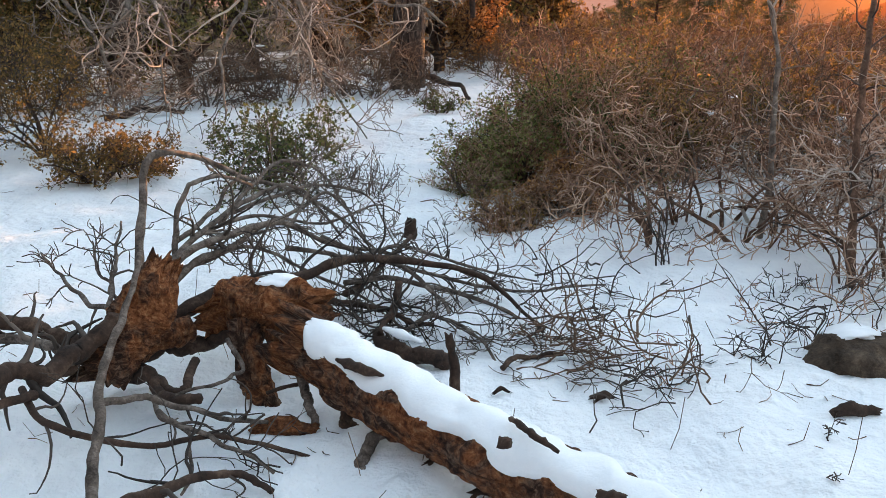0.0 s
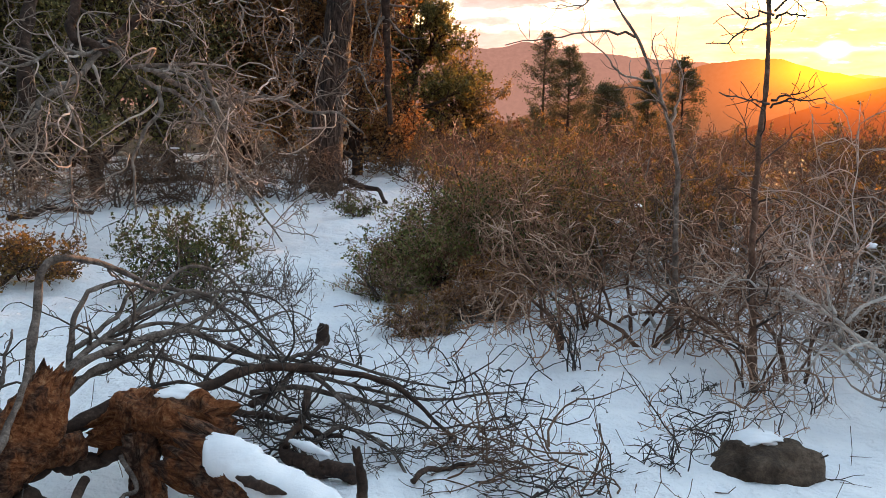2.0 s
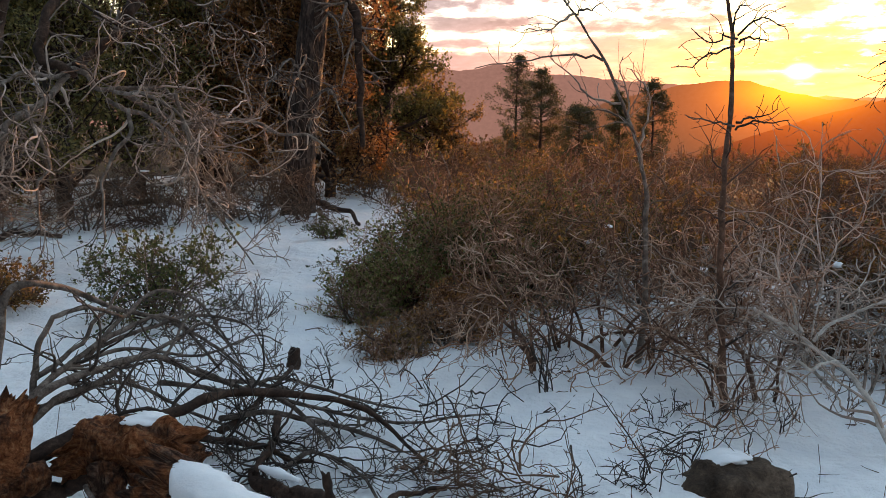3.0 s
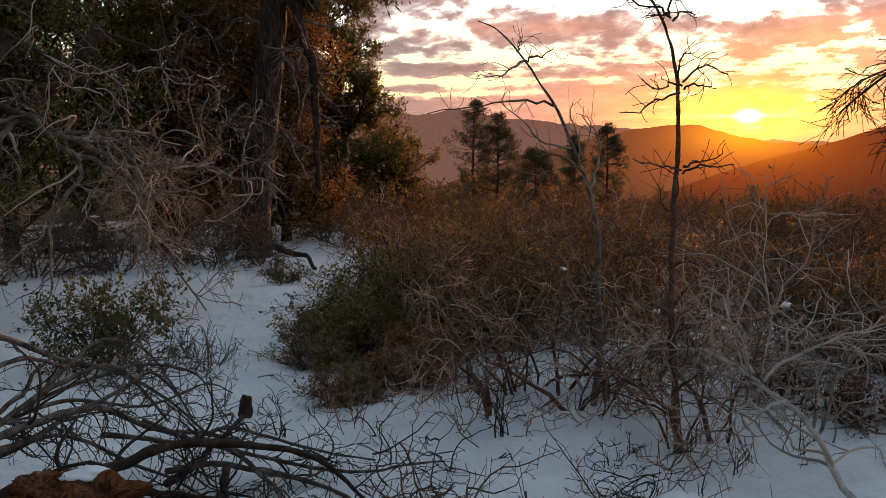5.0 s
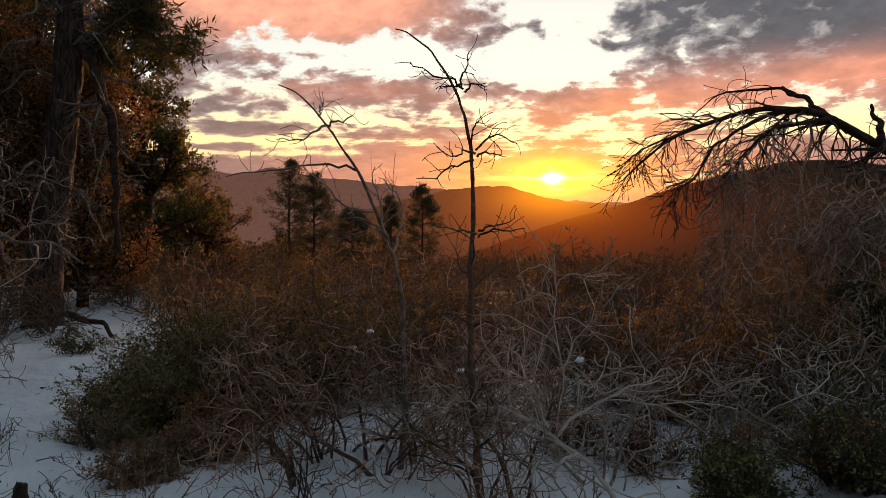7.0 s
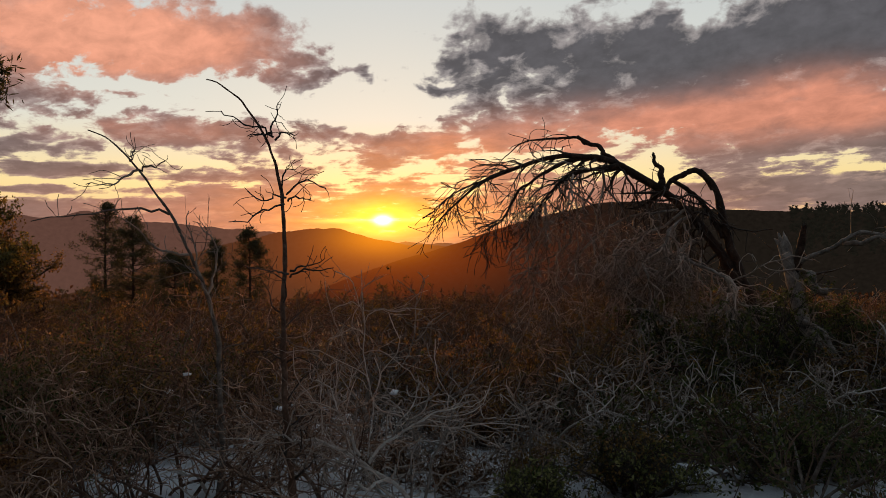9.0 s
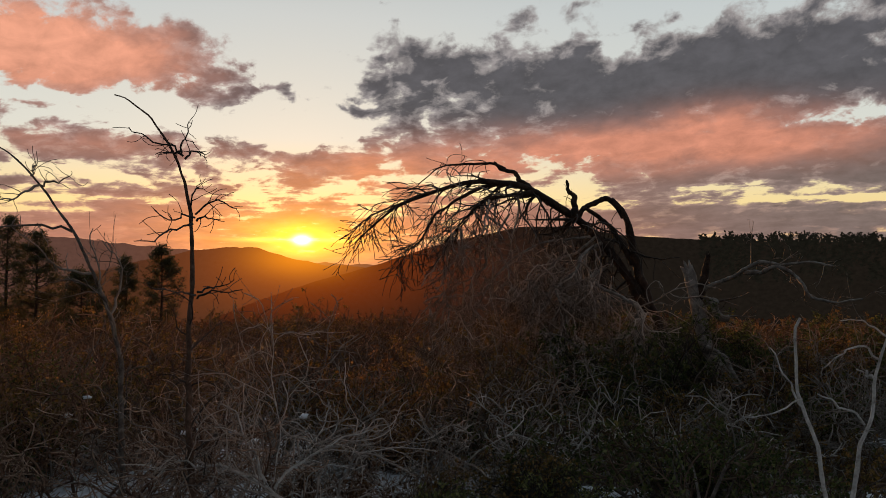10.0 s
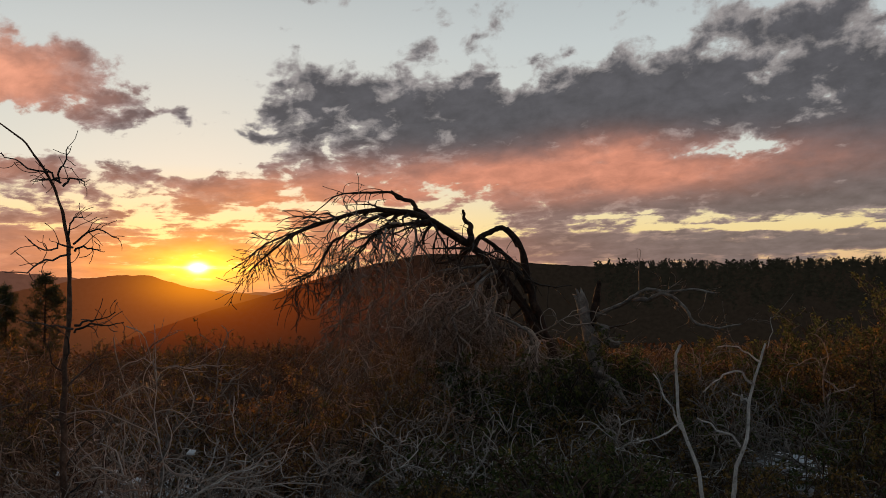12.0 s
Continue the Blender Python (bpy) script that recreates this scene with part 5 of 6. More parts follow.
def saplings():
    """Two bare young trees standing over the brush."""
    base = np.array((2.36, 4.51, 0))
    ob = thing("bare_sapling", base, "slender bare sapling with a bent tip and whorled twigs", "tree")
    stem = np.array([(2.32, 4.49, -0.01), (2.3, 4.5, 0.24), (2.28, 4.53, 0.72), (2.26, 4.54, 1.19)] + [(2.28, 4.55, 1.79), (2.26, 4.56, 2.23), (2.2, 4.59, 2.48), (2.09, 4.63, 2.68), (1.98, 4.68, 2.8), (1.85, 4.73, 2.88)]) - base
    p, r = limb_part("stem", stem, 0.026, 0.004, BARK_YOUNG, ob, n=48, bent=0.25)
    arms = [[(2.28, 4.52, 2.13), (2.13, 4.47, 2.14), (2.01, 4.46, 2.15)], [(2.27, 4.52, 2.09), (2.11, 4.53, 2.04), (1.92, 4.55, 1.97)], [(2.28, 4.51, 2.15), (2.38, 4.53, 2.23), (2.57, 4.49, 2.2)], [(2.29, 4.51, 2.11), (2.31, 4.39, 2.1), (2.33, 4.28, 2.1)], [(2.26, 4.53, 2.17), (2.28, 4.52, 2.27), (2.37, 4.59, 2.32)],
            [(2.29, 4.51, 1.65), (2.15, 4.46, 1.67), (1.99, 4.42, 1.69)], [(2.3, 4.51, 1.67), (2.44, 4.55, 1.72), (2.54, 4.51, 1.74)], [(2.3, 4.51, 1.63), (2.37, 4.36, 1.67), (2.5, 4.3, 1.65)], [(2.21, 4.54, 2.51), (2.07, 4.6, 2.57), (1.93, 4.66, 2.67)], [(2.2, 4.55, 2.52), (2.22, 4.54, 2.61), (2.23, 4.54, 2.72)], [(2.22, 4.54, 2.49), (2.28, 4.52, 2.54), (2.33, 4.5, 2.49)], [(2.2, 4.55, 2.54), (2.13, 4.58, 2.53), (2.06, 4.6, 2.52)]]
    bs = [limb(np.array(a) - base, 0.0075, 0.0028, 10, 0.006, 2.2) for a in arms]
    bp, br = np.concatenate([b[0] for b in bs]), np.concatenate([b[1] for b in bs])
    b2 = grow(bp, br, 7, (0.2, 1), 0.15, 46, 0.08, 0.32, 6, 0.6, curl=0.25, floor=0.0023)
    low = grow(p, r, 13, (0.04, 0.5), 0.4, 58, 0.12, 0.34, 8, 0.35, curl=0.25)
    low2 = grow(*low, 4, (0.2, 1), 0.2, 50, 0.1, 0.3, 5, 0.6, curl=0.25)
    v, q = tubes([(bp, br, 5), (*b2, 3), (*low, 4), (*low2, 3)])
    mass("twig_mass", v, q, TWIG_DARK, ob)

    base = np.array((2.14, 5.44, 0))
    ob = thing("bare_sapling", base, "pale leaning sapling with spreading bare branches", "tree")
    stem = np.array([(2.14, 5.44, -0.01), (2.19, 5.48, 0.26), (2.2, 5.53, 0.64), (2.21, 5.58, 1.12)] + [(2.18, 5.57, 1.26), (2.11, 5.6, 1.55), (1.94, 5.6, 1.96), (1.8, 5.64, 2.2), (1.65, 5.68, 2.41), (1.5, 5.66, 2.57), (1.33, 5.64, 2.64)]) - base
    p, r = limb_part("stem", stem, 0.024, 0.004, BARK_GREY, ob, n=48, bent=0.25)
    arms = [[(2.14, 5.53, 1.43), (2.03, 5.57, 1.75), (1.98, 5.59, 2), (2.03, 5.57, 2.1)], [(2.12, 5.54, 1.51), (2.21, 5.61, 1.79), (2.1, 5.65, 2.02)], [(1.99, 5.58, 1.79), (1.8, 5.53, 1.83), (1.64, 5.47, 1.91), (1.48, 5.51, 2.1)], [(1.87, 5.62, 2.08), (1.66, 5.57, 2.1), (1.43, 5.52, 2.09), (0.98, 5.5, 2.01)], [(1.67, 5.67, 2.39), (1.52, 5.6, 2.32), (1.33, 5.64, 2.24)], [(1.67, 5.67, 2.39), (1.74, 5.65, 2.42), (1.83, 5.63, 2.44)], [(1.62, 5.68, 2.45), (1.65, 5.68, 2.53)], [(2.09, 5.55, 1.59), (1.95, 5.49, 1.71), (1.7, 5.46, 1.72)]]
    bs = [limb(np.array(a) - base, 0.010, 0.003, 12, 0.007, 2.2) for a in arms]
    bp, br = np.concatenate([b[0] for b in bs]), np.concatenate([b[1] for b in bs])
    b2 = grow(bp, br, 8, (0.2, 1), 0.22, 44, 0.12, 0.32, 7, 0.5, curl=0.25, floor=0.0023)
    low = grow(p, r, 14, (0.1, 0.6), 0.5, 55, 0.18, 0.34, 8, 0.35, curl=0.25)
    v, q = tubes([(bp, br, 5), (*b2, 3), (*low, 4), (*grow(*low, 5, (0.2, 1), 0.3, 50, 0.1, 0.22, 5, 0.6), 3)])
    mass("twig_mass", v, q, TWIG_GREY, ob)


# ---------------------------------------------------------------- the clearing
def fallen_tree():
    o = np.array([-0.9, 3.3, 0.0])
    ob = thing("fallen_tree", o, "fallen rotten tree with orange heartwood and a snow-covered log", "fallen tree")
    axis = np.array([(-0.66, 3.17, 0.29), (-0.52, 3.06, 0.26), (-0.37, 2.91, 0.22), (-0.19, 2.77, 0.19), (0.12, 2.5, 0.14), (0.39, 2.29, 0.11), (0.74, 1.99, 0.09)]) - o
    log = swept_object("log", ROT_BARK, ob, "rotten log with orange heartwood and dark bark", axis=axis, radii=[0.125, 0.13, 0.127, 0.122, 0.118, 0.112, 0.105], sides=64, rings=150, amp=0.026, freq=7.0, rag0=0.22, seed=1.0)
    # snow lying on the log
    n, m = 90, 22
    line = smooth_line(axis, 200)[12:200]
    line = line[np.linspace(0, len(line) - 1, n).astype(int)]
    tan = unit(np.gradient(line, axis=0))
    side = unit(np.cross(tan, np.array([0.0, 0, 1])))
    up = np.cross(side, tan)
    vs = []
    for i in range(n):
        s = i / (n - 1)
        lo = radians(-34 + 34 * noise.noise(Vector((s * 9, 1.7, 0))) + 22 * noise.noise(Vector((s * 30, 7.7, 0))))
        hi = radians(62 + 24 * noise.noise(Vector((s * 9, 4.1, 0))))
        ends = min(1.0, s * 14) ** 0.5
        for j in range(m):
            w = j / (m - 1)
            a = lo * ends + (hi - lo) * ends * w
            edge = min(1.0, 4.5 * w, 4.5 * (1 - w)) ** 0.6
            t = -0.012 + (0.042 + 0.02 * noise.noise(Vector((s * 14, w * 2.0, 3)))) * edge * ends
            r = 0.131 - 0.022 * s + t
            vs.append(line[i] + side[i] * math.sin(a) * r * 1.0 + up[i] * math.cos(a) * r)
    idx = np.arange(n * m).reshape(n, m)
    q = np.stack([idx[:-1, :-1], idx[1:, :-1], idx[1:, 1:], idx[:-1, 1:]], -1).reshape(-1, 4)
    mesh_object("snow_cap", vs, q, SNOW, log, "smooth snow lying along the log")
    for pts, rr, sd in (([(-0.42, 2.82, 0.34), (-0.32, 2.74, 0.34), (-0.23, 2.71, 0.32)], [0.006, 0.022, 0.006], 47.0), ([(0.15, 2.29, 0.3), (0.19, 2.28, 0.3)], [0.018, 0.02, 0.012], 41.0), ([(0.2, 2.43, 0.3), (0.26, 2.31, 0.31), (0.33, 2.22, 0.3)], [0.008, 0.014, 0.006], 43.0), ([(0.41, 2.02, 0.29), (0.49, 2, 0.28)], [0.012, 0.02, 0.012], 45.0)):
        swept_object("knot", BARK_DARK, log, "dark bark poking through the snow", axis=np.array(pts) - o, radii=rr, sides=12, rings=16, amp=0.01, freq=25.0, rag0=0.01, rag1=0.01, seed=sd)
    # broken slabs of the root end
    butt = swept_object("butt", ROT, ob, "splintered hollow butt of the log", axis=np.array([(-1.11, 3.48, 0.26), (-0.93, 3.48, 0.31), (-0.74, 3.42, 0.32), (-0.63, 3.4, 0.31), (-0.53, 3.4, 0.32)]) - o, radii=[0.06, 0.11, 0.13, 0.115, 0.08], sides=44, rings=70, amp=0.055, freq=8.0, rag1=0.09, rag0=0.1, seed=14.0)
    v, q = blob((0.11, 0.06, 0.028), 31.0, 0.3)
    mesh_object("snow_cap", v + np.array((-0.74, 3.44, 0.43)) - o, q, SNOW, butt, "small cap of snow")
    v, q = blob((0.06, 0.05, 0.022), 33.0, 0.3)
    mesh_object("snow_cap", v + np.array((-0.97, 3.47, 0.38)) - o, q, SNOW, butt, "small cap of snow")
    swept_object("slab", ROT_DARK, ob, "splintered upright slab", axis=np.array([(-1.39, 3.07, 0.14), (-1.33, 3.14, 0.28), (-1.25, 3.21, 0.44), (-1.18, 3.3, 0.58)]) - o, radii=[0.07, 0.11, 0.115, 0.085], sides=60, rings=70, amp=0.05, freq=6.0, flat=0.8, rag1=0.1, rag0=0.03, seed=4.0)
    swept_object("root_crown", ROT_BARK, ob, "dark broken root mass", axis=np.array([(-1.5, 3.05, 0.22), (-1.38, 3.16, 0.23), (-1.26, 3.29, 0.24), (-1.15, 3.41, 0.23)]) - o, radii=[0.04, 0.085, 0.06, 0.035], sides=32, rings=50, amp=0.05, freq=7.0, rag0=0.15, seed=6.0)
    swept_object("broken_leg", ROT_BARK, ob, "dark broken limb propping the log", axis=np.array([(-0.89, 3.39, 0.27), (-0.86, 3.29, 0.12), (-0.82, 3.25, 0.01), (-0.75, 3.16, -0.07)]) - o, radii=[0.08, 0.065, 0.06, 0.04], sides=24, rings=36, amp=0.03, freq=10.0, rag1=0.06, seed=9.0)
    swept_object("stub", BARK_DARK, log, "upright dark stub", axis=np.array([(0.02, 2.95, 0.12), (0.02, 2.97, 0.23), (0, 3, 0.36)]) - o, radii=[0.022, 0.02, 0.017], sides=12, rings=20, amp=0.008, freq=20.0, rag1=0.03, seed=2.0)
    swept_object("snow_cap", SNOW, ob, "thin snow on a buried branch", axis=np.array([(-0.31, 3.65, 0.1), (-0.22, 3.57, 0.1), (-0.12, 3.5, 0.09)]) - o + np.array([0, 0, 0.015]), radii=[0.008, 0.022, 0.008], sides=16, rings=20, amp=0.006, freq=14.0, flat=1.3, seed=51.0)
    dark = [
        ([(-1.25, 3.5, 0.25), (-1.04, 3.71, 0.31), (-0.75, 3.93, 0.29), (-0.54, 4.06, 0.31), (-0.25, 4.14, 0.29), (0.05, 4.15, 0.23), (0.28, 4.04, 0.15), (0.47, 3.87, 0.06), (0.58, 3.65, -0.03)], 0.036, 0.006),
        ([(-1.95, 3.15, 0.41), (-1.82, 3.16, 0.39), (-1.7, 3.18, 0.35), (-1.55, 3.19, 0.28), (-1.42, 3.2, 0.23)], 0.028, 0.035),
        ([(-1.59, 2.54, 0.38), (-1.51, 2.77, 0.32), (-1.43, 2.97, 0.33), (-1.34, 3.12, 0.41)], 0.035, 0.04),
        ([(-0.34, 3.68, 0.07), (-0.18, 3.55, 0.04), (-0.01, 3.45, 0.03)], 0.03, 0.042)]
    dark += [
        ([(0.24, 3.39, 0.02), (0.32, 3.49, 0.03), (0.53, 3.56, 0.01)], 0.014, 0.01),
        ([(-0.43, 3.02, 0.12), (-0.39, 2.92, 0.05), (-0.32, 2.88, -0.01)], 0.03, 0.022),
        ([(-1.59, 2.78, 0.26), (-1.43, 2.58, 0.25), (-1.29, 2.54, 0.2), (-1.08, 2.58, 0.13), (-0.91, 2.7, 0.1), (-0.75, 2.7, 0.06), (-0.52, 2.73, 0)], 0.014, 0.008),
        ([(-1.04, 2.27, 0.11), (-0.93, 2.41, 0.08), (-0.81, 2.52, 0.05), (-0.69, 2.51, 0.03), (-0.61, 2.48, 0)], 0.022, 0.012),
        ([(-1.08, 3.23, 0.16), (-1.09, 3.01, 0.13), (-1.27, 3.15, 0.14), (-1.36, 3.23, 0.21)], 0.02, 0.02)]
    dark += [
        ([(-0.92, 3.89, 0.21), (-0.65, 3.95, 0.16), (-0.41, 3.88, 0.12), (-0.24, 3.84, 0.1), (-0.07, 3.8, 0.07)], 0.025, 0.01),
        ([(-0.25, 3.99, 0.22), (-0.27, 3.79, 0.12), (-0.34, 3.63, 0.1)], 0.02, 0.016),
        ([(-0.21, 4.6, 0.29), (-0.3, 4.39, 0.25), (-0.44, 4.18, 0.16), (-0.53, 3.96, 0.18)], 0.012, 0.02),
        ([(-0.73, 3.22, 0.23), (-0.53, 3.11, 0.15), (-0.73, 3.01, 0.1)], 0.012, 0.008)]
    grey = [
        ([(-1.4, 3.48, 0.32), (-1.42, 3.69, 0.52), (-1.42, 3.79, 0.68), (-1.43, 3.9, 0.88), (-1.37, 3.97, 0.91), (-1.27, 4.16, 0.84), (-1.1, 4.36, 0.72), (-0.85, 4.62, 0.54), (-0.62, 4.76, 0.37), (-0.41, 4.78, 0.14)], 0.022, 0.007),
        ([(-1.28, 3.49, 0.29), (-1.28, 3.68, 0.44), (-1.28, 3.79, 0.6), (-1.27, 3.85, 0.7), (-1.24, 3.91, 0.78), (-1.13, 4.05, 0.79), (-1.01, 4.23, 0.69)], 0.018, 0.008)]
    grey += [
        ([(-1.3, 3.48, 0.37), (-1.23, 3.7, 0.51), (-1.15, 3.94, 0.57), (-1.03, 4.17, 0.64), (-0.92, 4.35, 0.67), (-0.8, 4.43, 0.64), (-0.71, 4.54, 0.48), (-0.6, 4.56, 0.29)], 0.019, 0.007),
        ([(-1.34, 3.5, 0.34), (-1.19, 3.66, 0.48), (-1.05, 3.86, 0.53), (-0.88, 4.11, 0.52), (-0.68, 4.3, 0.37), (-0.46, 4.48, 0.26), (-0.18, 4.6, 0.16)], 0.021, 0.009),
        ([(-1.28, 3.56, 0.37), (-1.19, 3.72, 0.44), (-1.08, 3.85, 0.48), (-0.97, 4.09, 0.5), (-0.82, 4.42, 0.51), (-0.68, 4.55, 0.56), (-0.57, 4.67, 0.41)], 0.018, 0.007)]
    grey += [
        ([(-1.13, 2.23, 0.12), (-1.18, 2.43, 0.2), (-1.24, 2.64, 0.32), (-1.26, 2.81, 0.41), (-1.26, 2.96, 0.49), (-1.24, 3.1, 0.58), (-1.23, 3.19, 0.65)], 0.021, 0.012),
        ([(-0.31, 2.53, -0.12), (-0.32, 2.63, -0.01), (-0.28, 2.74, 0.08), (-0.21, 2.79, 0.1)], 0.022, 0.026),
        ([(-1.27, 2.66, 0.26), (-1.08, 2.8, 0.18), (-0.89, 2.86, 0.09), (-0.7, 2.87, 0.05)], 0.015, 0.008),
        ([(-1.08, 2.74, 0.18), (-0.95, 2.69, 0.12), (-0.76, 2.64, 0.06), (-0.63, 2.58, 0.02)], 0.012, 0.006)]
    grey += [
        ([(-1.48, 3.45, 0.31), (-1.66, 3.58, 0.3), (-1.8, 3.68, 0.36), (-1.96, 3.83, 0.46)], 0.015, 0.005),
        ([(-1.53, 3.48, 0.31), (-1.56, 3.68, 0.44), (-1.59, 3.89, 0.61)], 0.013, 0.005),
        ([(-0.62, 3.14, 0.19), (-0.57, 3, 0.11), (-0.52, 2.9, 0.01)], 0.022, 0.016),
        ([(-1.47, 3.5, 0.29), (-1.62, 3.66, 0.4), (-1.68, 3.74, 0.54)], 0.011, 0.004),
        ([(-0.86, 4.21, 0.35), (-0.56, 4.26, 0.28), (-0.26, 4.39, 0.28), (0.11, 4.4, 0.17), (0.49, 4.37, 0.09)], 0.014, 0.005)]
    grey += [
        ([(-0.54, 4.06, 0.2), (-0.2, 4.15, 0.17), (0.19, 4.1, 0.08), (0.47, 3.87, -0.02), (0.6, 3.6, -0.11)], 0.016, 0.006),
        ([(-0.69, 4.35, 0.37), (-0.32, 4.29, 0.22), (0.05, 4.25, 0.13), (0.5, 4.17, 0.08), (0.84, 4.22, 0.12)], 0.014, 0.005),
        ([(-1.15, 4.04, 0.53), (-1, 4.49, 0.72), (-0.82, 4.73, 0.7), (-0.69, 4.85, 0.54), (-0.5, 4.87, 0.21)], 0.013, 0.005),
        ([(-0.26, 3.69, 0.04), (-0.07, 3.8, 0.11), (0.12, 3.7, 0.06), (0.22, 3.54, -0.02)], 0.014, 0.006)]
    grey += [
        ([(-1.47, 2.95, 0.29), (-1.66, 3.08, 0.31), (-1.81, 3.11, 0.32), (-1.91, 3.05, 0.37)], 0.02, 0.02)]
    grey += [
        ([(-1.29, 3.68, 0.41), (-1.03, 3.97, 0.43), (-0.73, 4.14, 0.24), (-0.38, 4.08, 0.07), (-0.25, 3.89, -0.05)], 0.013, 0.005),
        ([(-1.26, 3.9, 0.51), (-1.01, 4.18, 0.53), (-0.7, 4.44, 0.42), (-0.4, 4.68, 0.47), (-0.28, 4.79, 0.37)], 0.012, 0.004),
        ([(-1.12, 4.15, 0.56), (-0.83, 4.52, 0.61), (-0.61, 4.76, 0.55), (-0.43, 4.78, 0.44), (-0.32, 4.79, 0.19)], 0.012, 0.004),
        ([(-1.3, 3.78, 0.52), (-1.15, 4.04, 0.62), (-1.07, 4.27, 0.77), (-1.03, 4.38, 0.87)], 0.014, 0.005)]
    grey += [
        ([(-0.25, 4.19, 0.25), (-0.02, 4, 0.09), (0.04, 3.8, -0.07), (0.12, 3.7, -0.15)], 0.013, 0.006),
        ([(-1.14, 2.88, 0.17), (-1.1, 2.79, 0.13), (-0.98, 2.73, 0.09), (-0.93, 2.59, 0.03), (-0.92, 2.43, 0.02)], 0.010, 0.005),
        ([(-0.92, 3.17, 0.28), (-0.85, 3.08, 0.17), (-1.07, 2.91, 0.16)], 0.010, 0.006)]
    dark += [
        ([(-1.39, 3.27, 0.2), (-1.27, 3.37, 0.17), (-1.13, 3.42, 0.13), (-0.93, 3.43, 0.17)], 0.04, 0.035),
        ([(-1.37, 3.11, 0.16), (-1.22, 3.07, 0.13), (-1.09, 2.95, 0.11), (-0.98, 2.89, 0.12)], 0.03, 0.02),
        ([(-1.53, 3.15, 0.3), (-1.51, 2.99, 0.25), (-1.52, 2.76, 0.27), (-1.53, 2.58, 0.29)], 0.026, 0.016)]
    groups = {}
    for key, rows, mat in (("dark", dark, BARK_DARK), ("grey", grey, BARK_BROWN)):
        bs = [limb_part("branch", np.array(pts) - o, r0, r1, mat, ob, n=26) for pts, r0, r1 in rows]
        groups[key] = bs
    pick = lambda key, ids: (np.concatenate([groups[key][i][0] for i in ids]), np.concatenate([groups[key][i][1] for i in ids]))
    b1 = grow(*pick("grey", [0, 2, 3, 4, 13, 14, 15, 16, 17, 19, 20, 21, 23]), 11, (0.2, 1), 0.42, 48, -0.08, 0.36, 10, 0.5, floor=0.0024, curl=0.38)
    b2 = grow(*b1, 5, (0.2, 1), 0.2, 46, -0.05, 0.34, 6, 0.6, floor=0.0019, curl=0.3)
    c1 = grow(*pick("grey", [9, 10, 12, 18]), 7, (0.2, 1), 0.25, 42, 0.2, 0.34, 8, 0.6, floor=0.003, curl=0.4)
    c2 = grow(*c1, 3, (0.3, 1), 0.1, 42, 0.2, 0.3, 5, 0.6, floor=0.0024, curl=0.3)
    d1 = grow(*pick("dark", [0, 9, 10, 11]), 16, (0.15, 1), 0.4, 52, -0.06, 0.38, 10, 0.4, floor=0.0026, curl=0.4)
    d2 = grow(*d1, 5, (0.2, 1), 0.18, 48, 0.0, 0.34, 6, 0.6, floor=0.002, curl=0.3)
    e1 = grow(*pick("dark", [1, 2, 6, 7]), 7, (0.1, 0.95), 0.28, 48, -0.15, 0.36, 9, 0.5, floor=0.0028, curl=0.4)
    e2 = grow(*pick("grey", [7, 8]), 6, (0.1, 0.95), 0.25, 48, -0.1, 0.36, 9, 0.6, floor=0.0026, curl=0.4)
    for b in (b1, b2, d1, d2, e1, e2):
        b[0][..., 2] = np.maximum(b[0][..., 2], 0.012)
    v, q = tubes([(*b1, 5), (*b2, 4), (*c1, 5), (*c2, 4)])
    mass("twig_mass", v, q, TWIG_DUSK, ob)
    v, q = tubes([(*d1, 5), (*d2, 4), (*e1, 5), (*e2, 5)])
    mass("twig_mass", v, q, TWIG_DARK, ob)


def blob(size, seed, amp, sides=30, rings=18):
    """An uneven rounded lump, flat below."""
    vs = []
    for i in range(rings):
        for j in range(sides):
            b, a = math.pi * i / (rings - 1), 2 * math.pi * j / sides
            d = Vector((math.sin(b) * math.cos(a), math.sin(b) * math.sin(a), math.cos(b)))
            k = 1 + amp * noise.fractal(d * 1.7 + Vector((seed, 0, 0)), 0.9, 2.1, 4)
            vs.append((d.x * size[0] * k, d.y * size[1] * k, d.z * size[2] * k))
    idx = np.arange(rings * sides).reshape(rings, sides)
    nxt = np.roll(idx, -1, axis=1)
    return np.array(vs), np.stack([idx[:-1], idx[1:], nxt[1:], nxt[:-1]], -1).reshape(-1, 4)


def rock():
    x, y, _ = (1.88, 3.44, 0)
    ob = thing("rock", (x, y, height(x, y)), "dark lichened rock with a cap of snow", "rock")
    v, q = blob((0.25, 0.18, 0.115), 5.0, 0.3)
    mesh_object("stone", v, q, ROCK, ob)
    v, q = blob((0.17, 0.075, 0.026), 9.0, 0.45)
    v[:, 2] -= 0.35 * v[:, 0] ** 2 / 0.2
    mesh_object("snow_cap", v + np.array([-0.02, 0.06, 0.115]), q, SNOW, ob, "thin cap of snow")


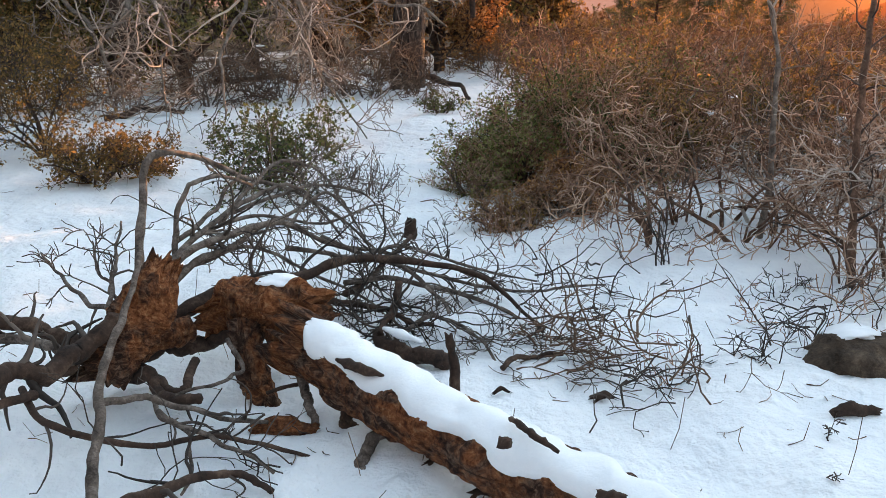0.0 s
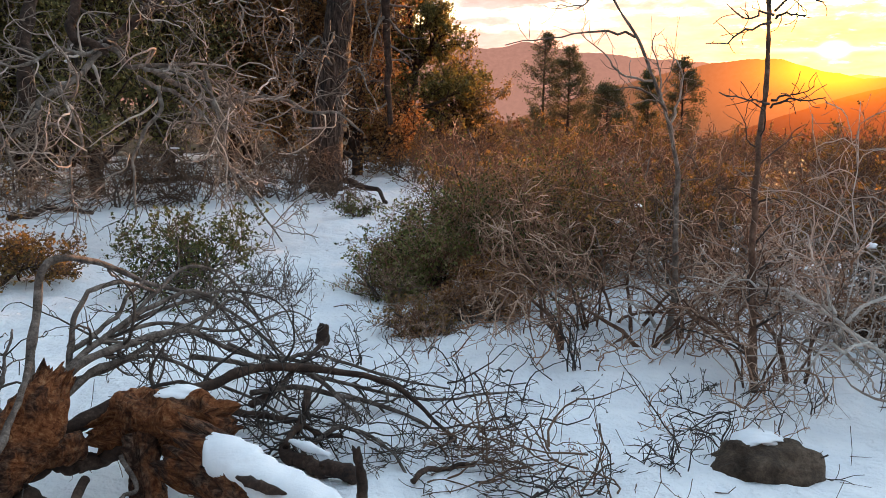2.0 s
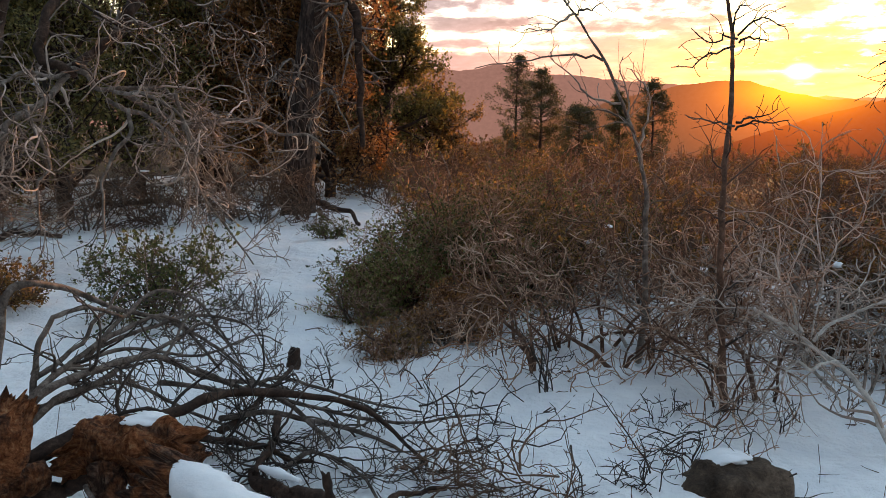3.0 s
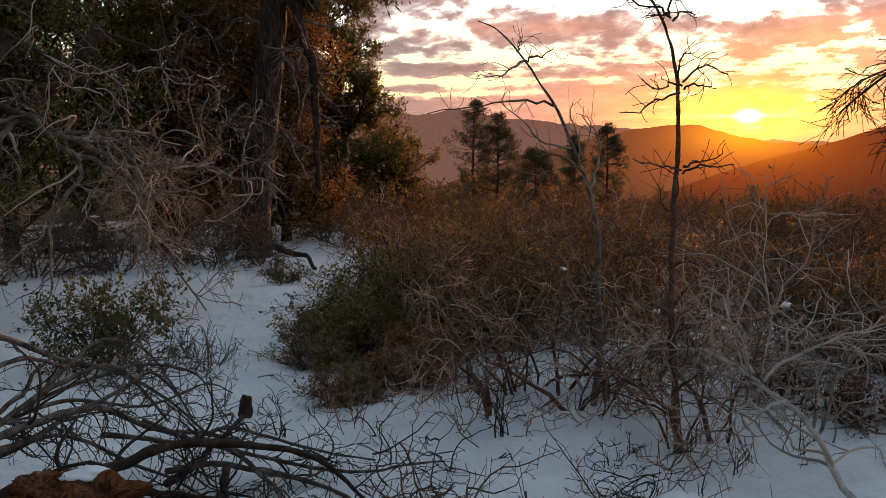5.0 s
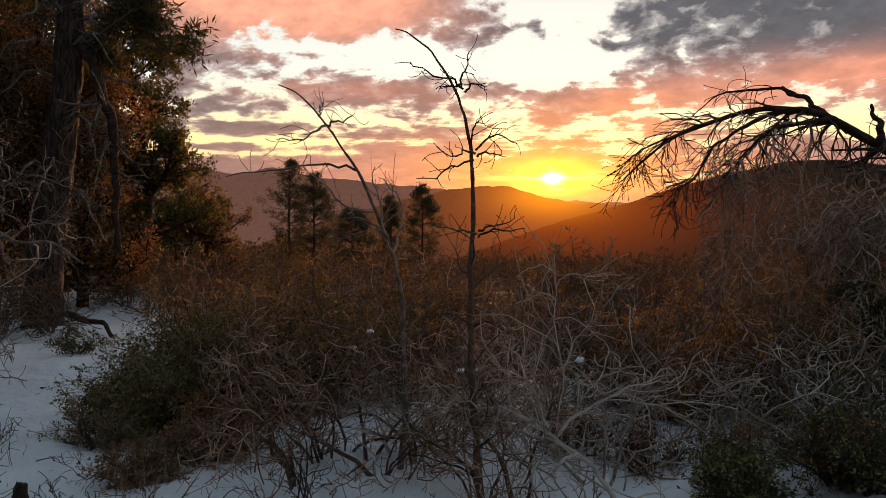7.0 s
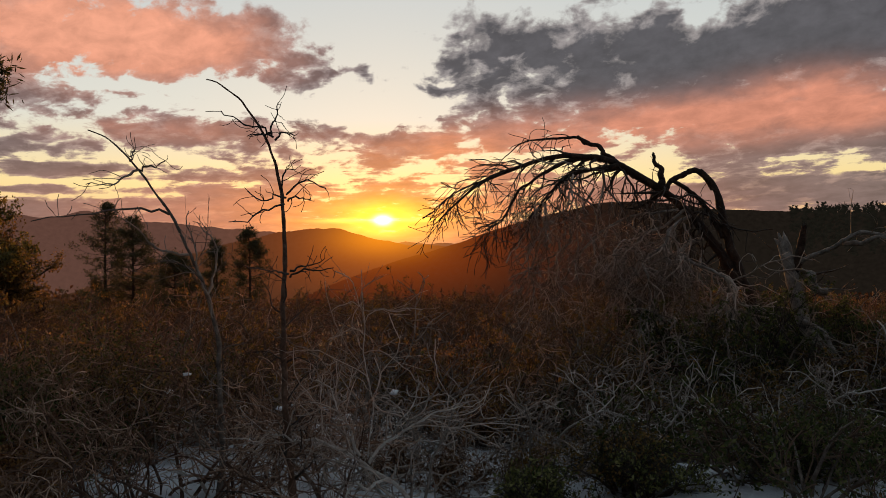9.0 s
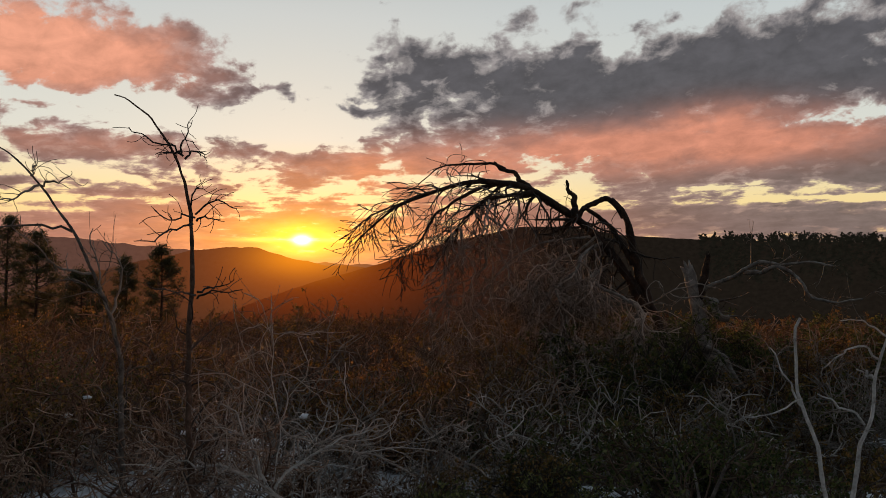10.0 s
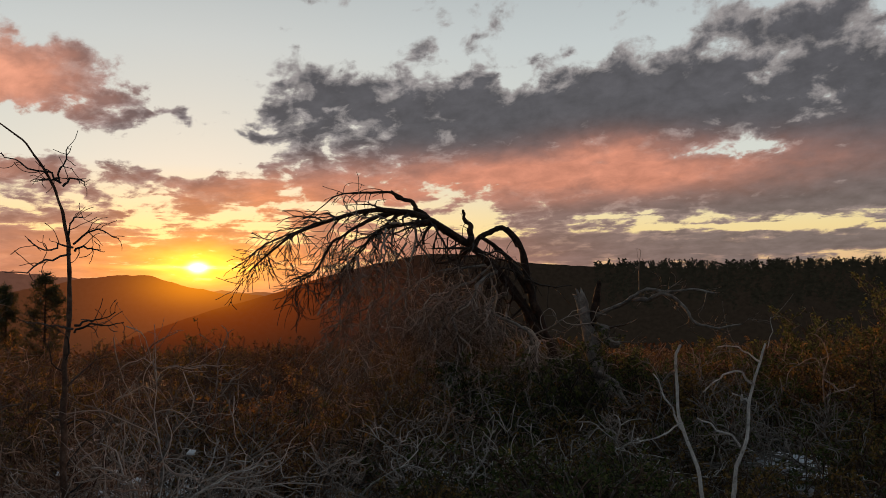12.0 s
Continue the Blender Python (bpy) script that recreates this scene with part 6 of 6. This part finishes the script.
def twig_tuft(name, label, at, seed, tall, stems, spread, mat, category="plant", group="twigs in the snow", **kw):
    args = dict(n1=3, n2=2, n3=0, thick=0.0046, wander=0.4, lift=0.08, floor=0.0017, curl=0.24)
    args.update(kw)
    s, b1, b2, b3 = shrub_shape(seed, tall, stems, spread, 0, **args)
    ob = thing(name, (at[0], at[1], height(at[0], at[1])), label, category, group)
    for b in (b1, b2):
        b[0][..., 2] = np.maximum(b[0][..., 2], 0.0)
    v, q = tubes([(*s, 4), (*b1, 3), (*b2, 3)] + ([(*b3, 3)] if b3 is not None else []))
    mass("twig_mass", v, q, mat, ob)
    return ob


def heap(at, wide, count, seed, mat):
    """Broken sticks lying crosswise in a low heap."""
    r = np.random.default_rng(seed)
    ob = thing("brushwood", (at[0], at[1], height(at[0], at[1])), "low heap of broken brown sticks on the snow", "brushwood", "brushwood heaps")
    p = np.empty((count, 9, 3))
    a = r.uniform(0, 6.28, count)
    size = r.uniform(0.25, 0.8, (count, 1)) * (0.5 + wide * 2.2)
    way = np.stack([np.cos(a), np.sin(a), r.normal(size=count) * 0.22], -1)
    p[:, 0] = np.stack([r.normal(size=count) * wide, r.normal(size=count) * wide, r.uniform(0.02, 0.16, count)], -1) - way * size * 0.45
    bend = r.normal(size=(count, 3)) * 0.2
    for j in range(1, 9):
        way = unit(way + bend + r.normal(size=(count, 3)) * 0.36)
        p[:, j] = p[:, j - 1] + way * size / 8
    rad = r.uniform(0.0024, 0.0065, (count, 1)) * np.linspace(1, 0.3, 9)
    b1 = grow(p, rad, 3, (0.15, 1), 0.15, 45, 0.0, 0.3, 6, 0.6, r, floor=0.0018, curl=0.3)
    for q in (p, b1[0]):
        q[..., 2] = np.maximum(q[..., 2], 0.006)
    for a, b in zip(p, rad):
        v, q = tubes([(a[None], b[None], 5)])
        mesh_object("stick", v, q, mat, ob)
    v, q = tubes([(*b1, 4)])
    mass("twig_mass", v, q, mat, ob)


def clearing_plants():
    # tufts of bare twigs standing in the snow
    tufts = [((-0.65, 6.74, 0), 0.5, 18, 0.8, TWIG_BROWN), ((1.47, 3.46, 0), 0.55, 6, 0.4, TWIG_DARK), ((1.51, 4.25, 0), 0.3, 14, 1.6, TWIG_RED), ((1.81, 3.8, 0), 0.4, 12, 1.2, TWIG_RED), ((1.39, 2.59, 0), 0.16, 8, 1.2, TWIG_DARK), ((1.03, 3.3, 0), 0.25, 12, 1.3, TWIG_RED), ((1.83, 4.46, 0), 0.35, 9, 0.7, TWIG_DARK), ((1.31, 4.85, 0), 0.9, 5, 0.35, TWIG_DARK), ((1.33, 3.4, 0), 0.28, 10, 1.0, TWIG_DARK), ((1.21, 5.75, 0), 0.7, 10, 0.6, TWIG_RED)]
    tufts += [((0.44, 5.25, 0), 0.4, 14, 1.2, TWIG_RED), ((0.32, 5.81, 0), 0.4, 24, 1.0, TWIG_RED), ((-0.09, 5.16, 0), 0.3, 14, 1.0, TWIG_DARK), ((1.91, 4.52, 0), 0.3, 7, 1.5, TWIG_DARK), ((2.03, 4.13, 0), 0.35, 8, 1.2, TWIG_DARK)]
    tufts += [((1.38, 4.89, 0), 0.5, 4, 0.6, TWIG_DARK), ((2.47, 4.08, 0), 0.4, 8, 1.0, TWIG_DARK), ((2.99, 4.45, 0), 0.5, 8, 1.0, TWIG_BROWN), ((3.01, 5.28, 0), 0.5, 14, 1.2, TWIG_BROWN), ((3.74, 5.14, 0), 0.5, 14, 1.2, TWIG_RED), ((3.96, 4.56, 0), 0.5, 12, 1.2, TWIG_BROWN), ((2.73, 5.9, 0), 0.5, 12, 1.2, TWIG_RED), ((-0.16, 12.26, 0), 0.5, 20, 1.0, TWIG_RED)]
    for i, ((x, y, _), tall, stems, spread, mat) in enumerate(tufts):
        twig_tuft("twig_tuft", "bare twigs sticking up through the snow", (x, y), 500 + i, tall, max(3, int(stems * 0.4)), spread, mat)
    # a wide tuft of fine twigs beside the trail
    for i, (x, y, tall) in enumerate(((-0.62, 6.95, 0.5), (-0.8, 7.35, 0.42))):
        twig_tuft("twig_tuft", "wide tuft of fine brown twigs in the snow", (x, y), 530 + i, tall, 8, 0.8, TWIG_DUSK, n1=3, n2=2, lift=0.12, floor=0.0016)
    # heaps of broken brushwood
    for i, (spot, wide, count) in enumerate((((0.64, 3.5), 0.13, 70), ((0.6, 3.95), 0.13, 40), ((0.7, 3.2), 0.12, 30), ((0.5, 3.7), 0.12, 36), ((0.85, 4.4), 0.16, 20), ((0.91, 3.25), 0.1, 16), ((0.31, 5.66), 0.2, 12), ((-0.72, 2.53), 0.16, 16), ((1.74, 3.7), 0.13, 30), ((1.12, 3.19), 0.08, 9))):
        heap(spot, wide, int(count * 0.5), 540 + i, (TWIG_BROWN, TWIG_DARK, TWIG_DARK)[i % 3])
    # many-stemmed bare bushes at the edge of the brush
    for i, ((x, y, _), tall, stems, spread) in enumerate([
            ((1.35, 5.3, 0), 1.15, 4, 0.5), ((1.65, 5.8, 0), 1.3, 3, 0.4), ((1.98, 5.32, 0), 1.3, 4, 0.4), ((2.3, 5.51, 0), 1.2, 4, 0.7), ((1.9, 5.94, 0), 1.3, 2, 0.3), ((2.39, 4.68, 0), 1.1, 5, 0.6), ((2.68, 4.62, 0), 1.1, 4, 0.7), ((2.71, 5.81, 0), 1.2, 4, 0.6), ((1.7, 5.8, 0), 1.2, 3, 0.4), ((2.03, 5.81, 0), 1.2, 3, 0.4)]):
        make_shrub("bare_bush", "dark-stemmed leafless bush rising from the snow", 560 + i, tall, stems, spread, BARK_YOUNG, TWIG_TAN, at=(x, y, height(x, y)), category="bush", group="bare bushes", n1=7, n2=4, n3=1, thick=0.0145, wander=0.62, lift=0.05, floor=0.0027, low=0.42, curl=0.21)
    # leafy bushes
    for i, ((x, y, _), tall, mat) in enumerate((((0.46, 5.92, 0), 0.42, LEAF_OLIVE), ((0.86, 6.12, 0), 0.5, LEAF_RUST), ((0.22, 6.89, 0), 0.5, LEAF_SAGE), ((3.74, 4.83, 0), 0.35, LEAF_BRUSH), ((3.49, 5.33, 0), 0.35, LEAF_BRUSH), ((4.23, 4.56, 0), 0.4, LEAF_OLIVE))):
        make_shrub("dry_undergrowth", "low dry undergrowth of brown stalks and leaves in the snow", 650 + i, tall, 16, 1.0, BARK_BROWN, TWIG_TAN, mat, 1300, 0.014, (x, y, height(x, y)), "undergrowth", "undergrowth at the foot of the shrubs", wander=0.35)
    x, y, _ = (3.96, 4.03, 0)
    make_shrub("low_green_bush", "low leafy bush at the edge of the snow", 655, 0.48, 12, 0.9, BARK_DARK, TWIG_DARK, LEAF_GREEN, 2000, 0.016, (x, y, height(x, y) - 0.12), "bush", wander=0.32)
    x, y = 4.55, 5.95
    make_shrub("rusty_bush", "bush with rusty red-brown leaves among the brush", 640, 1.15, 10, 0.8, BARK_BROWN, TWIG_RED, LEAF_RUST, 3400, 0.018, (x, y, height(x, y)), "bush")
    x, y, _ = (5.1, 4.1, 0)
    make_shrub("yellowing_bush", "low bush with yellow-green leaves at the edge of the brush", 641, 0.4, 11, 1.1, BARK_BROWN, TWIG_BROWN, LEAF_SAGE, 2200, 0.018, (x, y, height(x, y)), "bush")
    x, y, _ = (-1.46, 6.9, 0)
    make_shrub("green_bush", "small green leafy bush standing in the snow", 600, 0.9, 13, 0.8, BARK_DARK, TWIG_BROWN, LEAF_GREEN, 4200, 0.02, (x, y + 0.15, height(x, y)), "bush")
    for i, (dx, dy, tall, mat) in enumerate(((0.65, 1.0, 0.95, LEAF_SAGE), (1.15, 1.1, 1.25, LEAF_GREEN), (0.6, 0.25, 0.75, LEAF_SAGE), (1.15, 0.3, 1.1, LEAF_GREEN), (0.25, 0.45, 0.55, LEAF_SAGE), (0.9, -0.25, 0.5, LEAF_RUST), (1.6, 0.6, 1.2, LEAF_OLIVE), (2.1, 1.0, 1.25, LEAF_GREEN), (1.8, 1.7, 1.3, LEAF_GREEN))):
        x, y, _ = (0.04, 6.69, 0)
        make_shrub("leafy_shrub", "dense green-brown leafy shrub beside the snowy trail", 610 + i, tall, 13, 0.7, BARK_DARK, TWIG_RED, mat, 3600, 0.017, (x + dx, y + dy, 0), "shrub", "shrubs beside the trail", wander=0.3, n1=8)
    x, y, _ = (-3.23, 7.46, 0)
    make_shrub("yellowing_bush", "low bush with yellowing leaves in the snow", 620, 0.7, 14, 0.9, BARK_DARK, TWIG_BROWN, LEAF_OLIVE, 3200, 0.02, (x, y, 0), "bush")
    make_shrub("yellowing_bush", "small bush with olive-yellow leaves in the snow", 622, 0.5, 10, 1.0, BARK_DARK, TWIG_BROWN, LEAF_OLIVE, 1300, 0.02, (x + 0.3, y + 0.2, 0), "bush")
    x, y, _ = (-0.08, 11.39, 0)
    make_shrub("green_bush", "small green bush beside the trail", 623, 0.42, 8, 0.9, BARK_DARK, TWIG_BROWN, LEAF_GREEN, 800, 0.02, (x, y, 0), "bush")
    x, y, _ = (-4.08, 8.16, 0)
    make_shrub("yellowing_bush", "tall bush with olive leaves in the snow", 621, 1.6, 10, 0.5, BARK_DARK, TWIG_DARK, LEAF_OLIVE, 5000, 0.02, (x - 0.3, y + 0.8, 0), "bush")
    for i, (spot, tall, mat) in enumerate((((4.76, 4.08, 0), 0.6, LEAF_OLIVE), ((3.88, 4.06, 0), 0.4, LEAF_SAGE), ((4.84, 3.87, 0), 0.5, LEAF_SAGE), ((5.82, 3.36, 0), 0.6, LEAF_GREEN))):
        make_shrub("low_green_bush", "low leafy bush at the edge of the snow", 630 + i, tall, 12, 0.9, BARK_DARK, TWIG_DARK, mat, 1700, 0.016, (spot[0], spot[1], 0), "bush", wander=0.32)
    x, y, _ = (-0.26, 5.67, 0)
    ob = thing("stump", (x, y, height(x, y)), "small charred stump poking out of the snow", "stump")
    swept_object("wood", BARK_DARK, ob, axis=[(0, 0, -0.05), (0, 0, 0.06), (0.01, 0, 0.14)], radii=[0.045, 0.04, 0.03], sides=16, rings=16, amp=0.02, freq=14.0, rag1=0.05, seed=12.0)
    # bark and rotten wood fragments
    for i, (spot, size) in enumerate((((-0.65, 2.89, 0), 0.13), ((1.62, 2.95, 0), 0.09), ((-0.05, 2.63, 0), 0.035), ((0.22, 3.17, 0), 0.03), ((0.13, 2.47, 0), 0.06), ((0.65, 3.13, 0), 0.04))):
        ob = thing("wood_fragment", (spot[0], spot[1], height(spot[0], spot[1])), "broken piece of dark bark lying on the snow", "bark", "fragments on the snow")
        swept_object("bark", ROT if i == 0 else BARK_DARK, ob, axis=[(-size, 0, 0.01), (0, 0.01, 0.025), (size, 0, 0.015)], radii=[size * 0.2, size * 0.32, size * 0.14], sides=14, rings=18, amp=0.012, freq=20.0, rag0=0.04, rag1=0.05, seed=20.0 + i)


def litter():
    """Broken twigs and stalks lying on the snow."""
    r = np.random.default_rng(91)
    k = 330
    a, d = np.radians(r.uniform(-32, 42, k)), 2.2 + 7.5 * r.uniform(0, 1, k) ** 0.8
    x, y = d * np.sin(a), d * np.cos(a)
    turn, size = r.uniform(0, 6.28, k), r.uniform(0.02, 0.16, k) ** 1.0
    p = np.empty((k, 4, 3))
    p[:, 0, 0], p[:, 0, 1] = x, y
    for j in range(1, 4):
        turn = turn + r.normal(size=k) * 0.35
        p[:, j, 0] = p[:, j - 1, 0] + np.cos(turn) * size / 3
        p[:, j, 1] = p[:, j - 1, 1] + np.sin(turn) * size / 3
    for j in range(4):
        p[:, j, 2] = [height(u, w) + 0.003 for u, w in p[:, j, :2]]
    p[:, 3, 2] += r.uniform(0, 1, k) ** 3 * size * 0.8
    rad = r.uniform(0.0012, 0.0032, (k, 1)) * np.linspace(1, 0.5, 4)
    v, q = tubes([(p, rad, 4)])
    tagged(mesh_object("twig_litter", v, q, TWIG_BROWN), "broken twigs and stalks scattered on the snow", "twigs", kind="stuff")
    # dry stalks standing in the snow
    k = 70
    a, d = np.radians(r.uniform(-20, 40, k)), 2.4 + 5.5 * r.uniform(0, 1, k)
    base = np.stack([d * np.sin(a), d * np.cos(a), np.array([height(u, w) for u, w in zip(d * np.sin(a), d * np.cos(a))]) - 0.02], -1)[:, None, :] * np.ones((1, 2, 1))
    base[:, 1] += np.stack([r.normal(size=k) * 0.03, r.normal(size=k) * 0.03, r.uniform(0.08, 0.3, k)], -1)
    mid = np.stack([base[:, 0], (base[:, 0] + base[:, 1]) / 2 + r.normal(size=(k, 3)) * 0.008, base[:, 1]], 1)
    v, q = tubes([(mid, np.full((k, 3), 0.0016), 4)])
    tagged(mesh_object("dry_stalks", v, q, TWIG_BROWN), "thin dry stalks standing in the snow", "stalks", kind="stuff")


def snow_clumps():
    """Snow caught in the brush."""
    r = np.random.default_rng(95)
    for i, (x, y, z) in enumerate([(2.35, 6.8, 0.78), (2.83, 5.96, 0.55), (2.75, 6, 0.38), (2.26, 7.05, 0.61), (3.15, 6.59, 0.62)] + [(2.56, 5.37, 0.51), (2.87, 5.35, 0.49), (2.8, 5.6, 0.62), (3.02, 5.27, 0.55), (2.36, 5.46, 0.4)] + [(3.04, 5.54, 0.59), (3.18, 5.48, 0.52), (3.72, 5.64, 0.63), (6.13, 5.83, 0.43), (6.02, 5.79, 0.16)] + [(-3.26, 9.88, 2.03), (-2.12, 9.78, 1.07)]):
        v, q = blob((r.uniform(0.02, 0.05), r.uniform(0.02, 0.045), r.uniform(0.009, 0.02)), 60.0 + i, 0.8, 14, 9)
        ob = mesh_object("snow_clump", v, q, SNOW)
        ob.location = (x, y, z)
        tagged(ob, "clump of snow caught among the twigs", "snow", "snow in the brush")
    for i, (x, y, _) in enumerate([(7.15, 6.62, 0), (6.19, 5.98, 0), (9.69, 2.96, 0), (9.2, 2.75, 0), (9.75, 3.5, 0), (6.57, 6.21, 0), (6.1, 5.55, 0), (7.3, 7.1, 0)] + [(3.12, 6.84, 0), (3.66, 7.03, 0), (5.45, 3.84, 0)]):
        tall = 0.2 if i in (5, 6, 7) else 0.08
        v, q = blob((r.uniform(0.2, 0.4), r.uniform(0.2, 0.4), tall), 80.0 + i, 0.7, 36, 20)
        ob = mesh_object("snow_patch", v, q, SNOW)
        ob.location = (x, y, height(x, y) + 0.03)
        tagged(ob, "patch of unmelted snow lying under the brush", "snow", "snow patches under the brush")


def pale_branches():
    o = np.array((2.92, 3.81, 0))
    ob = thing("fallen_branch", o, "bleached fallen branch leaning through the bare brush", "branch")
    rows = [([(2.92, 3.61, -0.07), (2.88, 3.76, 0.07), (2.82, 3.93, 0.25), (2.75, 4.1, 0.38), (2.67, 4.27, 0.48), (2.6, 4.48, 0.52), (2.49, 4.77, 0.49)], 0.019, 0.006),
            ([(2.68, 4.2, 0.47), (2.9, 4.18, 0.63), (3.12, 4.15, 0.73), (3.37, 4.08, 0.78)], 0.011, 0.003), ([(2.68, 4.32, 0.49), (2.59, 4.37, 0.7), (2.54, 4.4, 0.87), (2.46, 4.44, 1)], 0.011, 0.003), ([(2.72, 4.29, 0.48), (2.75, 4.28, 0.75), (2.72, 4.3, 1.08), (2.69, 4.31, 1.66)], 0.005, 0.0018),
            ([(2.75, 4.1, 0.38), (2.49, 4.08, 0.35), (2.32, 4.06, 0.18)], 0.01, 0.004), ([(2.66, 4.33, 0.51), (2.41, 4.47, 0.59), (2.19, 4.47, 0.66)], 0.012, 0.004)]
    bs = [limb_part("limb", np.array(pts) - o, r0, r1, BARK_BONE, ob, bent=1.8) for pts, r0, r1 in rows]
    p, r = np.concatenate([b[0] for b in bs]), np.concatenate([b[1] for b in bs])
    b1 = grow(p, r, 15, (0.12, 1), 0.65, 50, 0.06, 0.5, 9, 0.55, floor=0.003, curl=0.25)
    v, q = tubes([(*b1, 4), (*grow(*b1, 5, (0.2, 1), 0.25, 48, 0.05, 0.25, 5, 0.6), 3)])
    mass("twig_mass", v, q, TWIG_PALE, ob)

    o = np.array((5.13, 1.85, 0.34))
    o[2] = 0
    ob = thing("bleached_sticks", o, "two bleached forked branches standing upright in the brush", "branch")
    rows = [([(5.12, 1.86, 0.17), (5.08, 1.95, 0.58), (5.05, 2.02, 0.87), (5.01, 2.08, 1.09), (5.01, 2.09, 1.31), (5.01, 2.08, 1.44), (5.03, 2.05, 1.5)], 0.022, 0.013),
            ([(5.11, 1.89, 0.17), (5.14, 1.82, 0.59), (5.17, 1.76, 0.88), (5.19, 1.71, 1.15), (5.21, 1.67, 1.34), (5.23, 1.63, 1.44), (5.24, 1.58, 1.54)], 0.026, 0.010)]
    rows += [([(5.2, 1.68, 1.29), (5.17, 1.72, 1.35), (5.11, 1.76, 1.37), (5.03, 1.83, 1.31), (4.99, 1.9, 1.24)], 0.012, 0.005), ([(5.22, 1.64, 1.42), (5.19, 1.72, 1.47), (5.16, 1.77, 1.52), (5.12, 1.86, 1.51)], 0.010, 0.004), ([(5.19, 1.71, 1.18), (5.17, 1.75, 1.22), (5.15, 1.79, 1.24)], 0.010, 0.007),
            ([(5.17, 1.76, 0.91), (5.02, 1.83, 1.04), (4.98, 1.94, 1.09)], 0.011, 0.006), ([(5.03, 2.05, 0.98), (5.07, 2.19, 1.16), (5.12, 2.31, 1.33)], 0.012, 0.006), ([(5.24, 1.6, 1.51), (5.25, 1.58, 1.6), (5.25, 1.57, 1.7)], 0.004, 0.002), ([(5.03, 2.06, 1.04), (4.86, 2.16, 0.96), (4.69, 2.25, 0.92)], 0.009, 0.004)]
    bs = [limb_part("limb", np.array(pts) - o, r0 * 0.64, r1 * 0.64, BARK_BONE, ob, bent=1.6) for pts, r0, r1 in rows]
    p, r = np.concatenate([b[0] for b in bs[2:]]), np.concatenate([b[1] for b in bs[2:]])
    b1 = grow(p, r, 4, (0.3, 1), 0.3, 45, 0.0, 0.22, 6, 0.5)
    v, q = tubes([(*b1, 4)])
    mass("twig_mass", v, q, TWIG_GREY, ob)
    # fallen limbs in the brush at the foot of the broken tree
    r2 = np.random.default_rng(77)
    for i, ((x, y, _), s) in enumerate((((10.72, 3.45, 0), 1.4), ((9.61, 2.58, 0), 1.2), ((8.99, 5.41, 0), 1.2), ((6.93, 5.15, 0), 1.2), ((3.7, 6.39, 0), 1.1), ((5.24, 6.49, 0), 1.2), ((4.38, 7.19, 0), 1.0), ((5.43, 6.41, 0), 1.1), ((6.23, 5.93, 0), 1.0), ((8.23, 4.13, 0), 1.2), ((3.94, 8.09, 0), 1.1), ((5.69, 8.91, 0), 1.2), ((3.03, 11.06, 0), 1.1), ((11.03, 4.45, 0), 1.3), ((5.48, 7.71, 0), 1.2), ((8.45, 3.0, 0), 0.9), ((9.0, 2.5, 0), 1.0), ((9.3, 3.5, 0), 0.9))):
        ob = twig_tuft("fallen_limbs", "grey fallen limbs tangled in the low brush", (x, y), 700 + i, 1.35 * s, 7, 3.0, TWIG_GREY if i % 3 == 2 else BARK_ASH, "branch", "fallen limbs in the brush", n1=5, n2=3, thick=0.012, wander=0.5, lift=0.0, floor=0.0036, curl=0.26)
        if i > 14:
            ob.location.z += 0.2

    # bleached limbs leaning in the front of the brush
    for i, (a, d) in enumerate(((21, 6.2), (32, 6.2), (44, 6.9), (49, 7.2), (54, 7.5), (59, 7.7), (64, 7.8))):
        x, y = polar(a, d)
        twig_tuft("bleached_limb", "bleached forked limb leaning in the low brush", (x, y), 760 + i, 1.15, 3, 1.1, BARK_BONE, "branch", "bleached limbs in the brush", n1=4, n2=3, thick=0.013, wander=0.5, lift=0.06, floor=0.0036, curl=0.26)


fallen_tree()
rock()
saplings()
pale_branches()
clearing_plants()
litter()
snow_clumps()
snag_left()
snag_right()
big_pine()
trail_side()
trees_left()
unseen_shade_oaks()
distant_pines()
make_brush()
far_scrub()
